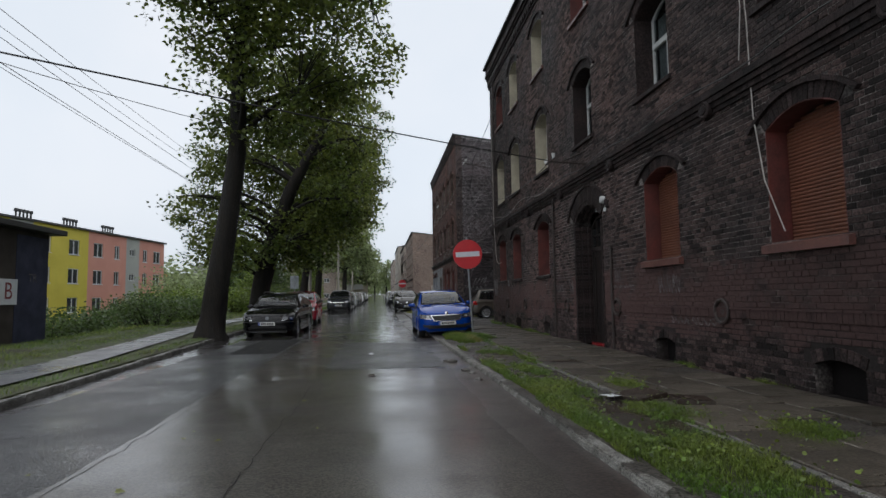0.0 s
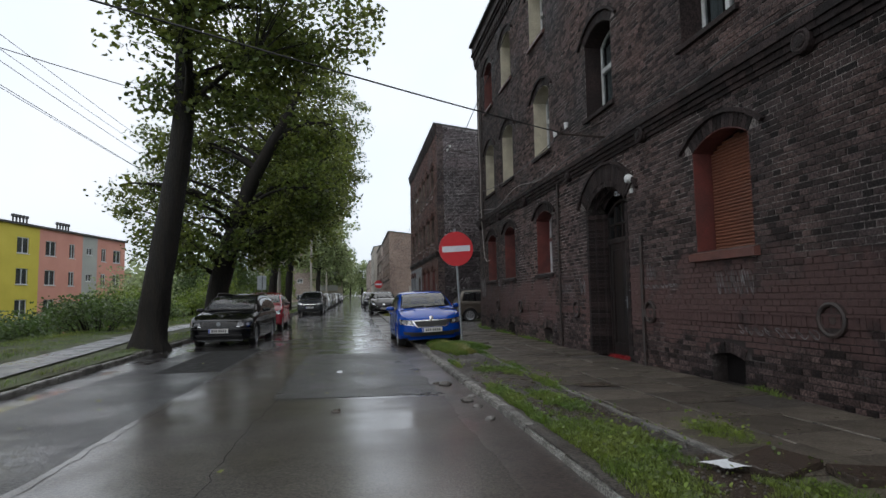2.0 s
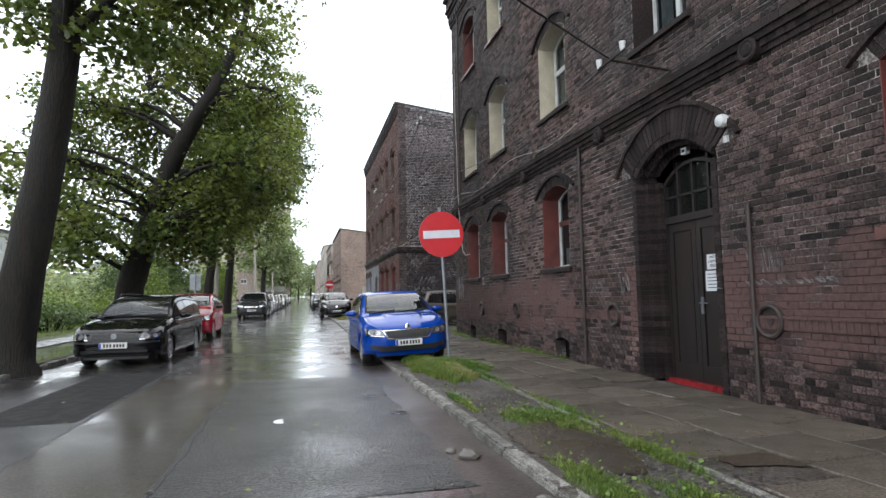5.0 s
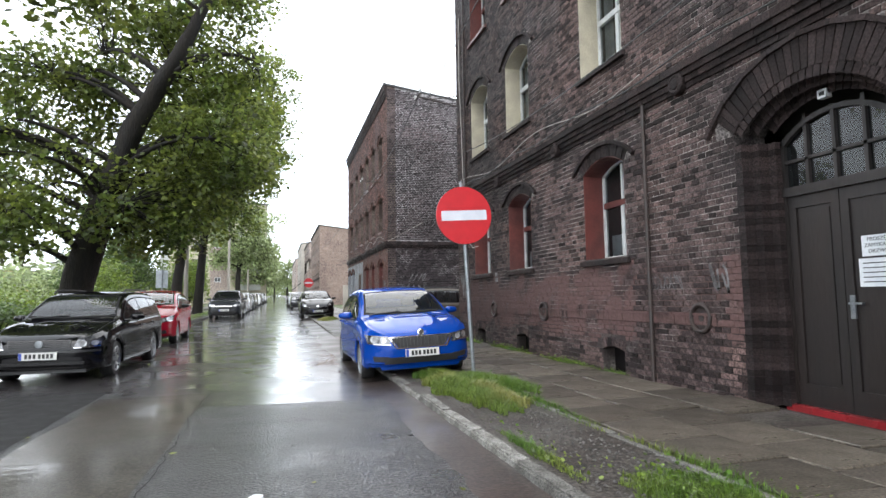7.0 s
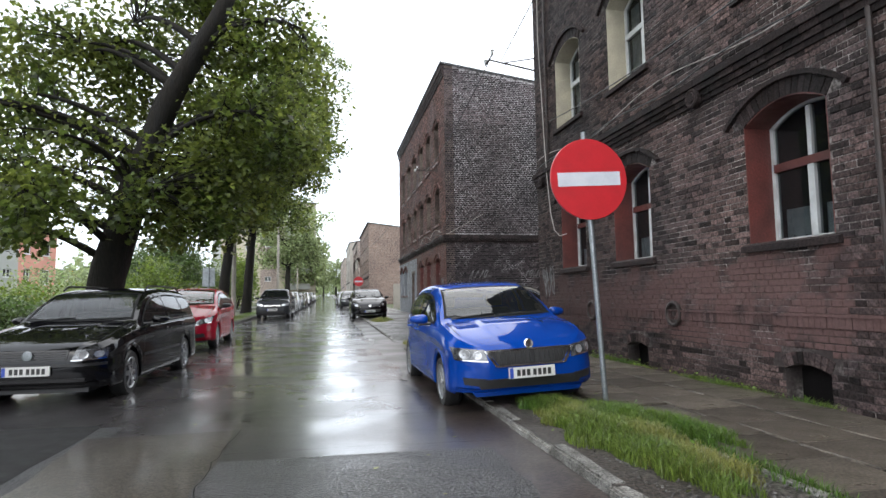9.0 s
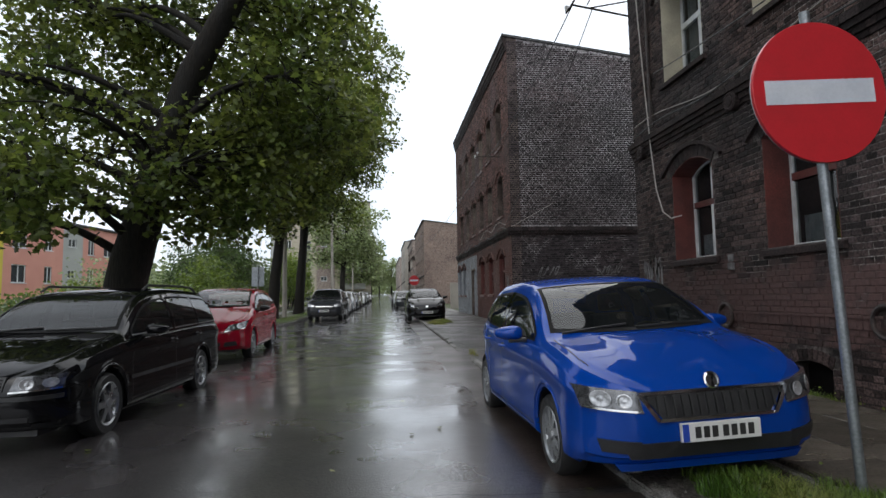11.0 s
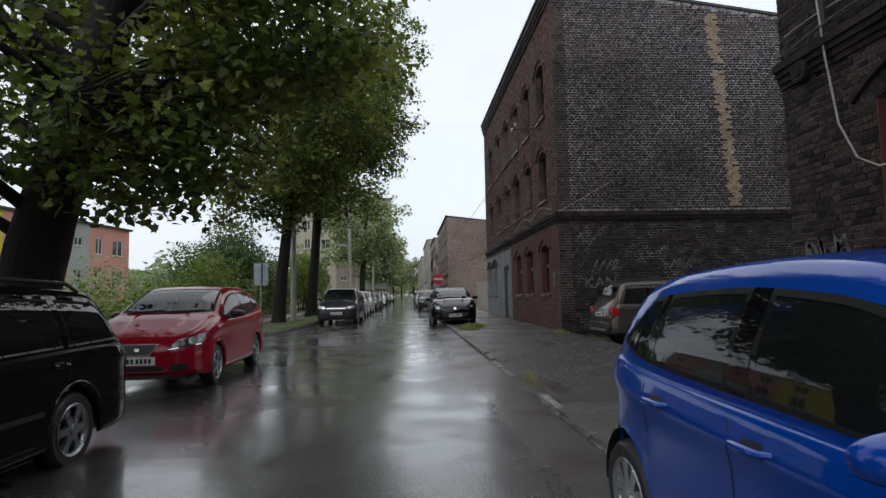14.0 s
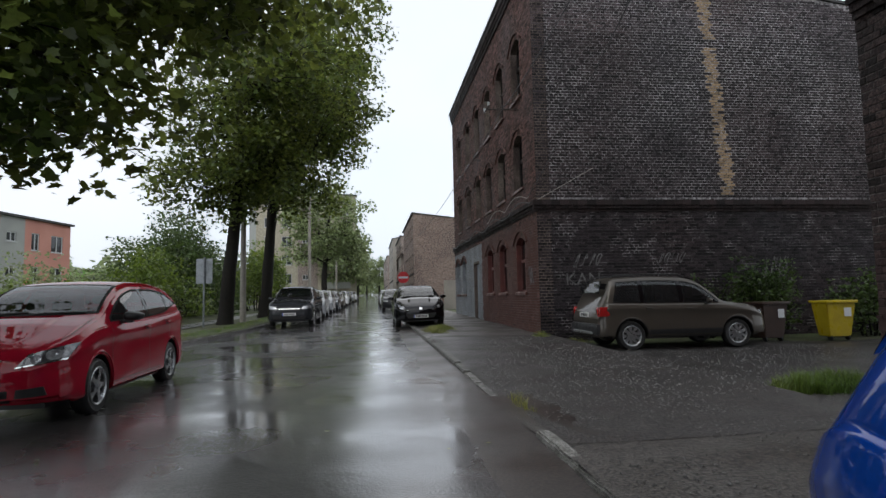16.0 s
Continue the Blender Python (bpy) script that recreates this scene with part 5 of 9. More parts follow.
M["p_grey"] = mat("grey_facade_render", (0.36, 0.37, 0.34), (0.31, 0.32, 0.30), 0.5, 15, (0.7, 0.9), 0.1, grain=0.06)
M["p_green"] = mat("green_facade_render", (0.27, 0.48, 0.13), (0.24, 0.42, 0.12), 0.5, 15, (0.7, 0.9), 0.1, grain=0.06)
M["p_orange"] = mat("orange_facade_render", (0.56, 0.33, 0.13), (0.5, 0.3, 0.12), 0.5, 15, (0.7, 0.9), 0.1, grain=0.06)
M["far_glass"] = glass("far_window_glass", (0.05, 0.055, 0.06), 0.05, 0.2)


def panel_block(label, origin, turn, sections, storeys, base, storey=2.8, depth=11.0, chimneys=True, parapet=0.7):
    """A slab block: coloured sections side by side, each with its window columns; the front looks along local +x."""
    h = empty("apartment_block", label, "building", m=pose(origin[0], origin[1], base, 0, 0, turn))
    top = storeys * storey + parapet
    y = 0.0
    for colour, width, cols, small in sections:
        def ft(u, v, d):
            return (d, u, v)
        ops = []
        for c, ww in cols:
            for k in range(storeys):
                hh = 0.75 if small else 1.45
                v0 = k * storey + (1.5 if small else 0.95)
                ops.append((y + c - ww / 2, y + c + ww / 2, v0, v0 + hh))
        holed_wall("wall", [(y, 0), (y + width, 0), (y + width, top), (y, top)], [[(a, c), (b, c), (b, d), (a, d)] for a, b, c, d in ops], ft, 0.3, M[colour], h)
        for a, b, c, d in ops:
            w = empty("window")
            w.parent = h
            V, F = [], []
            for p, q, r, s in ((a, b, c, c + 0.07), (a, b, d - 0.07, d), (a, a + 0.07, c, d), (b - 0.07, b, c, d), ((a + b) / 2 - 0.04, (a + b) / 2 + 0.04, c, d)):
                bar(V, F, ft, p, q, r, s, -0.14, -0.06)
            bar(V, F, ft, a - 0.05, b + 0.05, c - 0.06, c, -0.1, 0.06)
            solid("window_frame", V, F, M["white_pvc"], w)
            pane([(a, c), (b, c), (b, d), (a, d)], ft, -0.11, M["far_glass"], w)
        y += width
    V, F = [], []
    bar(V, F, lambda u, v, d: (d, u, v), 0, y, 0, top - 0.02, -depth, -0.31)
    solid("core", V, F, M["p_grey"], h, "side and rear walls")
    V, F = [], []
    bar(V, F, lambda u, v, d: (d, u, v), -0.2, y + 0.2, top - 0.02, top + 0.16, -depth - 0.2, 0.25)
    solid("roof", V, F, M["roof"], h, "flat roof with dark edge flashing")
    if chimneys:
        for c in np.arange(4, y - 2, 6.5):
            V, F = [], []
            bar(V, F, lambda u, v, d: (d, u, v), c, c + 2.4, top + 0.16, top + 0.95, -4.6, -3.8)
            ch = solid("chimney", V, F, M["roof"], h, "row of flues on a low stack")
            for k in range(5):
                V, F = tube_mesh([[((-4.2, c + 0.25 + 0.47 * k, top + 0.9), 0.09), ((-4.2, c + 0.25 + 0.47 * k, top + 1.45), 0.09), ((-4.2, c + 0.25 + 0.47 * k, top + 1.5), 0.2), ((-4.2, c + 0.25 + 0.47 * k, top + 1.75), 0.16)]], 6)
                solid("flue", V, F, M["roof"], ch)
    return h


twin, one = ((1.6, 0.9), (4.4, 1.5)), ((1.2, 1.0),)
panel_block("four-storey panel block painted yellow, grey and salmon", (-31.2, 41.0), 8.5 - 17.0 + 0.0,
            [("p_pink", 4, ((2.0, 1.5),), False), ("p_yellow", 7.5, ((1.8, 1.5), (5.6, 1.5)), False), ("p_grey", 2.6, one, True), ("p_yellow", 7.5, ((1.8, 0.9), (5.4, 1.5)), False),
             ("p_pink", 6.5, ((1.6, 1.5), (4.8, 0.9)), False), ("p_grey", 2.6, one, True), ("p_pink", 5.5, ((1.2, 0.9), (3.8, 1.5)), False)], 4, -3.5)
panel_block("distant green and orange panel block behind trees", (-46, 118), -22, [("p_green", 6, twin, False), ("p_orange", 7, twin, False), ("p_grey", 12, twin, False), ("p_green", 12, twin, False)], 4, -5.0, chimneys=False)
panel_block("distant grey flat-roofed block beyond the trees", (-36, 128), -60, [("p_grey", 14, twin, False)], 4, -3.0, chimneys=False)
tower = panel_block("tall beige tower block with stacked balconies", (-15.5, 108), -75, [("cream", 6, twin, False), ("far_brick_b", 3, one, True), ("cream", 6, twin, False)], 6, 0.0, depth=16, chimneys=False)
for k in range(6):
    V, F = [], []
    bar(V, F, lambda u, v, d: (d, u, v), 10.2, 13.8, k * 2.8 + 0.1, k * 2.8 + 1.1, 0.0, 1.1)
    solid("balcony", V, F, M["p_grey"], tower, "grey concrete balcony")

# substation hut by the footpath
hut = empty("substation_hut", "dark brown hut with navy side panel and faded signboard", "hut")
M["hut_brown"] = mat("dark_brown_hut_plaster", (0.045, 0.034, 0.028), (0.03, 0.024, 0.02), 1.5, 40, (0.6, 0.8), 0.3)
M["navy"] = mat("navy_hut_paint", (0.018, 0.024, 0.065), (0.014, 0.018, 0.045), 2, 40, (0.5, 0.7), 0.2)
boxpart("body", -14.5, -10.4, 15.5, 22.5, -0.6, 3.6, M["hut_brown"], hut, bevel=0.02)
boxpart("side_panel", -10.42, -10.39, 20.7, 22.45, -0.4, 3.45, M["navy"], hut, "navy painted panel", bevel=0)
boxpart("roof", -14.8, -10.0, 15.2, 22.9, 3.6, 3.78, M["roof"], hut, "thin flat roof slab", bevel=0.02)
boxpart("signboard", -10.41, -10.35, 18.6, 20.75, 1.2, 2.0, M["paper"], hut, "faded white signboard", bevel=0)
hf = Matrix(((0, 0, 1, 0), (1, 0, 0, 0), (0, 1, 0, 0), (0, 0, 0, 1)))
lettering("P", 0.75, Matrix.Translation((-10.345, 19.6, 1.6)) @ hf, M["navy"], hut)
lettering("B", 0.75, Matrix.Translation((-10.345, 20.3, 1.6)) @ hf, M["red_step"], hut)
lettering("TR", 0.4, Matrix.Translation((-10.385, 21.6, 2.05)) @ hf, M["chalk"], hut)

# ---------------------------------------------------------------- cars


def paint(name, c, metal=0.0):
    return mat(name, c, tuple(0.92 * v for v in c), 1.5, 120, (0.28, 0.36), 0.0, spec=0.0, coat=0.75, grain=0.06, metal=metal)


M["car_blue"] = paint("blue_car_paint", (0.0015, 0.044, 0.29), 0.15)
M["car_black"] = paint("black_car_paint", (0.004, 0.004, 0.005))
M["car_red"] = paint("red_car_paint", (0.30, 0.007, 0.022))
M["car_brown"] = paint("grey_brown_car_paint", (0.085, 0.074, 0.062), 0.4)
M["car_dark"] = paint("dark_grey_car_paint", (0.03, 0.032, 0.036))
M["car_silver"] = paint("silver_car_paint", (0.35, 0.36, 0.37))
M["car_white"] = paint("white_car_paint", (0.6, 0.6, 0.6))


def wheel(parent, at, r, width, spokes, side, rim_mat):
    w = empty("wheel")
    w.parent = parent
    w.matrix_local = Matrix.Translation(at)
    n = 28
    s = side
    prof = [(r * 0.66, -width / 2), (r * 0.9, -width / 2), (r * 0.98, -width / 2 + 0.03), (r, -width / 2 + 0.06), (r, width / 2 - 0.06), (r * 0.98, width / 2 - 0.03), (r * 0.9, width / 2), (r * 0.66, width / 2 - 0.01)]

    def lathe(name, prof, material, label=""):
        V, F = [], []
        for rr, x in prof:
            for i in range(n):
                a = 2 * math.pi * i / n
                V.append((s * x, rr * math.cos(a), rr * math.sin(a)))
        for k in range(len(prof) - 1):
            for i in range(n):
                j = (i + 1) % n
                F.append((k * n + i, k * n + j, (k + 1) * n + j, (k + 1) * n + i))
        return solid(name, V, F, material, w, label, True, 35)
    lathe("tyre", prof, M["black_rubber"], "wet black tyre")
    rim = lathe("rim", [(r * 0.68, -width / 2 + 0.02), (r * 0.60, 0.0), (r * 0.62, width / 2 - 0.03), (r * 0.69, width / 2 - 0.004), (r * 0.67, width / 2 + 0.002), (r * 0.61, width / 2 - 0.012)], rim_mat, "silver rim")
    # plain black disc gives the shaded hollow behind the spokes
    lathe("brake_disc", [(r * 0.52, width / 2 - 0.09), (r * 0.02, width / 2 - 0.088)], M["plastic"], "black disc standing in for the shade behind the spokes")
    V, F = [], []
    for k in range(spokes):
        a = 2 * math.pi * k / spokes
        e, q = Vector((0, math.cos(a), math.sin(a))), Vector((0, -math.sin(a), math.cos(a)))
        b = len(V)
        for rr, hw, x in ((r * 0.10, r * 0.13, width / 2 - 0.005), (r * 0.40, r * 0.085, width / 2 - 0.010), (r * 0.63, r * 0.13, width / 2 - 0.012)):
            for sx, xx in ((-1, x), (1, x), (1, x - 0.035), (-1, x - 0.035)):
                p = e * rr + q * hw * sx
                V.append((s * xx, p.y, p.z))
        for i in range(2):
            for j in range(4):
                F.append((b + 4 * i + j, b + 4 * i + (j + 1) % 4, b + 4 * i + 4 + (j + 1) % 4, b + 4 * i + 4 + j))
    solid("spokes", V, F, rim_mat, rim)
    lathe("hub_cap", [(r * 0.15, width / 2 - 0.03), (r * 0.14, width / 2 + 0.004), (r * 0.01, width / 2 + 0.008)], rim_mat)
    return w


def eased(points, n=160):
    """A smooth monotone curve through (a, b) points, as a dense table."""
    x, y = np.array([p[0] for p in points], float), np.array([p[1] for p in points], float)
    h = np.diff(x)
    d = np.diff(y) / h
    m = np.zeros(len(x))
    m[0], m[-1] = d[0], d[-1]
    for i in range(1, len(x) - 1):
        if d[i - 1] * d[i] > 0:
            w1, w2 = 2 * h[i] + h[i - 1], h[i] + 2 * h[i - 1]
            m[i] = (w1 + w2) / (w1 / d[i - 1] + w2 / d[i])
    X = np.linspace(x[0], x[-1], n)
    k = np.clip(np.searchsorted(x, X, side="right") - 1, 0, len(h) - 1)
    t = (X - x[k]) / h[k]
    Y = y[k] * (1 + 2 * t) * (1 - t) ** 2 + h[k] * m[k] * t * (1 - t) ** 2 + y[k + 1] * t * t * (3 - 2 * t) + h[k] * m[k + 1] * t * t * (t - 1)
    return X, Y


class Car:
    """A car in its own frame: the nose at y = 0, looking along -y; x across, z up."""
    CORNER = 13

    def __init__(self, L, W, H, fo, wb, r, top, shoulder, cowl, roof_front, roof_rear, rear_glass, pillars, nose=0.56, tail=0.72, sill=0.24, wr=0.24, nose_len=0.6,
                 belt=None, rear_cut=None, seal="seal_rubber", brow=0.10, dome=0.018, tail_len=0.5):
        self.tl = tail_len
        self.L, self.W, self.H, self.fo, self.wb, self.r = L, W, H, fo, wb, r
        self.cowl, self.rf, self.rr, self.rg = cowl, roof_front, roof_rear, rear_glass
        self.tx, self.tz = eased(top)
        self.sx, self.sz = eased(shoulder)
        self.bx, self.bz = eased(belt) if belt else (self.sx, self.sz + 0.025)
        self.pillars, self.nose, self.tail, self.sill, self.wr, self.nl = pillars, nose, tail, sill, wr, nose_len
        self.cut = rear_cut or (pillars[2][0] + 0.05, pillars[2][0] - 0.12)
        self.seal, self.brow, self.dome = seal, brow, dome
        self.cache = {}

    def zt(self, y):
        return float(np.interp(y, self.tx, self.tz))

    def zs(self, y):
        return min(float(np.interp(y, self.sx, self.sz)), self.zt(y) - 0.02)

    def half(self, y):
        w = self.W / 2
        if y < self.nl:
            return w * (self.nose + (1 - self.nose) * math.sqrt(max(0.0, 1 - (1 - y / self.nl) ** 2.6)))
        e = self.L - y
        if e < self.tl:
            return w * (self.tail + (1 - self.tail) * math.sqrt(max(0.0, 1 - (1 - e / self.tl) ** 2.3)))
        return w

    def rake(self, y, z):
        k = max(0.0, 1 - y / self.nl)
        e = max(0.0, 1 - (self.L - y) / 0.5)
        return k * (0.85 * (z - 0.5) ** 2 + (0.05 if z < 0.3 else 0)) - e * (0.3 * max(0, z - 0.6) ** 2)

    def nose_y(self, x, z):
        """The nose surface's y at x and z."""
        w = self.W / 2
        u = (abs(x) / w - self.nose) / (1 - self.nose)
        y = 0.0 if u <= 0 else self.nl * (1 - (1 - min(u, 0.999) ** 2) ** (1 / 2.6))
        return y + self.rake(y, z)

    def arch(self, y):
        R = self.r + 0.055
        z = self.sill + (0.03 if y < 0.3 or self.L - y < 0.3 else 0.0)
        for c in (self.fo, self.fo + self.wb):
            d = abs(y - c)
            if d < R:
                z = max(z, self.r + math.sqrt(R * R - d * d))
        return z

    def roof_half(self, y):
        zs, zt = self.zs(y), self.zt(y)
        g = float(np.clip((zt - zs - 0.06) / (self.H - zs - 0.06), 0, 1))
        return self.half(y) - 0.10 - (self.wr - 0.10) * g, g

    def section(self, y):
        zt, zs = self.zt(y), self.zs(y)
        w, zb = self.half(y), self.arch(y)
        zb = min(zb, zs - 0.1)
        wt, g = self.roof_half(y)
        q, P = zs - self.sill, []
        for k, (dx, f) in enumerate(((0.06, 0.0), (0.014, 0.06), (0.003, 0.24), (0.011, 0.52), (0.014, 0.70), (0.0, 0.83), (0.003, 0.87))):
            P.append((w - dx, max(self.sill + f * q, zb + k * 0.12 * min(0.1, zs - zb))))
        P += [(w - 0.032, max(zs - 0.015, P[-1][1] + 0.004)), (w - 0.05, max(zs, P[-1][1] + 0.008))]
        a, b = Vector((w - 0.05, zs)), Vector((wt, zt - 0.055 * (0.3 + 0.7 * g)))
        for f in (0.07, 0.36, 0.66, 0.93, 1.0):
            p = a.lerp(b, f)
            P.append((p.x + 0.035 * g * math.sin(math.pi * f), p.y))
        d = self.dome * float(np.clip((y - 0.12) / 0.5, 0, 1)) * float(np.clip((self.cowl + 0.03 - y) / 0.12, 0, 1))
        P += [(wt - 0.045, zt - 0.012), (wt - 0.10, zt), (wt * 0.52, zt + 0.012), (wt * 0.42, zt + 0.014 + d), (0.0, zt + 0.018 + d)]
        return P

    def profile(self, y, sub=4):
        """The half section, rounded through its points; the roof corner lies at CORNER * sub."""
        key = (round(y, 4), sub)
        if key not in self.cache:
            P = self.section(y)
            Q = [P[0]] + P + [(-P[-2][0], P[-2][1])]
            out = []
            for i in range(len(P) - 1):
                p0, p1, p2, p3 = (np.array(v) for v in Q[i:i + 4])
                for k in range(sub):
                    t = k / sub
                    m1, m2 = (p2 - p0) * 0.4, (p3 - p1) * 0.4
                    lim = np.linalg.norm(p2 - p1) * 0.9
                    m1 *= min(1.0, lim / (np.linalg.norm(m1) + 1e-9))
                    m2 *= min(1.0, lim / (np.linalg.norm(m2) + 1e-9))
                    v = (2 * t ** 3 - 3 * t ** 2 + 1) * p1 + (t ** 3 - 2 * t ** 2 + t) * m1 + (-2 * t ** 3 + 3 * t ** 2) * p2 + (t ** 3 - t ** 2) * m2
                    out.append((float(v[0]), float(v[1])))
            out.append(P[-1])
            self.cache[key] = out
        return self.cache[key]

    def side_x(self, y, z):
        P = self.profile(y)[:self.CORNER * 4 + 1]
        return float(np.interp(z, np.maximum.accumulate([p[1] for p in P]), [p[0] for p in P]))

    def top_z(self, x, y):
        P = self.profile(y)[self.CORNER * 4:][::-1]
        return float(np.interp(abs(x), [p[0] for p in P], [p[1] for p in P]))

    def belt(self, y):
        return max(float(np.interp(y, self.bx, self.bz)), self.zs(y) + 0.012)

    def lintel(self, y):
        """Upper edge of the side windows: under the roof rail, cut off aslant towards the rear."""
        z = self.zt(y) - self.brow
        lo, hi = self.cut
        if y > hi:
            zb = self.belt(y)
            z = zb + (z - zb) * max(0.0, (lo - y) / (lo - hi))
        return z

    def windows(self):
        y = self.cowl
        while self.lintel(y) - self.belt(y) < 0.05:
            y += 0.02
        (a, b), (c, d) = self.pillars[:2]
        return [(y, a), (b, c), (d, self.cut[0] - 0.03)]

    def screen(self, u, v, ya, yb, bow):
        y = ya + (yb - ya) * v + bow * u * u * (1 - v)
        x = u * (self.roof_half(y)[0] - 0.05)
        return x, y

    def on_screen(self, x, y, ya, yb, bow):
        w = self.roof_half(y)[0] - 0.05
        if abs(x) > w - 0.018:
            return False
        u = x / w
        y0 = ya + bow * u * u
        return y0 + 0.02 < y < yb - 0.02

    def build(self, name, label, colour, m, group="", detail=True, rim_spokes=5, rim_mat=None, rails=False, cap=None, flare=None):
        self.cap = cap
        car = empty(name, label, "car", group)
        R = self.r + 0.055
        sub = 4 if detail else 2
        marks = set(np.linspace(0, self.L, 116 if detail else 44).round(3).tolist())
        marks |= {0.01, 0.02, 0.05, 0.1, 0.17, 0.26, self.L - 0.01, self.L - 0.02, self.L - 0.06, self.L - 0.13}
        for c in (self.fo, self.fo + self.wb):
            marks |= {round(c + R * k, 3) for k in (-1.001, -0.995, -0.97, -0.9, -0.8, -0.65, -0.5, -0.25, 0, 0.25, 0.5, 0.65, 0.8, 0.9, 0.97, 0.995, 1.001)}
        ys = sorted(v for v in marks if 0 <= v <= self.L)
        rows = [self.profile(y, sub) for y in ys]
        n = len(rows[0])
        verts = []
        for y, P in zip(ys, rows):
            full = P + [(-x, z) for x, z in reversed(P[:-1])]
            verts += [(x, y + self.rake(y, z), z) for x, z in full]
        k = 2 * n - 1
        wins = self.windows()
        front, rear = (self.cowl + 0.03, self.rf - 0.02, 0.09), (self.rr + 0.03, self.rg - 0.05, 0.0)
        corner = self.CORNER * sub
        faces = []
        for i in range(len(ys) - 1):
            ym = (ys[i] + ys[i + 1]) / 2
            lo, hi = self.belt(ym), self.lintel(ym)
            inside = any(a + 0.014 < ym < b - 0.014 for a, b in wins)
            for j in range(k - 1):
                jj = j if j < n - 1 else k - 2 - j
                p, q = rows[i][jj], rows[i + 1][jj + 1]
                x, z = (p[0] + q[0]) / 2, (p[1] + q[1]) / 2
                if 8 * sub <= jj < corner and inside and lo + 0.012 < z < hi - 0.012:
                    continue
                if jj >= corner and (self.on_screen(x, ym, *front) or self.on_screen(x, ym, *rear)):
                    continue
                faces.append((i * k + j, (i + 1) * k + j, (i + 1) * k + j + 1, i * k + j + 1))
        last = (len(ys) - 1) * k
        for j in range(n - 1):
            faces.append((j, j + 1, k - 2 - j, k - 1 - j))
            faces.append((last + j, last + k - 1 - j, last + k - 2 - j, last + j + 1))
        body = solid("body", verts, faces, colour, car, "", True, 30)
        self.body = body
        trim = M[self.seal]
        for at, (a, b) in enumerate(wins):
            cols = np.linspace(a, b, max(4, int((b - a) / 0.05)))
            for sx in (-1, 1):
                w = self.sheet("side_window", cols, self.belt, self.lintel, sx, 0.004, 8, M["glass_car"], car)
                if detail:
                    for lab, cc, f, g in (("window_seal", cols, self.belt, lambda y: self.belt(y) + 0.016), ("window_frame", cols, lambda y: max(self.belt(y), self.lintel(y) - 0.024), self.lintel),
                                          ("window_frame", np.linspace(a, a + 0.03, 2), self.belt, self.lintel), ("window_frame", np.linspace(b - 0.03, b, 2), self.belt, self.lintel)):
                        self.sheet(lab, cc, f, g, sx, 0.008, 2, trim if lab == "window_seal" else M["seal_rubber"], w)
                    if at < 2:
                        e, f = self.pillars[at]
                        self.sheet("pillar", np.linspace(e, f, 3), self.belt, self.lintel, sx, 0.006, 6, M["car_black"], car, "black window pillar")
        for nm, (a, b, bow) in (("windscreen", front), ("rear_window", rear)):
            pane_ob = self.pane_sheet(nm, a, b, bow, -1, 1, 0, 1, 0.003, 18, 14, M["glass_car"], car, "wet tinted windscreen" if nm == "windscreen" else "")
            if detail:
                for u0, u1, v0, v1 in ((-1, 1, 0, 0.07), (-1, 1, 0.95, 1), (-1, -0.95, 0.07, 0.95), (0.95, 1, 0.07, 0.95)):
                    self.pane_sheet("screen_border", a, b, bow, u0, u1, v0, v1, 0.006, 18 if u1 - u0 > 1 else 2, 14 if v1 - v0 > 0.5 else 2, M["seal_rubber"], pane_ob)
        b = bmesh.new()
        add_box(b, -self.W / 2 + 0.27, self.W / 2 - 0.27, 0.2, self.L - 0.2, self.sill - 0.03, self.sill + 0.25)
        add_box(b, -self.W / 2 + 0.08, self.W / 2 - 0.08, self.fo + R + 0.03, self.fo + self.wb - R - 0.03, self.sill - 0.02, self.sill + 0.06)
        part("underbody", b, M["plastic"], car, "black underbody")
        for c in (self.fo, self.fo + self.wb):
            for sx in (-1, 1):
                wheel(car, (sx * (self.W / 2 - 0.125), c, self.r), self.r, 0.2, rim_spokes, sx, rim_mat or M["alloy"])
                V, F = [], []
                nn = 14
                for i in range(nn + 1):
                    a = math.pi * i / nn
                    for x, rr in ((self.W / 2 - 0.045, R), (self.W / 2 - 0.34, R), ):
                        V.append((sx * x, c + rr * math.cos(a), self.r + rr * math.sin(a)))
                F = [(2 * i, 2 * i + 1, 2 * i + 3, 2 * i + 2) for i in range(nn)]
                F.append(tuple(2 * i + 1 for i in range(nn + 1)))
                solid("wheel_well", V, F, M["plastic"], car, "black wheel arch liner", True)
                if detail:
                    lip = []
                    for i in range(1, 20):
                        a = math.pi * i / 20
                        y, z = c + (R + 0.004) * math.cos(a), self.r + (R + 0.004) * math.sin(a)
                        lip.append(((sx * (self.half(y) - 0.028), y + self.rake(y, z), z), 0.017))
                    V, F = tube_mesh([lip], 6)
                    solid("arch_lip", V, F, flare or colour, body, "", True)
        car.matrix_world = m
        self.car = car
        if detail:
            self.fittings(car, colour, rails)
        return car

    def sheet(self, name, cols, low, high, sx, off, rows, material, parent, label=""):
        """A panel on the car's flank between two lines."""
        V, F = [], []
        for y in cols:
            a, b = low(y), high(y)
            b = max(a + 0.001, b)
            for r in range(rows + 1):
                z = a + (b - a) * r / rows
                V.append((sx * (self.side_x(y, z) + off), y + self.rake(y, z), z))
        w = rows + 1
        for i in range(len(cols) - 1):
            for r in range(rows):
                f = (i * w + r, (i + 1) * w + r, (i + 1) * w + r + 1, i * w + r + 1)
                F.append(f if sx > 0 else f[::-1])
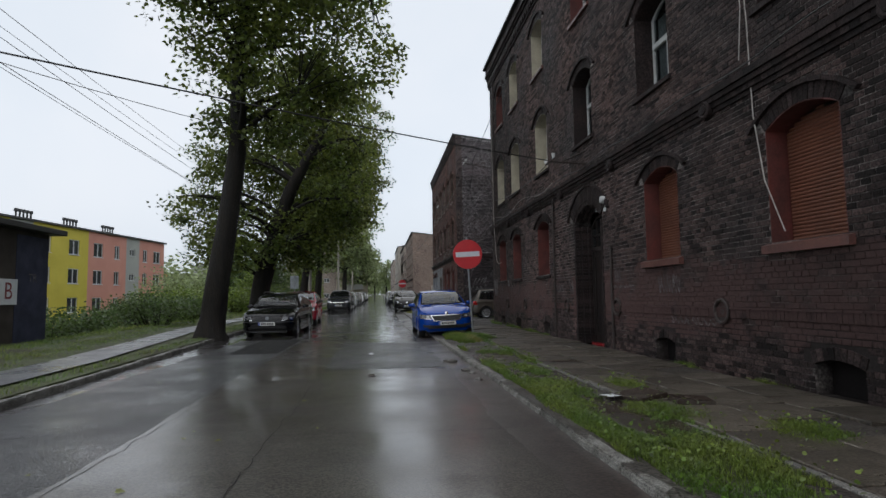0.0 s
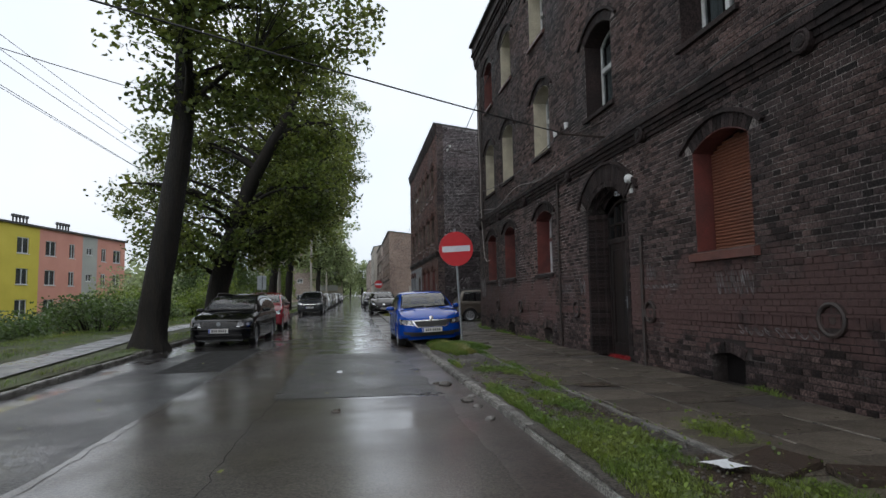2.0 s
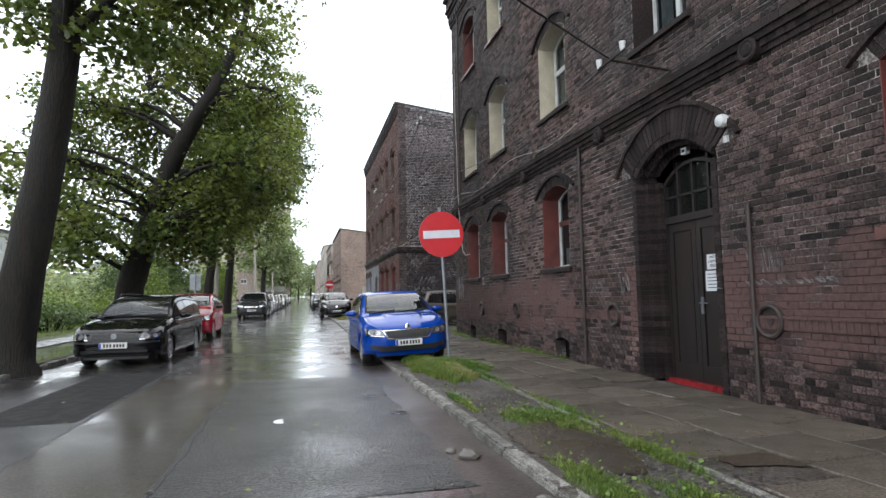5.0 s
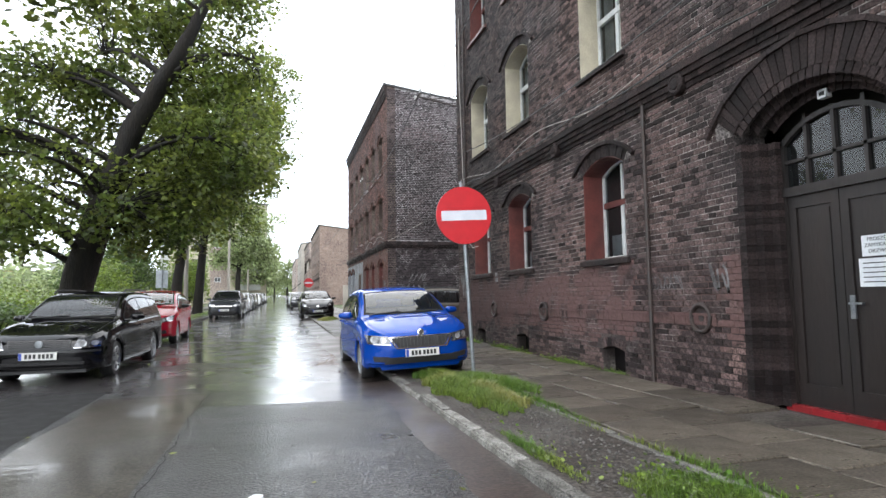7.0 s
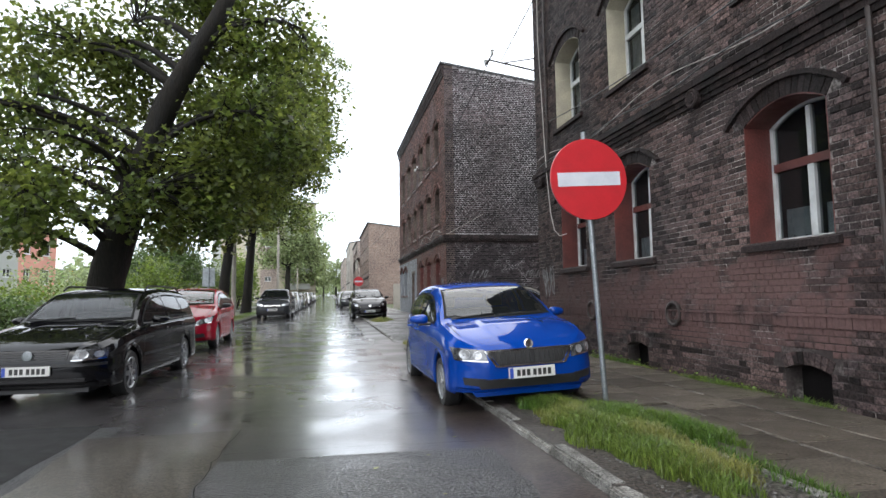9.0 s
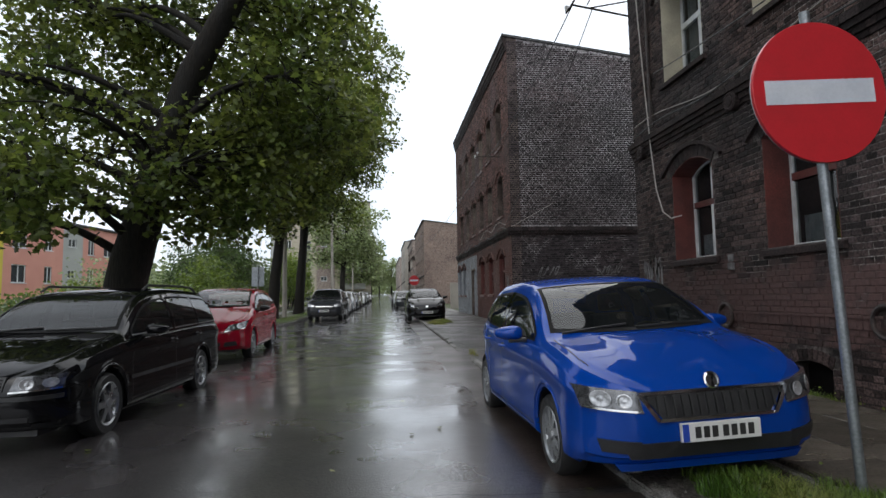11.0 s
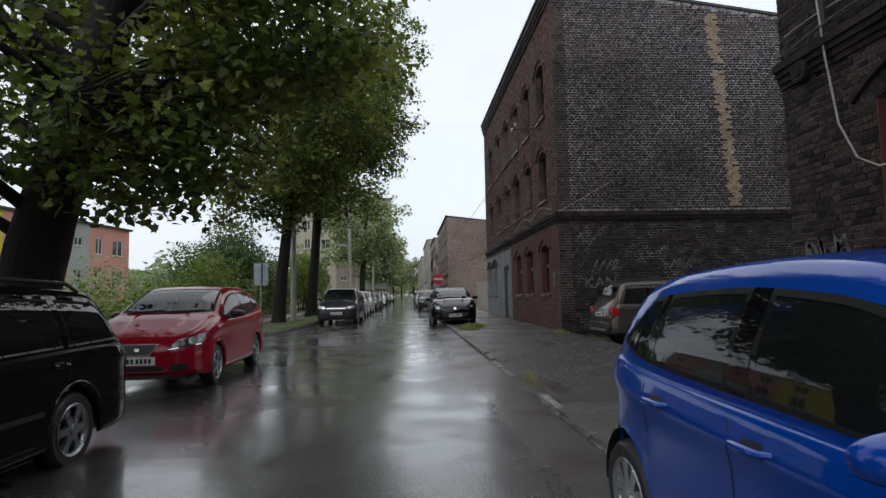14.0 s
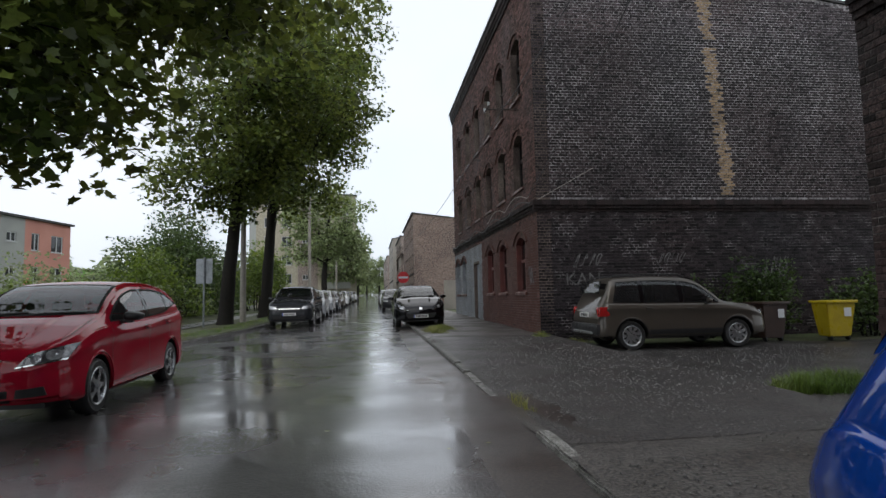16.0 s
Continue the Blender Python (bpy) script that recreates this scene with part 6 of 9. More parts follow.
        return solid(name, V, F, material, parent, label, True, 60)

    def pane_sheet(self, name, ya, yb, bow, u0, u1, v0, v1, off, nu, nv, material, parent, label=""):
        V, F = [], []
        for j in range(nv + 1):
            for i in range(nu + 1):
                x, y = self.screen(u0 + (u1 - u0) * i / nu, v0 + (v1 - v0) * j / nv, ya, yb, bow)
                V.append((x, y, self.top_z(x, y) + off))
        w = nu + 1
        F = [(j * w + i, j * w + i + 1, (j + 1) * w + i + 1, (j + 1) * w + i) for j in range(nv) for i in range(nu)]
        return solid(name, V, F, material, parent, label, True, 60)

    def seam(self, name, points, width, parent):
        """A narrow dark gap drawn over the bonnet along (x, y) points."""
        V, F = [], []
        dense = []
        for a, b in zip(points, points[1:]):
            dense += [(a[0] + (b[0] - a[0]) * t, a[1] + (b[1] - a[1]) * t) for t in np.linspace(0, 1, 8, endpoint=False)]
        dense.append(points[-1])
        for i, (x, y) in enumerate(dense):
            p, q = dense[max(0, i - 1)], dense[min(len(dense) - 1, i + 1)]
            d = Vector((-(q[1] - p[1]), q[0] - p[0])).normalized() * width / 2
            for s in (-1, 1):
                xx, yy = x + s * d.x, y + s * d.y
                z = self.top_z(xx, yy)
                V.append((xx, yy + self.rake(yy, z), z + 0.003))
            if i:
                F.append((2 * i - 2, 2 * i - 1, 2 * i + 1, 2 * i))
        return solid(name, V, F, M["ink"], parent, "bonnet gap")

    def lamp_unit(self, corners, parent, cups, label="clear headlight"):
        """A headlight: dark housing, bright round reflectors, a chrome edge and a clear cover."""
        hl = self.patch("headlight", corners, M["lamp_dark"], parent, 0.006, 12, 4, label)
        (ax, az), (bx, bz), (cx, cz), (dx, dz) = corners
        for s, t, r in cups:
            x = (ax * (1 - s) + bx * s) * (1 - t) + (dx * (1 - s) + cx * s) * t
            z = (az * (1 - s) + bz * s) * (1 - t) + (dz * (1 - s) + cz * s) * t
            y0 = self.nose_y(x, z) - 0.009
            slope = (self.nose_y(x + math.copysign(0.05, x), z) - self.nose_y(x, z)) / 0.05
            V, F = [], []
            disc_rings(V, F, (x, z), lambda u, v, d: (u, y0 + (u - x) * math.copysign(slope, x) - d + 0.85 * (z - 0.5) * (v - z), v), [(r, 0.0), (r, 0.006), (r * 0.86, 0.007), (r * 0.6, 0.001), (r * 0.3, 0.002), (r * 0.28, 0.006), (r * 0.05, 0.008)], 18)
            solid("reflector", V, F, M["lamp"], hl, "bright round reflector", True, 30)
        lo = 0.10
        self.patch("lamp_edge", [(ax, az), (bx, bz), (bx + (cx - bx) * lo, bz + (cz - bz) * lo), (ax + (dx - ax) * lo, az + (dz - az) * lo)], M["chrome"], hl, 0.011, 10, 1, "chrome lower edge")
        return hl

    def patch(self, name, corners, material, parent, off=0.008, nx=10, nz=5, label="", rear=False):
        """A panel that lies on the nose; corners (x, z): low inner, low outer, high outer, high inner."""
        (ax, az), (bx, bz), (cx, cz), (dx, dz) = corners
        V, F = [], []
        for layer in (off, -0.03):
            for j in range(nz + 1):
                t = j / nz
                for i in range(nx + 1):
                    s = i / nx
                    x = (ax * (1 - s) + bx * s) * (1 - t) + (dx * (1 - s) + cx * s) * t
                    z = (az * (1 - s) + bz * s) * (1 - t) + (dz * (1 - s) + cz * s) * t
                    V.append((x, self.nose_y(x, z) - layer, z))
        w = nx + 1
        q = w * (nz + 1)
        for j in range(nz):
            for i in range(nx):
                a = j * w + i
                F.append((a, a + 1, a + w + 1, a + w))
        edge = [i for i in range(w)] + [j * w + nx for j in range(1, nz + 1)] + [nz * w + i for i in range(nx - 1, -1, -1)] + [j * w for j in range(nz - 1, 0, -1)]
        for a, b in zip(edge, edge[1:] + edge[:1]):
            F.append((a, b, q + b, q + a))
        return solid(name, V, F, material, parent, label, True, 40)

    def side_strip(self, name, y0, y1, z0, z1, material, parent, off=0.004, label=""):
        for sx in (-1, 1):
            self.sheet(name, np.linspace(y0, y1, max(2, int((y1 - y0) / 0.08) + 2)), lambda y: z0, lambda y: z1, sx, off, max(2, int((z1 - z0) / 0.06)), material, parent, label)

    def fittings(self, car, colour, rails):
        L, W = self.L, self.W
        # door seams, bonnet gap, handles, mirrors
        seams = [self.cowl + 0.16] + [(a + b) / 2 for a, b in self.pillars[:2]]
        ends = [self.arch(y) + 0.05 for y in seams]
        ends[2] = max(ends[2], self.r + 0.42)
        for y, low in zip(seams, ends):
            self.side_strip("door_seam", y - 0.004, y + 0.004, low, self.zs(y) - 0.01, M["ink"], self.body, 0.002, "door gap")
        self.side_strip("sill_seam", seams[0], seams[1] + 0.5, self.sill + 0.09, self.sill + 0.097, M["ink"], self.body, 0.002, "gap under the doors")
        edge = lambda y: self.roof_half(y)[0] - 0.055
        for sx in (-1, 1):
            self.seam("bonnet_seam", [(sx * edge(y), y) for y in np.linspace(0.3, self.cowl + 0.02, 6)], 0.007, self.body)
        for y in seams[1:3]:
            z = self.zs(y) - 0.105
            for sx in (-1, 1):
                x = self.side_x(y - 0.14, z)
                V, F = tube_mesh([[((sx * (x - 0.01), y - 0.245, z), 0.011), ((sx * (x + 0.022), y - 0.215, z), 0.014), ((sx * (x + 0.034), y - 0.14, z + 0.003), 0.016), ((sx * (x + 0.026), y - 0.07, z), 0.014), ((sx * (x - 0.01), y - 0.04, z), 0.011)]], 8)
                h = solid("door_handle", V, F, colour, self.body, "", True)
                self.sheet("handle_recess", np.linspace(y - 0.20, y - 0.09, 4), lambda q: z - 0.026, lambda q: z + 0.026, sx, 0.003, 2, M["plastic"], h)
        z0 = self.belt(self.cowl + 0.5)
        for sx in (-1, 1):
            b = bmesh.new()
            bmesh.ops.create_uvsphere(b, u_segments=20, v_segments=14, radius=1.0)
            boxy = lambda c, e: math.copysign(abs(c) ** e, c)
            for v in b.verts:
                x, y, z = boxy(v.co.x, 0.72), v.co.y, boxy(v.co.z, 0.75)
                v.co = (sx * (W / 2 + 0.095) + x * 0.118, self.cowl + 0.52 + (y * 0.095 if y < 0 else y * 0.03) + sx * x * 0.025, z0 + 0.052 + z * (0.060 - 0.012 * sx * x))
            mir = part("mirror", b, self.cap or colour, car, "door mirror", True)
            b = bmesh.new()
            add_box(b, min(sx * (W / 2 - 0.09), sx * (W / 2 + 0.10)), max(sx * (W / 2 - 0.09), sx * (W / 2 + 0.10)), self.cowl + 0.46, self.cowl + 0.54, z0 - 0.03, z0 + 0.004, 0.012)
            part("mirror_foot", b, M["plastic"], mir, "black mirror foot")
        # wiper blades
        for x0, x1 in ((-0.62, -0.06), (0.0, 0.58)):
            pts = []
            for t in np.linspace(0, 1, 6):
                x = x0 + (x1 - x0) * t
                y = self.cowl + 0.07 + 0.05 * t
                pts.append(((x, y, self.top_z(x, y) + 0.014), 0.010))
            V, F = tube_mesh([pts], 6)
            solid("wiper", V, F, M["plastic"], car, "black wiper blade")
        # seats and dashboard
        for sx in (-1, 1):
            b = bmesh.new()
            y = self.rf + 0.55
            add_box(b, sx * 0.37 - 0.24, sx * 0.37 + 0.24, y - 0.45, y + 0.05, 0.3, 0.55, 0.06)
            add_box(b, sx * 0.37 - 0.23, sx * 0.37 + 0.23, y, y + 0.16, 0.5, 1.1, 0.06)
            add_box(b, sx * 0.37 - 0.12, sx * 0.37 + 0.12, y + 0.05, y + 0.15, 1.12, 1.3, 0.04)
            part("seat", b, M["cloth"], car, "grey cloth front seat", True)
        b = bmesh.new()
        add_box(b, -W / 2 + 0.2, W / 2 - 0.2, self.cowl + 0.15, self.cowl + 0.6, 0.5, self.zs(self.cowl) - 0.04, 0.05)
        part("dashboard", b, M["plastic"], car, "black dashboard", True)
        V, F = [], []
        tr = []
        for i in range(17):
            a = 2 * math.pi * i / 16
            tr.append(((0.37 + 0.18 * math.cos(a), self.cowl + 0.72 - 0.07 * math.sin(a), 0.86 + 0.17 * math.sin(a)), 0.014))
        V, F = tube_mesh([tr], 6)
        solid("steering_wheel", V, F, M["plastic"], car, "black steering wheel", True)
        b = bmesh.new()
        add_box(b, -W / 2 + 0.3, W / 2 - 0.3, self.rf + 1.5, self.rf + 1.66, 0.4, 1.08, 0.05)
        part("rear_seat", b, M["cloth"], car, "grey cloth rear bench", True)
        if rails:
            for sx in (-1, 1):
                x = sx * (W / 2 - self.wr - 0.04)
                pts = [((x, self.rf + 0.15, self.H - 0.03), 0.016), ((x, self.rf + 0.3, self.H + 0.035), 0.016), ((x, self.rf + 1.2, self.H + 0.045), 0.016), ((x, self.rr - 0.3, self.H + 0.03), 0.016), ((x, self.rr - 0.12, self.H - 0.04), 0.016)]
                V, F = tube_mesh([pts], 6)
                solid("roof_rail", V, F, M["plastic"], car, "black roof rail", True)

    def number_plate(self, z, parent, w=0.52, h=0.114, eu=True, colour="plate"):
        y = self.nose_y(0, z) - 0.03
        p = boxpart("number_plate", -w / 2, w / 2, y - 0.012, y + 0.02, z - h / 2, z + h / 2, M[colour], parent, "white number plate", 0.004)
        for k in range(7):
            x = -w / 2 + 0.085 + k * (w - 0.13) / 7 + (0.015 if k > 2 else 0)
            boxpart("plate_bar", x, x + 0.038, y - 0.0145, y - 0.012, z - h * 0.3, z + h * 0.3, M["ink"], p, bevel=0)
        if eu:
            b = bmesh.new()
            add_box(b, -w / 2 + 0.004, -w / 2 + 0.045, y - 0.0142, y - 0.012, z - h / 2 + 0.004, z + h / 2 - 0.004)
            part("plate_band", b, M["eu_blue"], p, "blue country band")
        return p


# blue hatchback, half on the pavement
blue = Car(3.97, 1.73, 1.47, 0.83, 2.56, 0.30,
           [(0, 0.70), (0.06, 0.76), (0.3, 0.86), (0.7, 0.945), (1.0, 0.99), (1.35, 1.20), (1.72, 1.375), (2.0, 1.44), (2.5, 1.47), (3.0, 1.45), (3.3, 1.415), (3.48, 1.37), (3.62, 1.27), (3.78, 1.08), (3.88, 0.98), (3.94, 0.92), (3.97, 0.78)],
           [(0, 0.66), (0.3, 0.80), (0.7, 0.885), (1.0, 0.925), (2.0, 0.95), (3.0, 0.985), (3.6, 1.03), (3.85, 0.95), (3.97, 0.7)],
           0.98, 1.80, 3.46, 3.76, [(2.30, 2.41), (3.02, 3.07), (3.42, 3.95)], nose=0.52, sill=0.22, nose_len=0.55,
           belt=[(0, 0.9), (1.0, 0.955), (2.0, 0.985), (3.0, 1.03), (3.25, 1.06), (3.5, 1.13), (4.0, 1.2)], rear_cut=(3.46, 3.20), dome=0.024, tail=0.54, tail_len=1.0)
bcar = blue.build("car", "blue small hatchback parked half on the kerb, wet", M["car_blue"], pose(3.15, 18.58, 0.008, 0, -2.2, 0.6), "parked cars", rim_spokes=9)
g = blue.patch("grille", [(-0.36, 0.545), (0.36, 0.545), (0.47, 0.69), (-0.47, 0.69)], M["plastic"], bcar, 0.012, 16, 4, "black slatted grille")
for k in range(17):
    x = -0.44 + 0.055 * k
    t = 0.56 if abs(x) < 0.37 else 0.56 + (abs(x) - 0.37) * 1.3
    blue.patch("grille_slat", [(x - 0.007, t), (x + 0.007, t), (x + 0.007, 0.68), (x - 0.007, 0.68)], M["ink"], g, 0.03, 1, 3)
for lo, hi in (([(-0.38, 0.525), (0.38, 0.525)], [(0.40, 0.545), (-0.40, 0.545)]), ([(-0.50, 0.69), (0.50, 0.69)], [(0.49, 0.71), (-0.49, 0.71)])):
    blue.patch("grille_trim", [lo[0], lo[1], hi[0], hi[1]], M["chrome"], g, 0.02, 16, 1, "chrome grille surround")
for sx in (-1, 1):
    blue.patch("grille_trim", [(sx * 0.37, 0.53), (sx * 0.40, 0.53), (sx * 0.51, 0.70), (sx * 0.48, 0.70)], M["chrome"], g, 0.022, 2, 4, "chrome grille surround")
    blue.lamp_unit([(sx * 0.475, 0.585), (sx * 0.80, 0.615), (sx * 0.83, 0.755), (sx * 0.50, 0.715)], bcar, ((0.30, 0.5, 0.045), (0.68, 0.52, 0.052)))
    blue.patch("fog_recess", [(sx * 0.50, 0.33), (sx * 0.72, 0.35), (sx * 0.74, 0.43), (sx * 0.5, 0.41)], M["plastic"], bcar, 0.008, 8, 2, "black bumper recess")
blue.patch("lower_grille", [(-0.56, 0.30), (0.56, 0.30), (0.62, 0.40), (-0.62, 0.40)], M["plastic"], bcar, 0.008, 16, 3, "black lower intake")
blue.patch("bumper_lip", [(-0.60, 0.21), (0.60, 0.21), (0.64, 0.26), (-0.64, 0.26)], M["car_blue"], bcar, 0.02, 16, 2)
V, F = [], []
disc_rings(V, F, (0, 0.755), lambda u, v, d: (u, blue.nose_y(0, 0.75) - 0.016 - d + (v - 0.755) * 0.25, v), [(0.052, 0), (0.052, 0.012), (0.042, 0.016), (0.04, 0.01), (0.005, 0.012)])
solid("badge", V, F, M["chrome"], bcar, "round chrome badge", True)
blue.number_plate(0.455, bcar)

# black estate
black = Car(4.68, 1.745, 1.49, 0.93, 2.70, 0.31,
            [(0, 0.69), (0.06, 0.74), (0.4, 0.84), (0.9, 0.93), (1.25, 0.98), (1.6, 1.20), (1.98, 1.385), (2.4, 1.46), (3.0, 1.49), (3.8, 1.47), (4.2, 1.43), (4.45, 1.1), (4.6, 0.98), (4.68, 0.8)],
            [(0, 0.65), (0.4, 0.79), (0.9, 0.87), (1.3, 0.91), (2.5, 0.94), (4.0, 0.97), (4.5, 0.95), (4.68, 0.7)],
            1.24, 2.05, 4.16, 4.52, [(2.58, 2.66), (3.48, 3.56), (4.3, 4.6)], nose=0.56, sill=0.2,
            belt=[(0, 0.9), (1.3, 0.945), (2.5, 0.97), (4.0, 1.0), (4.68, 1.02)], rear_cut=(4.38, 4.12), seal="alloy", dome=0.008)
kcar = black.build("car", "black estate car with roof rails, wet with rain", M["car_black"], pose(-2.55, 20.36, 0.0, 0, 0, -1.5), "parked cars", rails=True, rim_spokes=6)
g = black.patch("grille", [(-0.42, 0.58), (0.42, 0.58), (0.44, 0.70), (-0.44, 0.70)], M["plastic"], kcar, 0.01, 14, 3, "black slatted grille")
for k in range(4):
    black.patch("grille_slat", [(-0.41, 0.595 + 0.027 * k), (0.41, 0.595 + 0.027 * k), (0.41, 0.603 + 0.027 * k), (-0.41, 0.603 + 0.027 * k)], M["car_black"], g, 0.022, 14, 1)
for sx in (-1, 1):
    black.lamp_unit([(sx * 0.47, 0.565), (sx * 0.80, 0.58), (sx * 0.815, 0.705), (sx * 0.52, 0.70)], kcar, ((0.35, 0.5, 0.05), (0.8, 0.5, 0.04)))
black.patch("bumper_strip", [(-0.80, 0.50), (0.80, 0.50), (0.80, 0.535), (-0.80, 0.535)], M["plastic"], kcar, 0.016, 20, 1, "black bumper strip")
black.patch("lower_grille", [(-0.6, 0.27), (0.6, 0.27), (0.62, 0.36), (-0.62, 0.36)], M["plastic"], kcar, 0.008, 14, 2, "black lower intake")
V, F = [], []
disc_rings(V, F, (0, 0.64), lambda u, v, d: (u, black.nose_y(0, 0.64) - 0.024 - d, v), [(0.058, 0), (0.058, 0.012), (0.05, 0.016), (0.048, 0.01), (0.005, 0.012)])
solid("badge", V, F, M["steel"], kcar, "round badge", True)
black.number_plate(0.46, kcar)
black.side_strip("rub_strip", 1.35, 3.2, 0.50, 0.54, M["plastic"], kcar, 0.012, "black door rub strip")

# red compact van-like hatchback
red = Car(4.28, 1.77, 1.56, 0.86, 2.58, 0.315,
          [(0, 0.70), (0.08, 0.78), (0.4, 0.92), (0.85, 1.05), (1.05, 1.10), (1.5, 1.34), (1.9, 1.49), (2.3, 1.55), (2.8, 1.56), (3.4, 1.52), (3.85, 1.43), (4.05, 1.2), (4.2, 1.02), (4.28, 0.85)],
          [(0, 0.66), (0.4, 0.86), (0.85, 0.97), (1.2, 1.0), (2.5, 1.03), (3.5, 1.08), (4.0, 1.12), (4.28, 0.75)],
          1.03, 1.95, 3.82, 4.12, [(2.40, 2.49), (3.28, 3.34), (3.72, 4.2)], nose=0.5, sill=0.22, nose_len=0.7,
          belt=[(0, 0.95), (1.2, 1.03), (2.5, 1.06), (3.2, 1.11), (3.6, 1.2), (4.28, 1.3)], rear_cut=(3.86, 3.5), dome=0.02)
rcar = red.build("car", "red compact hatchback wet with rain", M["car_red"], pose(-2.58, 27.2, gz(28.6), 0, 0, 1.4) @ Matrix.Scale(0.98, 4), "parked cars", rim_spokes=5, cap=M["plastic"])
g = red.patch("grille", [(-0.17, 0.56), (0.17, 0.56), (0.28, 0.70), (-0.28, 0.70)], M["ink"], rcar, 0.012, 10, 3, "black mesh grille")
red.patch("grille_trim", [(-0.18, 0.545), (0.18, 0.545), (0.18, 0.554), (-0.18, 0.554)], M["steel"], g, 0.016, 10, 1, "chrome grille surround")
red.patch("grille_trim", [(-0.28, 0.70), (0.28, 0.70), (0.275, 0.708), (-0.275, 0.708)], M["steel"], g, 0.016, 10, 1, "chrome grille surround")
for sx in (-1, 1):
    red.patch("grille_trim", [(sx * 0.165, 0.55), (sx * 0.175, 0.55), (sx * 0.285, 0.706), (sx * 0.273, 0.706)], M["steel"], g, 0.016, 2, 4, "chrome grille surround")
red.patch("badge", [(-0.03, 0.61), (0.03, 0.61), (0.03, 0.65), (-0.03, 0.65)], M["alloy"], g, 0.022, 2, 2, "chrome badge")
for sx in (-1, 1):
    red.lamp_unit([(sx * 0.42, 0.62), (sx * 0.80, 0.68), (sx * 0.85, 0.85), (sx * 0.52, 0.755)], rcar, ((0.35, 0.45, 0.045), (0.7, 0.5, 0.055)), "clear slanted headlight")
    red.patch("fog_recess", [(sx * 0.42, 0.32), (sx * 0.68, 0.34), (sx * 0.66, 0.43), (sx * 0.44, 0.41)], M["plastic"], rcar, 0.01, 8, 2, "black fog lamp recess")
red.patch("lower_grille", [(-0.34, 0.27), (0.34, 0.27), (0.36, 0.40), (-0.36, 0.40)], M["plastic"], rcar, 0.008, 10, 2, "black lower intake")
red.number_plate(0.475, rcar, eu=False)

# brown-grey compact off-roader in the yard
yeti = Car(4.22, 1.79, 1.69, 0.86, 2.58, 0.335,
           [(0, 0.80), (0.06, 0.88), (0.4, 0.99), (0.95, 1.06), (1.12, 1.09), (1.45, 1.36), (1.75, 1.57), (2.1, 1.66), (2.8, 1.69), (3.7, 1.66), (4.0, 1.6), (4.1, 1.3), (4.18, 1.05), (4.22, 0.9)],
           [(0, 0.75), (0.4, 0.93), (0.95, 1.0), (1.2, 1.02), (3.0, 1.05), (4.0, 1.07), (4.22, 0.8)],
           1.1, 1.85, 3.98, 4.15, [(2.15, 2.25), (3.1, 3.2), (3.85, 4.2)], nose=0.6, tail=0.86, sill=0.3)
ycar = yeti.build("car", "grey-brown compact off-roader with roof rails on wet asphalt", M["car_brown"], pose(10.6, 34.4, -0.005, 0, 0, 90), "parked cars", rails=True, rim_spokes=9, flare=M["plastic"])
yeti.side_strip("cladding", 1.25, 3.05, 0.31, 0.47, M["plastic"], ycar, 0.012, "black sill cladding")
for sx in (-1, 1):
    b = bmesh.new()
    add_box(b, min(sx * 0.66, sx * 0.87), max(sx * 0.66, sx * 0.87), 3.92, 4.2, 0.78, 1.0, 0.03)
    part("tail_light", b, M["tail"], ycar, "red tail light", True)
    yeti.patch("headlight", [(sx * 0.52, 0.72), (sx * 0.82, 0.74), (sx * 0.83, 0.86), (sx * 0.55, 0.85)], M["lamp"], ycar, 0.006, 10, 3, "clear headlight")
b = bmesh.new()
add_box(b, -0.82, 0.82, 4.02, 4.27, 0.36, 0.62, 0.05)
rb = part("rear_bumper", b, M["plastic"], ycar, "black rear bumper", True)
b = bmesh.new()
add_box(b, -0.6, 0.6, 4.25, 4.285, 0.38, 0.44, 0.01)
part("skid_plate", b, M["alloy"], rb, "silver skid plate")
p = boxpart("number_plate", -0.26, 0.26, 4.2, 4.235, 0.76, 0.87, M["plate"], ycar, "white number plate", 0.004)
for k in range(6):
    boxpart("plate_bar", -0.2 + k * 0.065, -0.16 + k * 0.065, 4.235, 4.238, 0.785, 0.845, M["ink"], p, bevel=0)

# dark two-tone hatchback further on, half on the pavement
peu = Car(4.28, 1.81, 1.50, 0.92, 2.61, 0.315, [(0, 0.66), (0.06, 0.74), (0.4, 0.90), (0.85, 1.02), (1.05, 1.06), (1.5, 1.27), (1.95, 1.44), (2.4, 1.5), (3.0, 1.48), (3.7, 1.4), (4.0, 1.15), (4.2, 0.98), (4.28, 0.8)],
          [(0, 0.62), (0.4, 0.83), (0.85, 0.93), (1.2, 0.97), (3.5, 1.04), (4.0, 1.05), (4.28, 0.7)], 1.03, 2.0, 3.8, 4.08, [(2.2, 2.3), (3.15, 3.25), (3.7, 4.2)], nose=0.5, nose_len=0.7)
pcar = peu.build("car", "black hatchback with large lower grille parked half on the kerb", M["car_black"], pose(3.05, 41.4, gz(42.5) + 0.03, 0, -1.4, 0), "parked cars")
for sx in (-1, 1):
    peu.lamp_unit([(sx * 0.42, 0.60), (sx * 0.74, 0.70), (sx * 0.84, 0.86), (sx * 0.60, 0.76)], pcar, ((0.5, 0.5, 0.05),), "large clear headlight")
peu.patch("lower_grille", [(-0.45, 0.34), (0.45, 0.34), (0.55, 0.50), (-0.55, 0.50)], M["ink"], pcar, 0.01, 12, 3, "wide black lower grille")
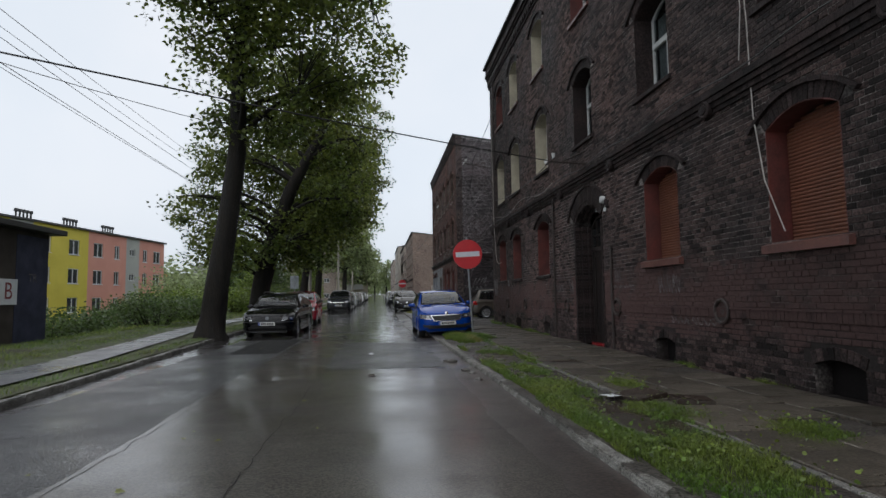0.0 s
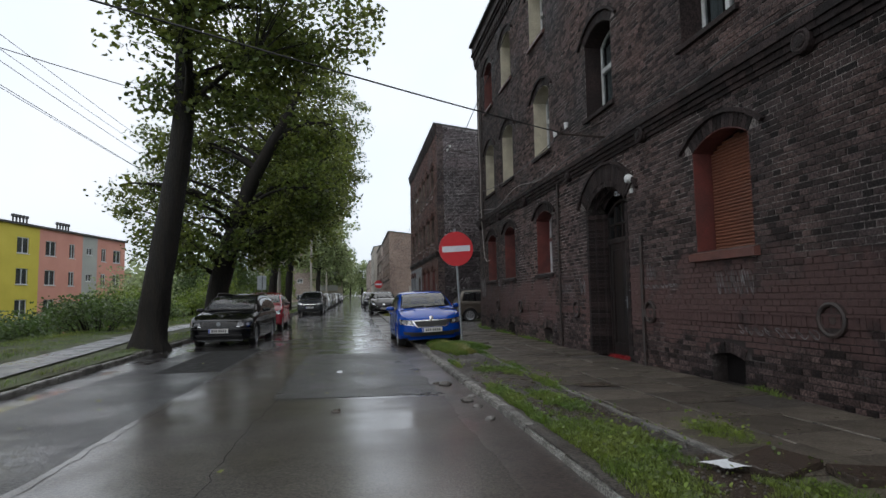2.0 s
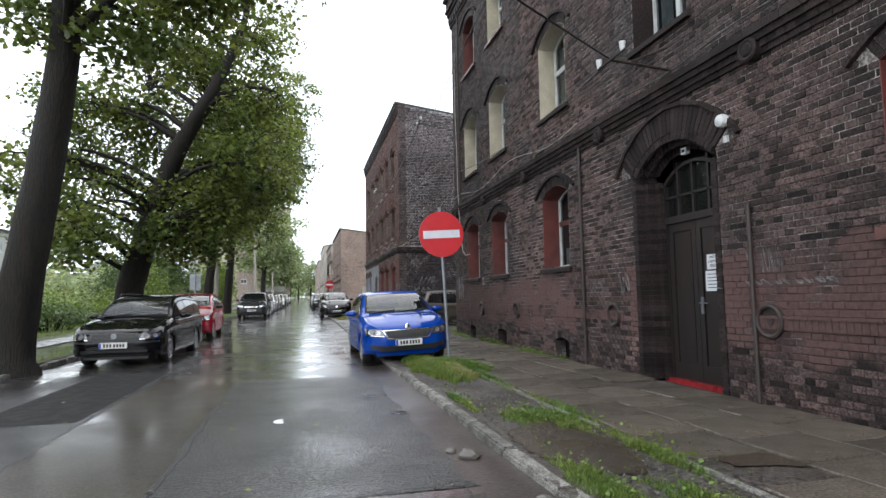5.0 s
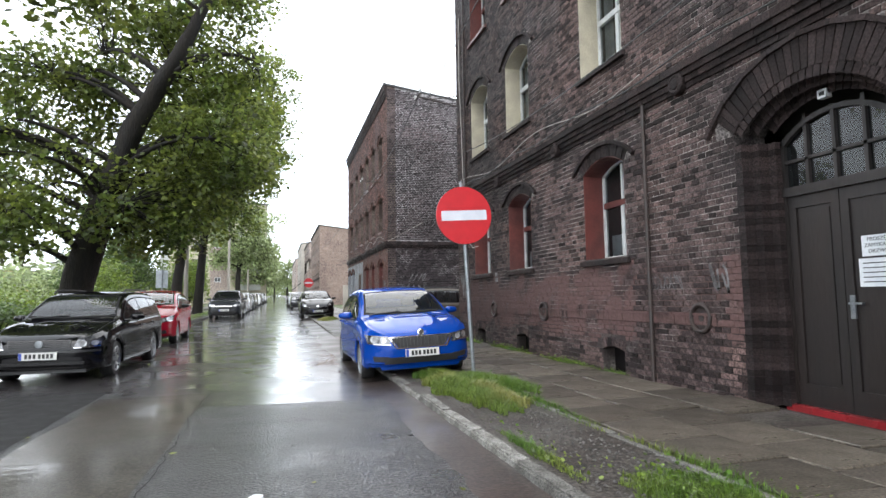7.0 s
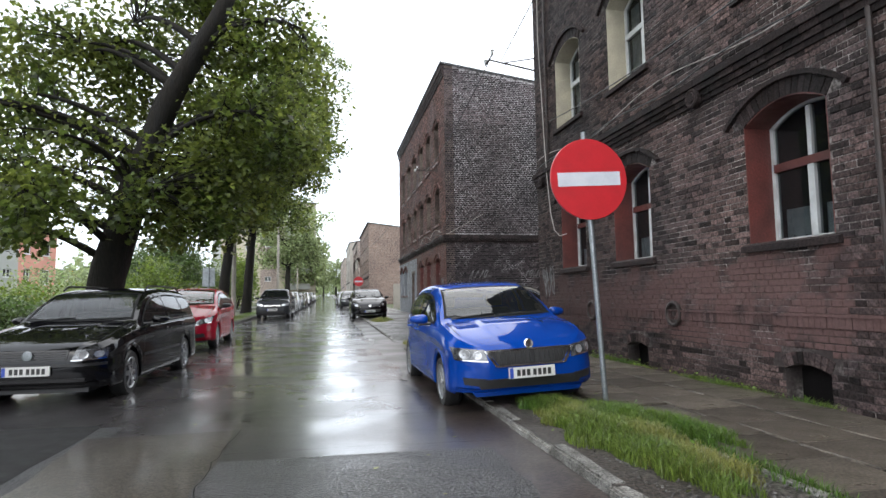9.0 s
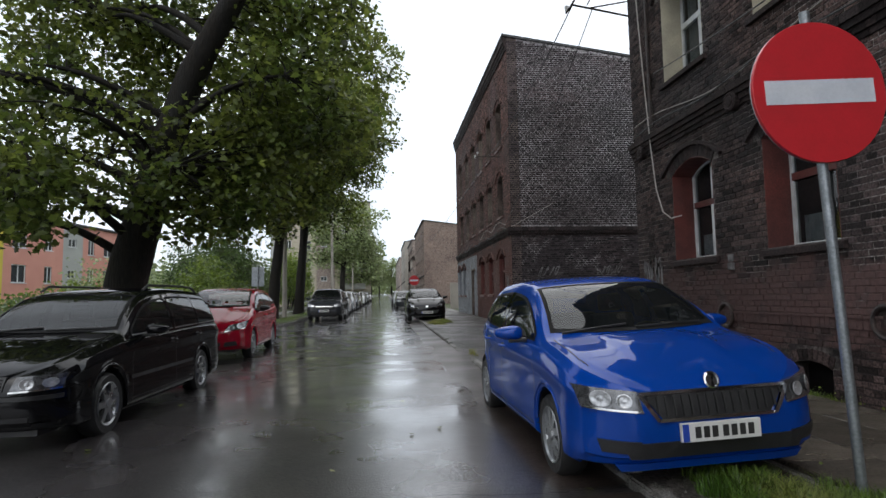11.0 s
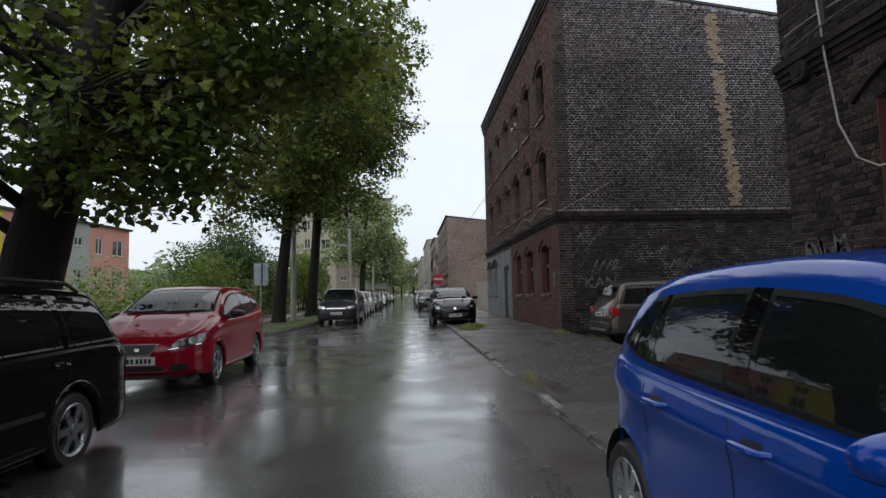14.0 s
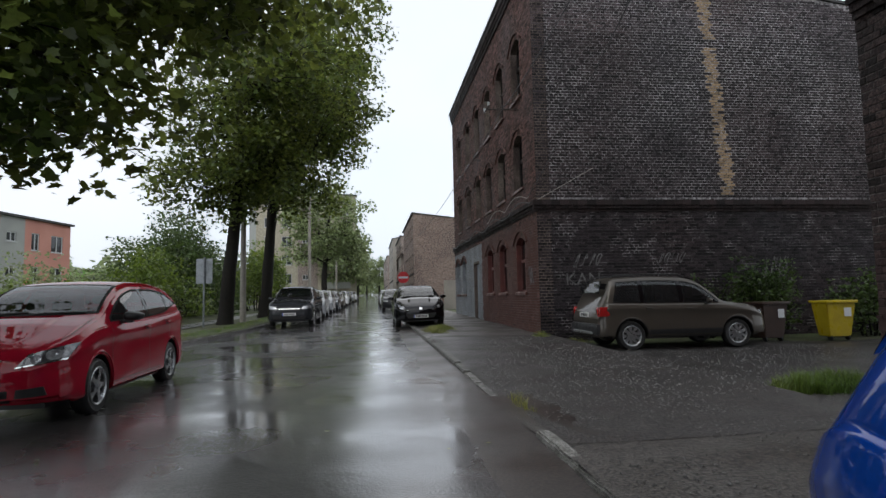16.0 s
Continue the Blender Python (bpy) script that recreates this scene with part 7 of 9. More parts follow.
peu.patch("badge", [(-0.05, 0.63), (0.05, 0.63), (0.05, 0.71), (-0.05, 0.71)], M["chrome"], pcar, 0.015, 2, 2, "chrome badge")
peu.number_plate(0.40, pcar)

# the far row on the other side
far_spec = dict(L=4.4, W=1.78, H=1.5, fo=0.9, wb=2.6, r=0.31, top=[(0, 0.72), (0.06, 0.8), (0.4, 0.92), (0.9, 1.0), (1.1, 1.03), (1.55, 1.28), (1.95, 1.44), (2.4, 1.5), (3.2, 1.48), (3.8, 1.4), (4.15, 1.1), (4.32, 0.98), (4.4, 0.8)],
                shoulder=[(0, 0.68), (0.4, 0.85), (0.9, 0.93), (1.2, 0.96), (3.5, 1.0), (4.1, 1.0), (4.4, 0.7)], cowl=1.08, roof_front=2.0, roof_rear=3.85, rear_glass=4.2, pillars=[(2.25, 2.35), (3.2, 3.3), (3.8, 4.3)], nose=0.6)
suv = Car(**dict(far_spec, H=1.62, top=[(a, b * 1.08) for a, b in far_spec["top"]], shoulder=[(a, b * 1.08) for a, b in far_spec["shoulder"]]))
scar = suv.build("car", "dark grey compact off-roader parked along the far kerb", M["car_dark"], pose(-1.9, 44.2, gz(45.5), 0, 0, -1), "parked cars")
for sx in (-1, 1):
    suv.patch("headlight", [(sx * 0.48, 0.70), (sx * 0.82, 0.72), (sx * 0.83, 0.85), (sx * 0.50, 0.79)], M["lamp"], scar, 0.006, 8, 3, "clear headlight")
suv.patch("grille", [(-0.42, 0.62), (0.42, 0.62), (0.44, 0.76), (-0.44, 0.76)], M["plastic"], scar, 0.01, 10, 3, "black grille")
suv.patch("chrome_bar", [(-0.42, 0.70), (0.42, 0.70), (0.42, 0.73), (-0.42, 0.73)], M["chrome"], scar, 0.02, 10, 1, "chrome grille bar")
suv.patch("lower_grille", [(-0.6, 0.3), (0.6, 0.3), (0.64, 0.44), (-0.64, 0.44)], M["plastic"], scar, 0.01, 10, 2, "black lower bumper")
suv.number_plate(0.5, scar)
for y, x, c, lab in ((51.2, -2.0, "car_silver", "silver car parked along the far kerb"), (57.0, -2.0, "car_silver", "pale silver car in the far row"), (63.0, -1.95, "car_dark", "dark car in the far row"),
                     (69.5, -1.9, "car_brown", "beige-grey car in the far row"), (77, -1.9, "car_white", "white car in the far row"), (85, -1.9, "car_dark", "dark car far along the street"),
                     (94, -1.8, "car_silver", "silver car far along the street"), (108, -1.8, "car_white", "white car far along the street")):
    fc = Car(**far_spec)
    ob = fc.build("car", lab, M[c], pose(x, y, gz(y + 2), 0, 0, 0), "parked cars", detail=False)
    for sx in (-1, 1):
        fc.patch("headlight", [(sx * 0.5, 0.62), (sx * 0.82, 0.64), (sx * 0.82, 0.76), (sx * 0.52, 0.72)], M["lamp"], ob, 0.006, 6, 2, "clear headlight")
for y, x, c, lab in ((60, 2.9, "car_dark", "dark blue-grey car by the right-hand kerb"), (70, 2.9, "car_silver", "silver car by the kerb"), (82, 2.9, "car_dark", "dark car by the kerb"), (56, 9.5, "car_white", "white car in a side yard")):
    fc = Car(**far_spec)
    ob = fc.build("car", lab.replace("right-hand ", ""), M[c], pose(x, y, gz(y + 2) + (0.08 if x > 5 else 0.0), 0, 0, 0), "parked cars", detail=False)
    for sx in (-1, 1):
        fc.patch("headlight", [(sx * 0.5, 0.62), (sx * 0.82, 0.64), (sx * 0.82, 0.76), (sx * 0.52, 0.72)], M["lamp"], ob, 0.006, 6, 2, "clear headlight")

# ---------------------------------------------------------------- trees
LEAF = [(0.0, 0.0), (0.16, 0.10), (0.42, 0.05), (0.36, 0.30), (0.55, 0.52), (0.28, 0.55), (0.22, 0.80), (0.0, 1.05)]


def leaves_mesh(centres, normals, sizes, nrng, simple=False):
    """Lobed leaves folded along the midrib (or plain lozenges far off), as arrays of vertices and faces."""
    n = len(centres)
    half = LEAF if not simple else [(0.0, 0.0), (0.42, 0.35), (0.35, 0.75), (0.0, 1.0)]
    k = len(half)
    up = nrng.normal(size=(n, 3))
    nn = normals / np.linalg.norm(normals, axis=1, keepdims=True)
    t = np.cross(nn, up)
    t /= np.linalg.norm(t, axis=1, keepdims=True) + 1e-9
    b = np.cross(nn, t)
    hx, hy = np.array([p[0] for p in half]), np.array([p[1] for p in half]) - 0.5
    fold = nrng.uniform(0.05, 0.35, (n, 1))
    V = np.zeros((n, 2 * k - 2, 3))
    for idx in range(k):
        V[:, idx] = centres + sizes[:, None] * (hx[idx] * t + hy[idx] * b + hx[idx] * fold * nn)
    for q, idx in enumerate(range(1, k - 1)):
        V[:, k + q] = centres + sizes[:, None] * (-hx[idx] * t + hy[idx] * b + hx[idx] * fold * nn)
    w = 2 * k - 2
    right = list(range(k))
    left = [0] + [k - 1] + [k + q for q in reversed(range(k - 2))]
    return V.reshape(-1, 3), w, right, left


def leaf_object(name, centres, normals, sizes, nrng, material, parent, label, simple=False):
    V, w, right, left = leaves_mesh(np.asarray(centres), np.asarray(normals), np.asarray(sizes), nrng, simple)
    n, k = len(centres), len(right)
    loops = (np.arange(n)[:, None, None] * w + np.array([right, left])[None]).reshape(-1)
    me = bpy.data.meshes.new(name)
    me.vertices.add(len(V))
    me.vertices.foreach_set("co", V.reshape(-1))
    me.loops.add(len(loops))
    me.loops.foreach_set("vertex_index", loops)
    me.polygons.add(2 * n)
    me.polygons.foreach_set("loop_start", np.arange(2 * n) * k)
    me.polygons.foreach_set("loop_total", np.full(2 * n, k))
    me.update(calc_edges=True)
    me.validate()
    me.materials.append(material)
    ob = new(name, me)
    ob.parent = parent
    if label:
        ob["label"] = label
    return ob


def tree(label, trunk, radii, blobs, clusters, per, leaf, seed, material="leaf", simple=False, spread=0.75, limbs=9, group="street trees", droop=0.25):
    """trunk: points; blobs: (x, y, z, rx, ry, rz) that the crown fills; every leaf cluster hangs on a twig from a limb."""
    nrng = np.random.default_rng(seed)
    t = empty("tree", label, "tree", group)
    pts = [Vector(p) for p in trunk]
    dense, rad = [], []
    for i in range(len(pts) - 1):
        for s in np.linspace(0, 1, 6, endpoint=False):
            dense.append(pts[i].lerp(pts[i + 1], s))
            rad.append(radii[i] + (radii[i + 1] - radii[i]) * s)
    dense.append(pts[-1])
    rad.append(radii[-1])
    smooth = [dense[0]] + [(dense[i - 1] + dense[i] * 2 + dense[i + 1]) / 4 for i in range(1, len(dense) - 1)] + [dense[-1]]
    path = []
    for i, (p, r) in enumerate(zip(smooth, rad)):
        path.append((p, r * (1 + 0.08 * noise.noise(p * 2.0))))
    foot = smooth[0]
    path = [(foot - Vector((0, 0, 0.3)), path[0][1] * 1.55), (foot + Vector((0, 0, 0.02)), path[0][1] * 1.32), (foot + Vector((0, 0, 0.22)), path[0][1] * 1.08)] + [q for q in path if q[0].z > foot.z + 0.35]
    V, F = tube_mesh([path], 14)
    for i, v in enumerate(V):
        d = noise.noise(Vector((v.x * 5, v.y * 5, v.z * 1.2))) * 0.035
        c = min(smooth, key=lambda q: (q - v).length)
        V[i] = v + (v - c).normalized() * d
    solid("trunk", V, F, M["bark"], t, "dark wet furrowed bark", True, 60)
    vol = np.array([b[3] * b[4] * b[5] for b in blobs])
    pick = nrng.choice(len(blobs), clusters, p=vol / vol.sum())
    C = []
    for k in pick:
        d = nrng.normal(size=3)
        d /= np.linalg.norm(d)
        r = nrng.uniform(0.15, 1.0) ** 0.45
        b = blobs[k]
        C.append((b[0] + d[0] * r * b[3], b[1] + d[1] * r * b[4], b[2] + d[2] * r * b[5]))
    # limbs: from the upper trunk to far cluster points, then twigs from the nearest limb point
    crownbase = min(b[2] - b[5] for b in blobs)
    upper = [(p, r) for p, r in path if p.z > max(crownbase - 0.3, foot.z + 2.0)] or path[-4:]
    limb_paths, nodes = [], [(p, r) for p, r in upper]
    order = nrng.permutation(len(C))[:limbs]
    for j in order:
        e = Vector(C[j])
        s, r = min(upper, key=lambda q: (q[0] - e).length + 1.6 * max(0, q[0].z - e.z + 0.8))
        mid = s.lerp(e, 0.5) + Vector((nrng.normal() * 0.25, nrng.normal() * 0.25, 0.35 + 0.1 * (e - s).length))
        lp = []
        r0 = min(r * 0.4, 0.085)
        for q in np.linspace(0, 1, 9):
            p = s.lerp(mid, q).lerp(mid.lerp(e, q), q)
            lp.append((p, r0 * (1 - q) ** 0.8 + 0.018))
        limb_paths.append(lp)
        nodes += [(p, r) for p, r in lp[2:]]
    for lp in limb_paths:
        V, F = tube_mesh([lp], 7)
        solid("limb", V, F, M["bark"], t, "", True, 60)
    npos = np.array([tuple(p) for p, r in nodes])
    twigs = []
    P, N, S = [], [], []
    for c in C:
        d = np.linalg.norm(npos - np.array(c), axis=1) + 0.6 * np.maximum(0, npos[:, 2] - c[2] + 0.1)
        s = Vector(npos[int(d.argmin())])
        e = Vector(c)
        mid = s.lerp(e, 0.5) + Vector((nrng.normal() * 0.12, nrng.normal() * 0.12, 0.12 * (e - s).length))
        twigs.append([(s.lerp(mid, q).lerp(mid.lerp(e, q), q), 0.022 * (1 - q) + 0.006) for q in (0, 0.35, 0.7, 1.0)])
        m = int(per * nrng.uniform(0.55, 1.45))
        off = nrng.normal(size=(m, 3))
        off *= (nrng.uniform(0.05, 1, (m, 1)) ** 0.45) / np.linalg.norm(off, axis=1, keepdims=True)
        off = off * np.array([spread, spread, spread * 0.6]) * nrng.uniform(0.8, 1.35)
        off[:, 2] -= droop * np.linalg.norm(off[:, :2], axis=1) ** 1.2
        P.append(np.array(c) + off)
        nr = np.array([0, 0, 1.0]) + nrng.normal(size=(m, 3)) * 0.75 + off * 0.3
        N.append(nr)
        S.append(nrng.uniform(0.7, 1.25, m) * leaf)
    V, F = tube_mesh(twigs, 4)
    tagged(solid("twig", V, F, M["bark"], t, "thin dark twigs"), kind="stuff")
    leaf_object("crown", np.concatenate(P), np.concatenate(N), np.concatenate(S), nrng, M[material], t, "ragged crown of lobed green leaves", simple)
    return t


tree("tall street maple with dark leaning trunk and ragged green crown", [(-4.15, 19.8, 0.08), (-4.0, 19.8, 1.6), (-3.65, 19.8, 4.0), (-3.4, 19.8, 6.4), (-3.5, 19.9, 9.0), (-3.0, 19.9, 13.0)], [0.40, 0.36, 0.31, 0.27, 0.2, 0.06],
     [(-2.5, 19.8, 8.8, 2.4, 2.8, 2.8), (-0.9, 20.2, 9.6, 2.4, 2.6, 2.2), (-3.7, 19.9, 9.8, 1.4, 2.2, 1.8), (-2.8, 18.8, 12.0, 4.6, 4.0, 2.2), (-5.3, 20.3, 4.6, 0.8, 1.0, 0.7), (-4.9, 15.8, 11.2, 3.6, 2.4, 1.8)], 390, 66, 0.14, 11, limbs=18, spread=0.8)
tree("leaning street maple with a broad crown hanging over the cars", [(-4.3, 27.4, 0.12), (-4.15, 27.4, 1.8), (-3.6, 27.35, 3.9), (-2.9, 27.3, 6.1), (-1.75, 27.2, 8.3), (-0.9, 27.1, 10.2), (-0.5, 27.0, 12.2)], [0.44, 0.40, 0.34, 0.28, 0.2, 0.12, 0.05],
     [(-2.6, 29.6, 8.6, 3.2, 1.8, 2.4), (-5.6, 28.6, 6.6, 2.4, 2.0, 2.2), (-0.6, 28.4, 6.9, 2.0, 2.4, 2.2), (-2.4, 28.8, 11.2, 3.2, 2.4, 2.0), (-5.4, 26.4, 4.9, 1.2, 1.0, 1.1), (-1.6, 27.0, 3.9, 1.4, 1.3, 1.2), (-1.6, 27.0, 3.9, 1.4, 1.3, 1.2), (-0.6, 27.0, 5.3, 1.3, 1.5, 1.4), (-0.6, 27.0, 5.3, 1.3, 1.5, 1.4), (-3.6, 28.8, 4.6, 2.0, 1.0, 1.4), (-5.9, 27.2, 3.6, 1.2, 1.4, 1.0), (-5.7, 26.6, 3.4, 1.0, 1.0, 0.9), (-6.8, 27.2, 5.2, 1.5, 1.8, 0.9), (-2.2, 26.8, 4.6, 1.6, 1.2, 1.0), (-2.2, 26.8, 4.6, 1.6, 1.2, 1.0), (-2.3, 26.4, 3.35, 1.6, 1.0, 0.8), (-2.3, 26.4, 3.35, 1.6, 1.0, 0.8), (-4.6, 25.0, 3.0, 1.0, 1.0, 0.9), (-4.6, 25.0, 3.0, 1.0, 1.0, 0.9), (-5.2, 25.4, 3.6, 1.1, 1.0, 0.9), (-3.4, 28.6, 4.0, 1.2, 1.0, 0.8), (-4.6, 28.8, 7.4, 1.5, 1.1, 1.2), (-3.0, 28.6, 5.6, 1.2, 0.8, 1.0)], 650, 56, 0.132, 12, limbs=30, spread=0.74)
tree("slim street tree with a high leafy crown", [(-4.7, 45.8, 0.25), (-4.55, 45.8, 2.5), (-4.25, 45.7, 5), (-4.15, 45.6, 9.0), (-4.15, 45.6, 13)], [0.30, 0.27, 0.23, 0.16, 0.05],
     [(-3.9, 44.8, 9.5, 3.0, 3.4, 4.0), (-4.6, 44.8, 6.2, 2.6, 2.6, 1.6), (-2.6, 45.2, 8.0, 2.0, 2.4, 2.4), (-1.3, 45.5, 10.6, 2.2, 2.6, 3.4)], 300, 80, 0.16, 13, limbs=9, spread=0.9)
tree("slim street tree with a high leafy crown", [(-4.35, 52.8, 0.35), (-4.2, 52.8, 3), (-4.0, 52.8, 6), (-3.9, 52.7, 10), (-3.9, 52.7, 15)], [0.32, 0.28, 0.24, 0.17, 0.05],
     [(-3.2, 52.8, 11.5, 3.6, 3.8, 4.6), (-2.4, 52.8, 8.2, 2.6, 3.0, 2.2), (-4.6, 52.6, 8.5, 2.6, 3.0, 2.2), (-0.7, 52.6, 12.6, 2.6, 3.0, 4.6), (-0.9, 52.6, 16.5, 3.2, 3.0, 3.0)], 380, 80, 0.18, 14, limbs=9, spread=0.95)
tree("old street maple with a rounded crown, paled in colour for haze", [(-3.9, 86, 0.7), (-3.9, 86, 4), (-3.5, 86, 8), (-3.2, 86, 13)], [0.34, 0.3, 0.2, 0.06],
     [(-3.4, 86, 10.5, 4.6, 4.6, 4.6), (-2.2, 86, 7.6, 3.0, 3.4, 2.4), (-5.6, 86, 8.0, 3.4, 3.4, 2.8)], 130, 70, 0.3, 15, "leaf_hazed", True, 1.3, 8)
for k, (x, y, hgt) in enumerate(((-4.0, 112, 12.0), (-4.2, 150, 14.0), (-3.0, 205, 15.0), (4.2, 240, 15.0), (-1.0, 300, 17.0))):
    tree("distant street tree, rain haze put into its pale leaf colour", [(x, y, gz(y)), (x, y, gz(y) + 4), (x + 0.3, y, gz(y) + hgt * 0.8)], [0.34, 0.3, 0.08],
         [(x + 0.4, y, gz(y) + hgt * 0.62, 4.6, 4.6, hgt * 0.36), (x + 0.9, y, gz(y) + hgt * 0.4, 3.6, 3.6, 2.4)], 90, 45, 0.5, 30 + k, "leaf_hazed", True, 1.6, 6)
# dark tree behind the yard
tree("dark leafy tree behind the yard wall", [(19.0, 39, 0.0), (19.0, 39, 4), (18.8, 39, 9)], [0.3, 0.25, 0.06], [(18.9, 39, 7.5, 2.0, 3.0, 4.5), (18.5, 38.5, 3.6, 1.5, 2.0, 2.0)], 80, 80, 0.2, 41, "leaf", True, 0.8, 7, group="")


def shrub(label, x, y, z, w, d, h, n, size, seed, material="leaf_bush", name="bush"):
    """Stems from the ground and a ragged leafy outline of many clumps."""
    nrng = np.random.default_rng(seed)
    b = empty(name, label, "bush", "shrubs on the slope")
    n, size = int(n * 2.3), size * 0.66
    stems, P, N, S = [], [], [], []
    for k in range(26):
        a, r = nrng.uniform(0, 2 * math.pi), nrng.uniform(0.1, 1) ** 0.6
        e = Vector((x + math.cos(a) * r * w, y + math.sin(a) * r * d, z + h * nrng.uniform(0.45, 1.0) * (1.05 - 0.55 * r * r)))
        s = Vector((x + math.cos(a) * r * w * 0.35, y + math.sin(a) * r * d * 0.35, z - 0.2))
        stems.append([(s.lerp(e, q) + Vector((0, 0, 0.1 * math.sin(q * 3))), 0.03 * (1 - q) + 0.006) for q in (0, 0.5, 1)])
        m = n // 26
        off = np.clip(nrng.normal(size=(m, 3)), -1.3, 1.3) * np.array([0.3 * w, 0.3 * d, 0.16 * h])
        c = np.array(e) + off
        c[:, 2] = np.maximum(c[:, 2], z + 0.05)
        P.append(c)
        N.append(np.array([0, 0, 1.0]) + nrng.normal(size=(m, 3)) * 0.8)
        S.append(nrng.uniform(0.6, 1.3, m) * size)
    V, F = tube_mesh(stems, 4)
    solid("stem", V, F, M["bark"], b)
    leaf_object("foliage", np.concatenate(P), np.concatenate(N), np.concatenate(S), nrng, M[material], b, "dense small leaves", True)


def vz(x, y):
    return ground_z(x, y)


for k, (x, y, w, d, h, mt, n, sz) in enumerate((
        (-15.5, 32, 2.6, 3.0, 2.5, "leaf_bush", 2600, 0.2), (-13.2, 36, 2.4, 3.0, 1.9, "leaf_bush", 2200, 0.2), (-18.5, 39, 3.0, 4.0, 2.4, "leaf_bush", 2400, 0.22), (-11.8, 41, 2.2, 3.0, 2.4, "leaf_lime", 2200, 0.2),
        (-9.6, 44, 1.6, 2.6, 1.7, "leaf_lime", 1600, 0.18), (-8.6, 50, 1.6, 3.0, 3.2, "leaf_lime", 3600, 0.19), (-9.8, 57, 2.6, 3.2, 5.2, "leaf_bush", 7000, 0.22), (-12.5, 61, 3.0, 3.4, 6.0, "leaf_bush", 8000, 0.24),
        (-7.4, 66, 2.0, 3.0, 4.6, "leaf_lime", 4800, 0.24), (-19, 60, 3.5, 4, 6.0, "leaf_hazed", 2600, 0.3), (-9.2, 29.0, 1.5, 2.2, 1.5, "leaf_bush", 1500, 0.16), (-9.0, 34.5, 1.2, 2.2, 1.3, "leaf_bush", 1500, 0.16))):
    shrub("leafy %s shrub on the slope beside the footpath" % ("yellow-green" if mt == "leaf_lime" else "green"), x, y, vz(x, y) - 0.1, w, d, h, n, sz, 50 + k, mt)
shrub("dark green bush against the black brick wall", 12.0, 35.7, 0.0, 0.9, 0.5, 2.0, 1600, 0.12, 71, "leaf_bush")
shrub("low weeds at the brick wall", 10.5, 36.1, 0.0, 0.5, 0.25, 1.9, 500, 0.1, 72, "leaf_bush")
shrub("bush at the yard's edge", 15.0, 35.4, 0.0, 1.2, 0.7, 1.6, 1500, 0.14, 73, "leaf_bush")
shrub("low weeds beside the yard", 9.0, 28.3, 0.0, 0.5, 0.4, 0.8, 500, 0.1, 74, "leaf_bush")
shrub("green bush behind the far kerb", 4.2, 62, gz(62), 0.9, 2.0, 1.3, 900, 0.15, 75, "leaf_lime")

# far woods beyond the valley, uncountable
nrng = np.random.default_rng(77)
P, N, S = [], [], []
for k in range(170):
    x = nrng.uniform(-75, -9)
    y = nrng.uniform(92, 150) if x > -45 else nrng.uniform(80, 150)
    if -18.5 < x < -9 and y < 124:
        y += 40
    h = nrng.uniform(6, 13)
    m = 150
    u = nrng.normal(size=(m, 3))
    u /= np.linalg.norm(u, axis=1, keepdims=True)
    c = np.array([x, y, -3.0 + h * 0.55]) + u * np.array([3.0, 3.0, h * 0.5]) * nrng.uniform(0.5, 1.0, (m, 1))
    P.append(c)
    N.append(u + nrng.normal(size=(m, 3)) * 0.5 + np.array([0, 0, 0.6]))
    S.append(nrng.uniform(0.8, 1.5, m) * 0.75)
for k in range(46):
    x, y = nrng.uniform(-14, 26), nrng.uniform(330, 400)
    h = nrng.uniform(9, 15)
    m = 120
    u = nrng.normal(size=(m, 3))
    u /= np.linalg.norm(u, axis=1, keepdims=True)
    c = np.array([x, y, gz(y) + h * 0.45]) + u * np.array([3.4, 3.4, h * 0.5]) * nrng.uniform(0.5, 1.0, (m, 1))
    P.append(c)
    N.append(u + nrng.normal(size=(m, 3)) * 0.5 + np.array([0, 0, 0.6]))
    S.append(nrng.uniform(0.8, 1.5, m) * 1.1)
woods = leaf_object("far_woods", np.concatenate(P), np.concatenate(N), np.concatenate(S), nrng, M["leaf_hazed"], None, "", True)
tagged(woods, "distant mixed woods beyond the lower ground", "woods", kind="stuff")

# ---------------------------------------------------------------- grass


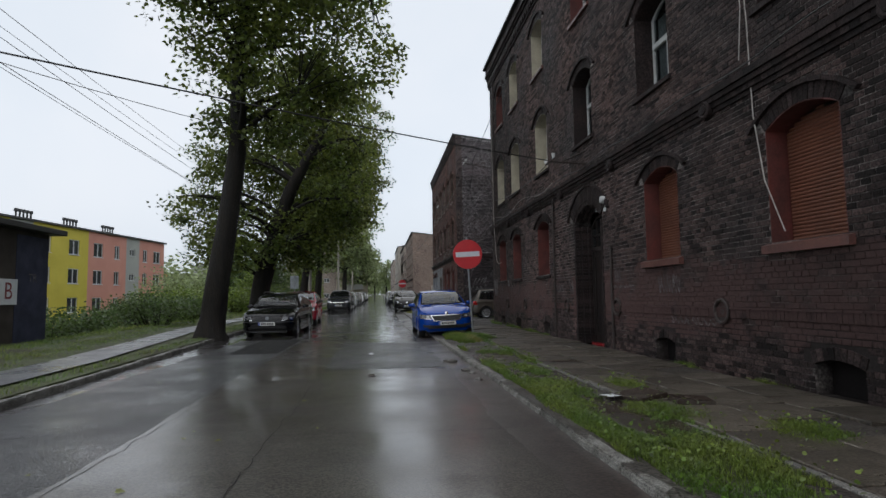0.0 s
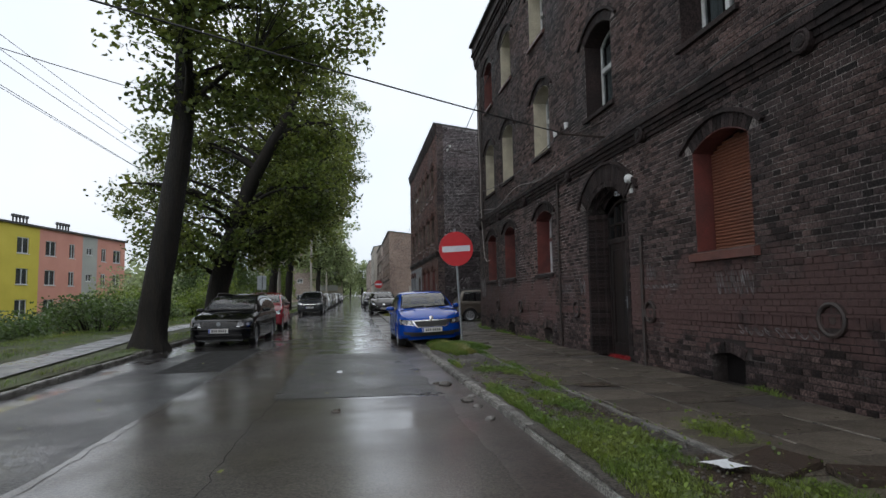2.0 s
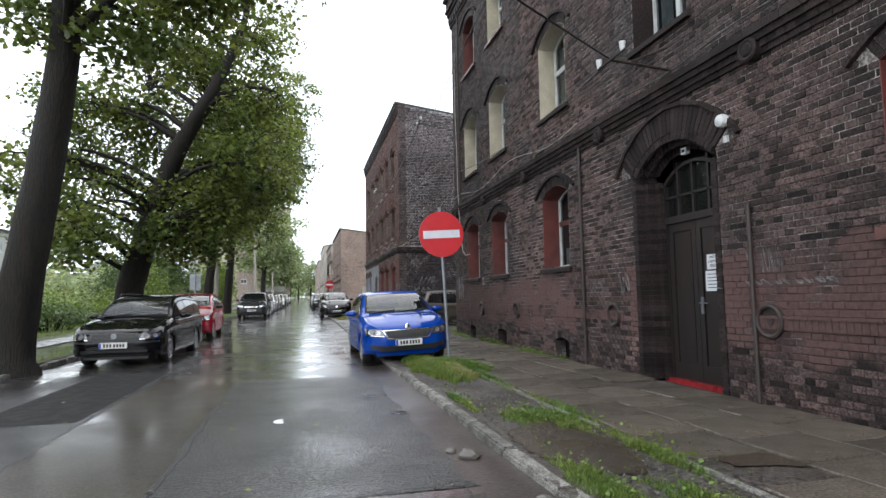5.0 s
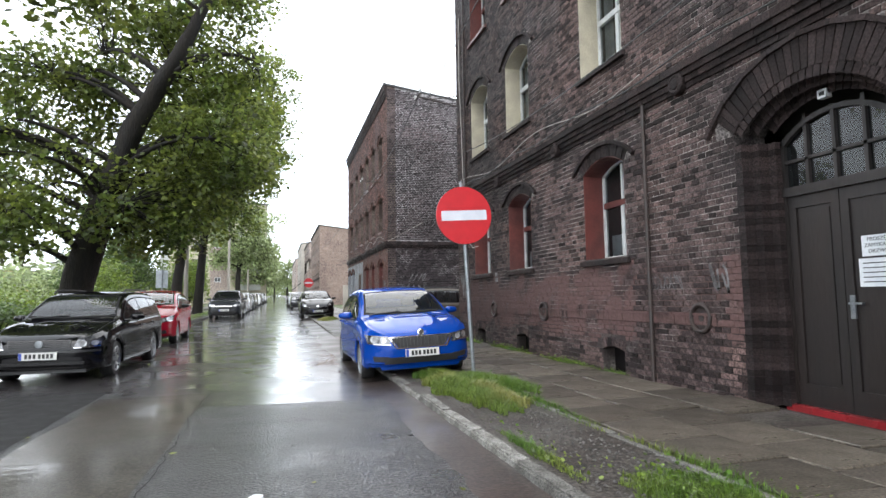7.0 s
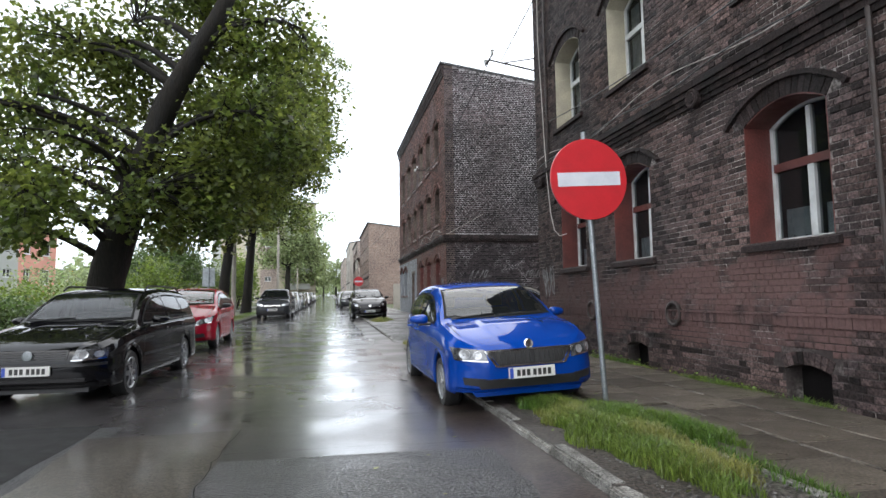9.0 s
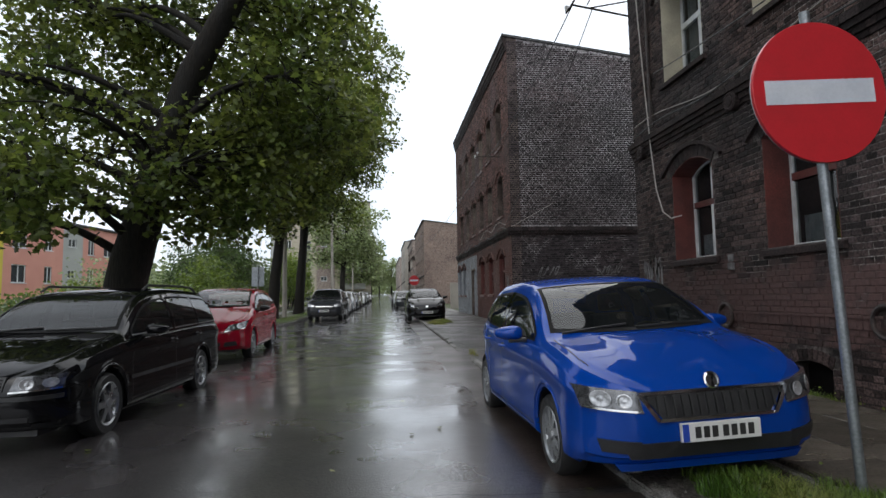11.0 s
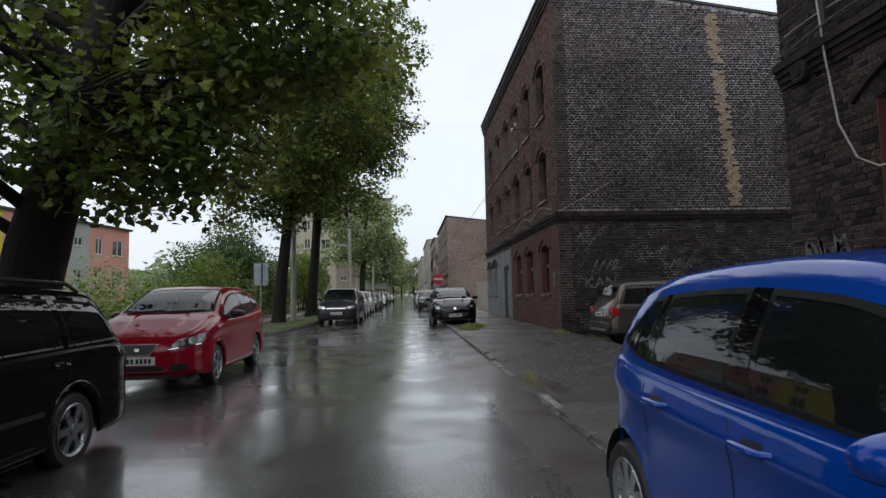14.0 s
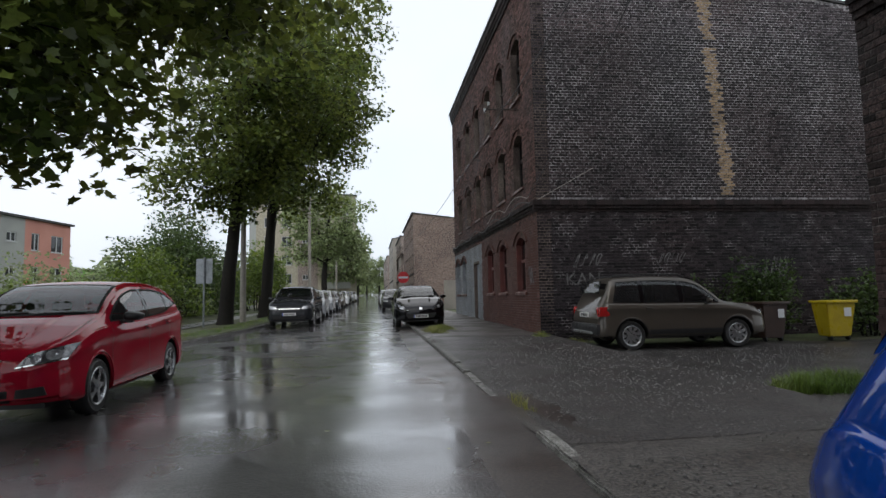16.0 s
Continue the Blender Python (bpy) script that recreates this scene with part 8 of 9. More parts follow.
def blades(name, areas, count, height, seed, material, label, zf, lean=0.5):
    """Bent grass blades scattered over soft-edged patches (x, y, rx, ry)."""
    nrng = np.random.default_rng(seed)
    w = np.array([a[2] * a[3] for a in areas])
    k = nrng.choice(len(areas), count, p=w / w.sum())
    A = np.array(areas)[k]
    ang, r = nrng.uniform(0, 2 * np.pi, count), np.sqrt(nrng.uniform(0, 1, count))
    r = r * (0.75 + 0.35 * np.sin(ang * 3 + A[:, 0] * 7) * np.cos(ang * 5 + A[:, 1] * 3))
    x, y = A[:, 0] + A[:, 2] * r * np.cos(ang), A[:, 1] + A[:, 3] * r * np.sin(ang)
    z = np.array([zf(a, b) for a, b in zip(x, y)]) - 0.01
    h = height * nrng.uniform(0.35, 1.2, count) * (1.05 - 0.55 * r)
    d = nrng.uniform(0, 2 * np.pi, count)
    ln = lean * h * nrng.uniform(0.1, 1.2, count)
    wd = nrng.uniform(0.0018, 0.0042, count)
    dx, dy = np.cos(d), np.sin(d)
    V = np.zeros((count, 5, 3))
    for i, (q, s) in enumerate(((0, 1), (0, -1), (0.55, 0.8), (0.55, -0.8))):
        V[:, i] = np.stack([x + dx * ln * q * q - dy * wd * s, y + dy * ln * q * q + dx * wd * s, z + h * q], 1)
    V[:, 4] = np.stack([x + dx * ln, y + dy * ln, z + h * (1 - 0.25 * lean)], 1)
    base = np.arange(count) * 5
    me = bpy.data.meshes.new(name)
    F = [f for b in base.tolist() for f in ((b, b + 1, b + 3, b + 2), (b + 2, b + 3, b + 4))]
    me.from_pydata(V.reshape(-1, 3).tolist(), [], F)
    me.materials.append(material)
    return tagged(new(name, me), label, "grass", kind="stuff")


pave = lambda x, y: bed_z(x, y)
blades("grass", [(3.3, 17.3, 0.42, 1.2), (3.7, 17.8, 0.5, 0.8), (3.3, 18.5, 0.4, 0.5), (3.3, 16.4, 0.32, 0.9), (3.95, 17.2, 0.35, 0.9)], 34000, 0.19, 1, M["grass"], "thick wet grass clump round the sign post", pave, 0.7)
blades("grass", [(3.5, 17.0, 0.4, 0.7), (3.3, 17.8, 0.35, 0.7), (3.4, 18.3, 0.3, 0.5), (3.45, 16.2, 0.35, 0.5)], 15000, 0.19, 2, M["grass_dry"], "pale seeding grass in the kerbside clump", pave, 0.8)
strip_patches = [(2.97, 6.6, 0.16, 3.0), (2.95, 9.6, 0.12, 1.6), (3.4, 8.3, 0.35, 0.9), (3.5, 5.0, 0.5, 1.2), (3.15, 8.0, 0.3, 1.6), (3.45, 10.2, 0.3, 0.9), (3.0, 10.8, 0.16, 1.2), (3.05, 5.5, 0.3, 1.5), (3.9, 6.6, 0.4, 0.8), (3.6, 12.9, 0.28, 0.7), (3.8, 11.6, 0.16, 0.8), (3.3, 13.1, 0.25, 0.5), (2.95, 14.2, 0.08, 0.9), (4.25, 8.4, 0.3, 0.6), (4.6, 5.6, 0.4, 0.6)]
blades("grass", strip_patches, 80000, 0.09, 3, M["grass"], "low wet grass patches between kerb and slabs", pave, 0.8)
nrng = np.random.default_rng(21)
P, N, S = [], [], []
for wx, wy, rx, ry in strip_patches + [(5.95, 19.4, 0.1, 1.2), (5.95, 22.0, 0.1, 1.6), (5.9, 24.4, 0.1, 0.8), (3.5, 17.4, 0.5, 1.3)]:
    m = int(260 * rx * ry) + 60
    ox, oy = nrng.normal(size=m) * rx * 0.5, nrng.normal(size=m) * ry * 0.5
    for a, b in zip(wx + ox, wy + oy):
        if KERB + 0.13 < a < 6.03:
            P.append((a, b, bed_z(a, b) + nrng.uniform(0.03, 0.13)))
            N.append(np.array([0, 0, 1.0]) + nrng.normal(size=3) * 0.6)
            S.append(nrng.uniform(0.015, 0.04))
weeds = leaf_object("weeds", P, N, S, nrng, M["grass"], None, "", True)
tagged(weeds, "small broad-leaved weeds among the kerbside grass", "weeds", kind="stuff")
blades("grass", [(3.84, 16.2, 0.1, 1.8), (3.85, 13.4, 0.07, 1.0), (5.95, 19.2, 0.12, 1.4), (5.98, 22.0, 0.1, 1.5), (5.9, 24.6, 0.12, 1.0), (5.98, 17.8, 0.07, 0.5), (5.98, 10.0, 0.07, 0.5), (5.95, 8.0, 0.08, 0.5)], 6000, 0.14, 4, M["grass"], "grass tufts in the joints and along the wall foot", pave, 0.9)
yardz = lambda x, y: 0.0
blades("grass", [(7.3, 28.0, 0.95, 0.5), (6.7, 27.8, 0.5, 0.4)], 4200, 0.35, 5, M["grass"], "rank grass clump at the yard's edge", yardz, 0.7)
blades("grass", [(6.6, 36.0, 0.6, 0.3), (5.7, 35.8, 0.25, 0.5), (3.2, 38.6, 0.4, 1.4), (3.6, 40, 0.5, 1.0), (2.95, 27.4, 0.08, 0.7), (3.3, 45.5, 0.4, 1.4)], 4200, 0.22, 6, M["grass_dry"], "pale grass along walls and kerb", lambda x, y: bed_z(x, y) if x < 6 else yardz(x, y), 0.8)
verge = [(left_kerb(y) - 0.42, y, 0.26, 1.0) for y in np.arange(6, 34, 1.4)] + [(path_mid(y) - 1.5, y, 0.9, 1.3) for y in np.arange(8, 44, 2.0)] + [(path_mid(y) - 3.0, y, 1.2, 1.8) for y in np.arange(10, 50, 2.4)]
verge += [(-4.75, y, 0.5, 1.0) for y in np.arange(24, 36, 1.5)] + [(left_kerb(y) - 0.8, y, 0.7, 1.2) for y in np.arange(34, 60, 1.8)]
blades("grass", verge, 42000, 0.15, 7, M["grass"], "mown wet verge grass beside the footpath", lambda x, y: ground_z(x, y), 0.9)
slope = [(x, y, 1.8, 2.2) for x in (-10.0, -12.5, -15.5) for y in np.arange(14, 60, 4.0) if not (x < -9 and y < 24.5)]
blades("grass", slope, 22000, 0.3, 8, M["grass"], "tall rough grass on the slope", lambda x, y: ground_z(x, y), 0.7)

# ---------------------------------------------------------------- road sign
def round_sign(x, y, z0, turn, label, height=2.62, dia=0.76, tilt=0.0):
    s = empty("road_sign", label, "sign", "no entry signs", m=pose(x, y, z0, 0, tilt, turn))
    V, F = tube_mesh([[((0, 0, -0.2), 0.03), ((0, 0, height + dia * 0.6), 0.03)]], 12)
    solid("pole", V, F, M["steel"], s, "galvanised steel pole", True)
    fy = lambda u, v, d: (u, -0.045 - d, v)
    V, F = [], []
    disc_rings(V, F, (0, height), fy, [(dia / 2, -0.012), (dia / 2, 0.008), (dia / 2 - 0.004, 0.01), (0.01, 0.0101)], 44)
    solid("disc", V, F, M["sign_red"], s, "red reflective disc")
    V, F = [], []
    bar(V, F, fy, -dia * 0.41, dia * 0.41, height - dia * 0.085, height + dia * 0.085, 0.01, 0.013)
    solid("bar", V, F, M["sign_white"], s, "greyish white bar")
    V, F = [], []
    disc_rings(V, F, (0, height), fy, [(dia / 2 - 0.008, -0.013), (dia / 2, -0.02), (0.05, -0.02)], 44)
    solid("back", V, F, M["steel"], s, "grey steel back")
    for k in (-0.2, 0.2):
        b = bmesh.new()
        add_box(b, -0.05, 0.05, -0.05, 0.035, height + k - 0.02, height + k + 0.02, 0.004)
        part("clamp", b, M["steel"], s, "steel clamp")
    return s


round_sign(3.88, 18.35, 0.08, 0, "red no-entry sign on a leaning galvanised pole in the grass", 2.46, 0.89, -3.0)
round_sign(3.5, 61, gz(61), 0, "red no-entry sign further down the street", 2.3, 0.8)
# back of a small blank board by the footpath
b2 = empty("road_sign", "grey back of a rectangular road sign on a post", "sign")
V, F = tube_mesh([[((-5.05, 44.0, 0.2), 0.035), ((-5.05, 44.0, 3.0), 0.035)]], 10)
solid("pole", V, F, M["steel"], b2, "", True)
boxpart("board", -5.36, -4.76, 44.05, 44.07, 2.0, 2.95, M["steel"], b2, "grey steel board", 0.004)
# timber poles by the footpath
for x, y, h in ((-4.35, 47.5, 8.0), (-3.4, 66.0, 9.0), (-3.4, 100.0, 9.5)):
    V, F = tube_mesh([[((x, y, gz(y) - 0.2), 0.14), ((x, y, gz(y) + h), 0.1)]], 10)
    tagged(solid("utility_pole", V, F, M["pale_render"], smooth=True), "weathered pale concrete utility pole", "pole", "utility poles")

# ---------------------------------------------------------------- kerbs and slabs, stone by stone
def kerb_stone_mesh(L):
    bm = bmesh.new()
    add_box(bm, 0, 0.125, 0.006, L - 0.006, -0.25, 0.0)
    bmesh.ops.subdivide_edges(bm, edges=[e for e in bm.edges if abs(e.verts[0].co.y - e.verts[1].co.y) > 0.5], cuts=5)
    es = [e for e in bm.edges if all(v.co.z > -0.01 for v in e.verts)]
    bmesh.ops.bevel(bm, geom=es, offset=0.016, segments=2, affect="EDGES")
    for v in bm.verts:
        v.co += Vector((noise.noise(v.co * 7) * 0.012, 0, (noise.noise(v.co * 5 + Vector((3, 0, 0))) * 0.014 - 0.004) if v.co.z > -0.05 else 0))
    me = bpy.data.meshes.new("kerb_stone")
    bmesh.ops.recalc_face_normals(bm, faces=bm.faces)
    bm.to_mesh(me)
    bm.free()
    me.materials.append(M["kerb"])
    return me


stone = kerb_stone_mesh(1.0)
right_kerb = empty("kerb", "worn granite kerb along the pavement", kind="structure")
krng = random.Random(9)
y = -8.0
while y < 75:
    if not (26.15 < y + 0.5 < 27.0) and not (27.2 < y + 0.5 < 27.8):
        ob = new("kerb_stone", stone)
        ob.parent = right_kerb
        low = 0.07 * max(0.0, 1 - abs(y + 0.5 - 28.6) / 2.6)
        ob.matrix_local = pose(KERB + krng.uniform(-0.012, 0.012), y, gz(y) + 0.088 - low + krng.uniform(-0.012, 0.008), krng.uniform(-0.6, 0.6) + math.degrees(math.atan(0.0095 if y > 24 else 0)), krng.uniform(-2, 2), krng.uniform(-0.5, 0.5))
    y += 1.0
left_k = empty("kerb", "worn low kerb along the turf", kind="structure")
y = -8.0
while y < 75:
    ob = new("kerb_stone", stone)
    ob.parent = left_k
    turn = -math.degrees(math.atan(left_kerb(y + 1) - left_kerb(y)))
    ob.matrix_local = pose(left_kerb(y) - 0.15 + krng.uniform(-0.01, 0.01), y, gz(y) + 0.09 + krng.uniform(-0.012, 0.008), math.degrees(math.atan(0.0095 if y > 24 else 0)), krng.uniform(-2, 2), turn)
    y += 1.0
for name, x0 in (("kerb_far", KERB), ("kerb_far", None)):
    V, F = strip_mesh(lambda y: ([KERB, KERB + 0.001, KERB + 0.15, KERB + 0.151] if x0 else [left_kerb(y) - 0.151, left_kerb(y) - 0.15, left_kerb(y) - 0.001, left_kerb(y)]),
                      [float(v) for v in np.arange(75, 400, 5)], lambda x, y, i: gz(y) + (0.11 if i in (1, 2) else -0.1))
    solid(name, V, F, M["kerb"], right_kerb if x0 else left_k)

edging = empty("path_edging", "thin sunken concrete edging between strip and slabs", kind="structure")
bm = bmesh.new()
add_box(bm, 0, 0.06, 0.004, 0.996, -0.15, 0.0, 0.006)
edge_me = bpy.data.meshes.new("edging_stone")
bm.to_mesh(edge_me)
bm.free()
edge_me.materials.append(M["kerb"])
for k in range(19):
    y = 3.5 + k
    ob = new("edging_stone", edge_me)
    ob.parent = edging
    ob.matrix_local = pose(3.80 + krng.uniform(-0.02, 0.02), y, bed_z(3.8, y) + 0.022 + krng.uniform(-0.012, 0.008), 0, 0, krng.uniform(-1, 1))


def slab_mesh(w, l, seed):
    bm = bmesh.new()
    add_box(bm, 0.006, w - 0.006, 0.006, l - 0.006, -0.06, 0.0)
    r = random.Random(seed)
    es = [e for e in bm.edges if all(v.co.z > -0.01 for v in e.verts)]
    bmesh.ops.bevel(bm, geom=es, offset=0.009, segments=1, affect="EDGES")
    for v in bm.verts:
        v.co.x += r.uniform(-0.004, 0.004)
        v.co.y += r.uniform(-0.004, 0.004)
    me = bpy.data.meshes.new("paving_slab")
    bmesh.ops.recalc_face_normals(bm, faces=bm.faces)
    bm.to_mesh(me)
    bm.free()
    me.materials.append(M["slab"])
    return me


slabs = [slab_mesh(0.70, 0.70, k) for k in range(4)]
for row in range(32):
    for col in range(3):
        y = 3.6 + row * 0.70 + (0.35 if col % 2 else 0)
        x = 3.88 + col * 0.70
        if y > 22.4 or krng.random() < 0.05:
            continue
        ob = new("paving_slab", slabs[krng.randrange(4)])
        ob.parent = pavement
        ob.location = (x, y, bed_z(x + 0.3, y + 0.3) + 0.028 + krng.uniform(-0.010, 0.010))
        ob.rotation_euler = (radians(krng.uniform(-0.9, 0.9)), radians(krng.uniform(-0.9, 0.9)), radians(krng.uniform(-0.8, 0.8)))

# ---------------------------------------------------------------- small things
lid = empty("loose_slab", "broken dark concrete slab tilted in the grass", "slab")
for x, y, w, l, rz, ry in ((3.95, 7.3, 0.42, 0.4, 18, -6), (4.35, 6.95, 0.4, 0.3, -10, 3)):
    bm = add_box(bmesh.new(), -w / 2, w / 2, -l / 2, l / 2, -0.03, 0.03, 0.008)
    bmesh.ops.transform(bm, matrix=pose(x, y, bed_z(x, y) + 0.05, 2, ry, rz), verts=bm.verts)
    part("fragment", bm, M["mud"], lid)
V, F = strip_mesh(lambda y: [3.52 + 0.03 * math.sin(y * 20), 3.6, 3.68, 3.76], [7.25, 7.32, 7.4, 7.48], lambda x, y, i: bed_z(x, y) + 0.045 + 0.03 * noise.noise(Vector((x * 9, y * 9, 0))))
tagged(solid("paper_scrap", V, F, M["paper"], smooth=True), "crumpled white paper scrap in wet grass", "litter")
for k, (x, y, s) in enumerate(((2.5, 10.7, 0.16), (2.55, 10.3, 0.12), (2.45, 12.1, 0.18), (2.62, 11.0, 0.1), (2.35, 12.3, 0.1), (2.52, 9.6, 0.12))):
    bm = bmesh.new()
    bmesh.ops.create_icosphere(bm, subdivisions=2, radius=s / 2)
    for v in bm.verts:
        v.co *= 1 + 0.35 * noise.noise(v.co * 14 + Vector((k, 0, 0)))
        v.co.z *= 0.5
        v.co += Vector((x, y, camber(x, y) + s * 0.2))
    tagged(part("stone", bm, M["gravel"]), "broken kerb fragment lying on the wet road", "stone", "broken kerb fragments")
for x, y, mt in ((0.95, 10.4, "mud"), (0.9, 13.9, "paper")):
    bm = bmesh.new()
    bmesh.ops.create_icosphere(bm, subdivisions=2, radius=0.06)
    for v in bm.verts:
        v.co *= 1 + 0.6 * noise.noise(v.co * 25)
        v.co.z = max(-0.005, v.co.z * 0.5)
        v.co += Vector((x, y, camber(x, y) + 0.01))
    tagged(part("litter", bm, M[mt], smooth=True), "small wet clump on the road" if mt == "mud" else "small white litter on the road", "litter")
# loose gravel trodden out of the worn asphalt
nrng = np.random.default_rng(31)
spots = [(3.9, 31.0, 1.0, 4.6, 2600), (8.2, 31.5, 3.6, 4.4, 5200), (3.35, 11.5, 0.42, 6.0, 2600), (3.3, 21.5, 0.4, 3.5, 800), (5.0, 24.8, 0.8, 1.2, 500)]
V, F = [], []
for gx, gy, rx, ry, count in spots:
    for a, b in zip(gx + nrng.uniform(-1, 1, count) * rx, gy + nrng.uniform(-1, 1, count) * ry):
        r = float(nrng.uniform(0.006, 0.016)) * (1.3 if gx > 5 else 1.0)
        zz = bed_z(a, b) + 0.006 if a < 6.07 else 0.045 - 0.05 * min(1.0, (a - 6.0) / 1.2) + 0.02 * noise.noise(Vector((a * 0.5, b * 0.6, 2)))
        k, q = len(V), float(nrng.uniform(0, 3))
        for i in range(4):
            V.append((a + r * math.cos(q + i * 1.57) * 1.2, b + r * math.sin(q + i * 1.57), zz))
        V.append((a, b, zz + r * 0.8))
        F += [(k + i, k + (i + 1) % 4, k + 4) for i in range(4)]
tagged(solid("gravel", V, F, M["gravel"]), "loose grey gravel on worn wet asphalt", "gravel", kind="stuff")
# fallen leaves on the road
nrng = np.random.default_rng(5)
n = 110
px, py = nrng.uniform(-4, 2.6, n), nrng.uniform(5, 40, n)
leaf_object("fallen_leaves", np.stack([px, py, [camber(a, b) + 0.012 for a, b in zip(px, py)]], 1), np.array([0, 0, 1.0]) + nrng.normal(size=(n, 3)) * 0.12, nrng.uniform(0.03, 0.065, n), nrng, M["grass_dry"], None, "")
tagged(bpy.data.objects["fallen_leaves"], "scattered fallen leaves on the wet road", "leaves", kind="stuff")
# bins
def bin_thing(x, y, z, turn, colour, label):
    t = empty("waste_bin", label, "bin", "waste bins", m=pose(x, y, z, 0, 0, turn) @ Matrix.Diagonal((0.68, 0.75, 0.84, 1)))
    bm = bmesh.new()
    r = bmesh.ops.create_cube(bm, size=1)
    for v in r["verts"]:
        s = 0.40 if v.co.z < 0 else 0.55
        v.co = (v.co.x * 2 * s, v.co.y * 2 * s * 0.75, 0.12 + (v.co.z + 0.5) * 1.0)
    bmesh.ops.bevel(bm, geom=list(bm.edges), offset=0.03, segments=2, affect="EDGES")
    part("body", bm, colour, t, smooth=True)
    bm = add_box(bmesh.new(), -0.6, 0.6, -0.47, 0.47, 1.12, 1.2, 0.03)
    part("lid", bm, colour, t, smooth=True)
    for sx in (-1, 1):
        V, F = tube_mesh([[((sx * 0.3, -0.2, 0.1), 0.1), ((sx * 0.36, -0.2, 0.1), 0.1)]], 12)
        solid("castor", V, F, M["black_rubber"], t, "black castor")
    V, F = [], []
    bar(V, F, lambda u, v, d: (u, -0.40 - d, v), 0.1, 0.36, 0.72, 0.98, 0.0, 0.012)
    solid("sticker", V, F, M["paper"], t, "pale sticker")
    return t


bin_thing(13.05, 34.5, 0.0, -6, M["bin_yellow"], "yellow plastic waste container by the wall")
bin_thing(11.35, 34.7, 0.0, 4, M["bin_brown"], "dark brown plastic waste container beside a bush")
# round lamp, small boxes and pipes on the facade
lamp = empty("wall_lamp", "round white wall lamp beside the door", "lamp")
V, F = [], []
disc_rings(V, F, (13.25, 3.36), f1, [(0.075, 0.02), (0.085, 0.07), (0.07, 0.11), (0.03, 0.125), (0.004, 0.127)], 18)
solid("globe", V, F, M["white_pvc"], lamp, "", True)
V, F = [], []
bar(V, F, f1, 13.22, 13.28, 3.1, 3.18, 0.0, 0.035)
solid("junction_box", V, F, M["white_pvc"], lamp, "small white box")
for u, z0, z1 in ((16.95, 0.05, 4.0), (12.95, 0.05, 2.3), (25.1, 4.4, 10.6)):
    V, F = tube_mesh([[(f1(u, z0, 0.045), 0.028), (f1(u, (z0 + z1) / 2, 0.05), 0.028), (f1(u, z1, 0.045), 0.028)]], 8)
    tagged(solid("wall_pipe", V, F, M["iron"], smooth=True), "thin dark conduit pipe down the brick wall", "pipe", "wall pipes")
V, F = [], []
bar(V, F, f1, 22.86, 22.98, 1.64, 1.74, 0.0, 0.04)
bar(V, F, f1, 22.86, 22.98, 1.76, 1.86, 0.0, 0.03)
tagged(solid("wall_plate", V, F, M["chalk"]), "two small pale plates on the brick wall", "plate")
# iron wall brackets
for name, at, out in (("wall_bracket", (WALL1, 14.3, 4.42), (-0.95, -0.1, 0.02)), ("wall_bracket", (WALL1, 25.9, 6.95), (-1.2, 0.0, 0.2)), ("wall_bracket", (WALL2, 38.2, 7.1), (-1.0, 0.0, 0.0))):
    a = Vector(at)
    e = a + Vector(out)
    br = empty(name, "dark iron cable bracket with insulators on the brick wall", "bracket", "cable brackets")
    V, F = tube_mesh([[(a, 0.022), (e, 0.022)], [(a + Vector((0, 0, 0.32)), 0.016), (a.lerp(e, 0.7), 0.016)], [(e - Vector((0.0, 0.35, 0)), 0.02), (e + Vector((0, 0.35, 0)), 0.02)]], 6)
    solid("arm", V, F, M["iron"], br)
    for k in (-0.3, 0.3):
        V, F = tube_mesh([[(e + Vector((0, k, 0.0)), 0.03), (e + Vector((0, k, 0.12)), 0.045)]], 8)
        solid("insulator", V, F, M["white_pvc"], br, "white insulator", True)
# cables
wire("cable", sag((5.1, 14.2, 4.46), (-14.8, -0.8, 4.3), 0.3, 24), 0.012, M["cable_black"], "black cable strung from the wall bracket across the street")
wire("cable", sag((5.15, 14.2, 4.45), (WALL1 - 0.1, 24.8, 5.3), 0.2), 0.010, M["cable_black"], "black cable along the facade")
wire("cable", sag((WALL1 - 0.35, 3.0, 12.6), (5.2, 25.9, 7.15), 0.25, 24), 0.012, M["cable_black"], "long black cable running past the facade")
wire("cable", sag((4.9, 25.9, 7.15), (WALL2 - 0.5, 38.2, 7.1), 0.25), 0.013, M["cable_black"], "black cable bridging the yard")
wire("cable", sag((5.3, 25.9, 7.05), (WALL2 - 0.05, 37.5, 4.1), 0.2), 0.010, M["cable_black"], "black cable running down to the string course")
wire("cable", sag((WALL2 - 0.5, 38.2, 7.1), (WALL2 - 0.6, 80, 7.0), 0.6), 0.012, M["cable_black"], "black cable along the street")
wire("cable", [f1(u, 4.34 + 0.05 * math.sin(u * 2.1), 0.14) for u in np.linspace(4.5, 25.8, 60)], 0.011, M["cable_black"], "black cable lying on the string course")
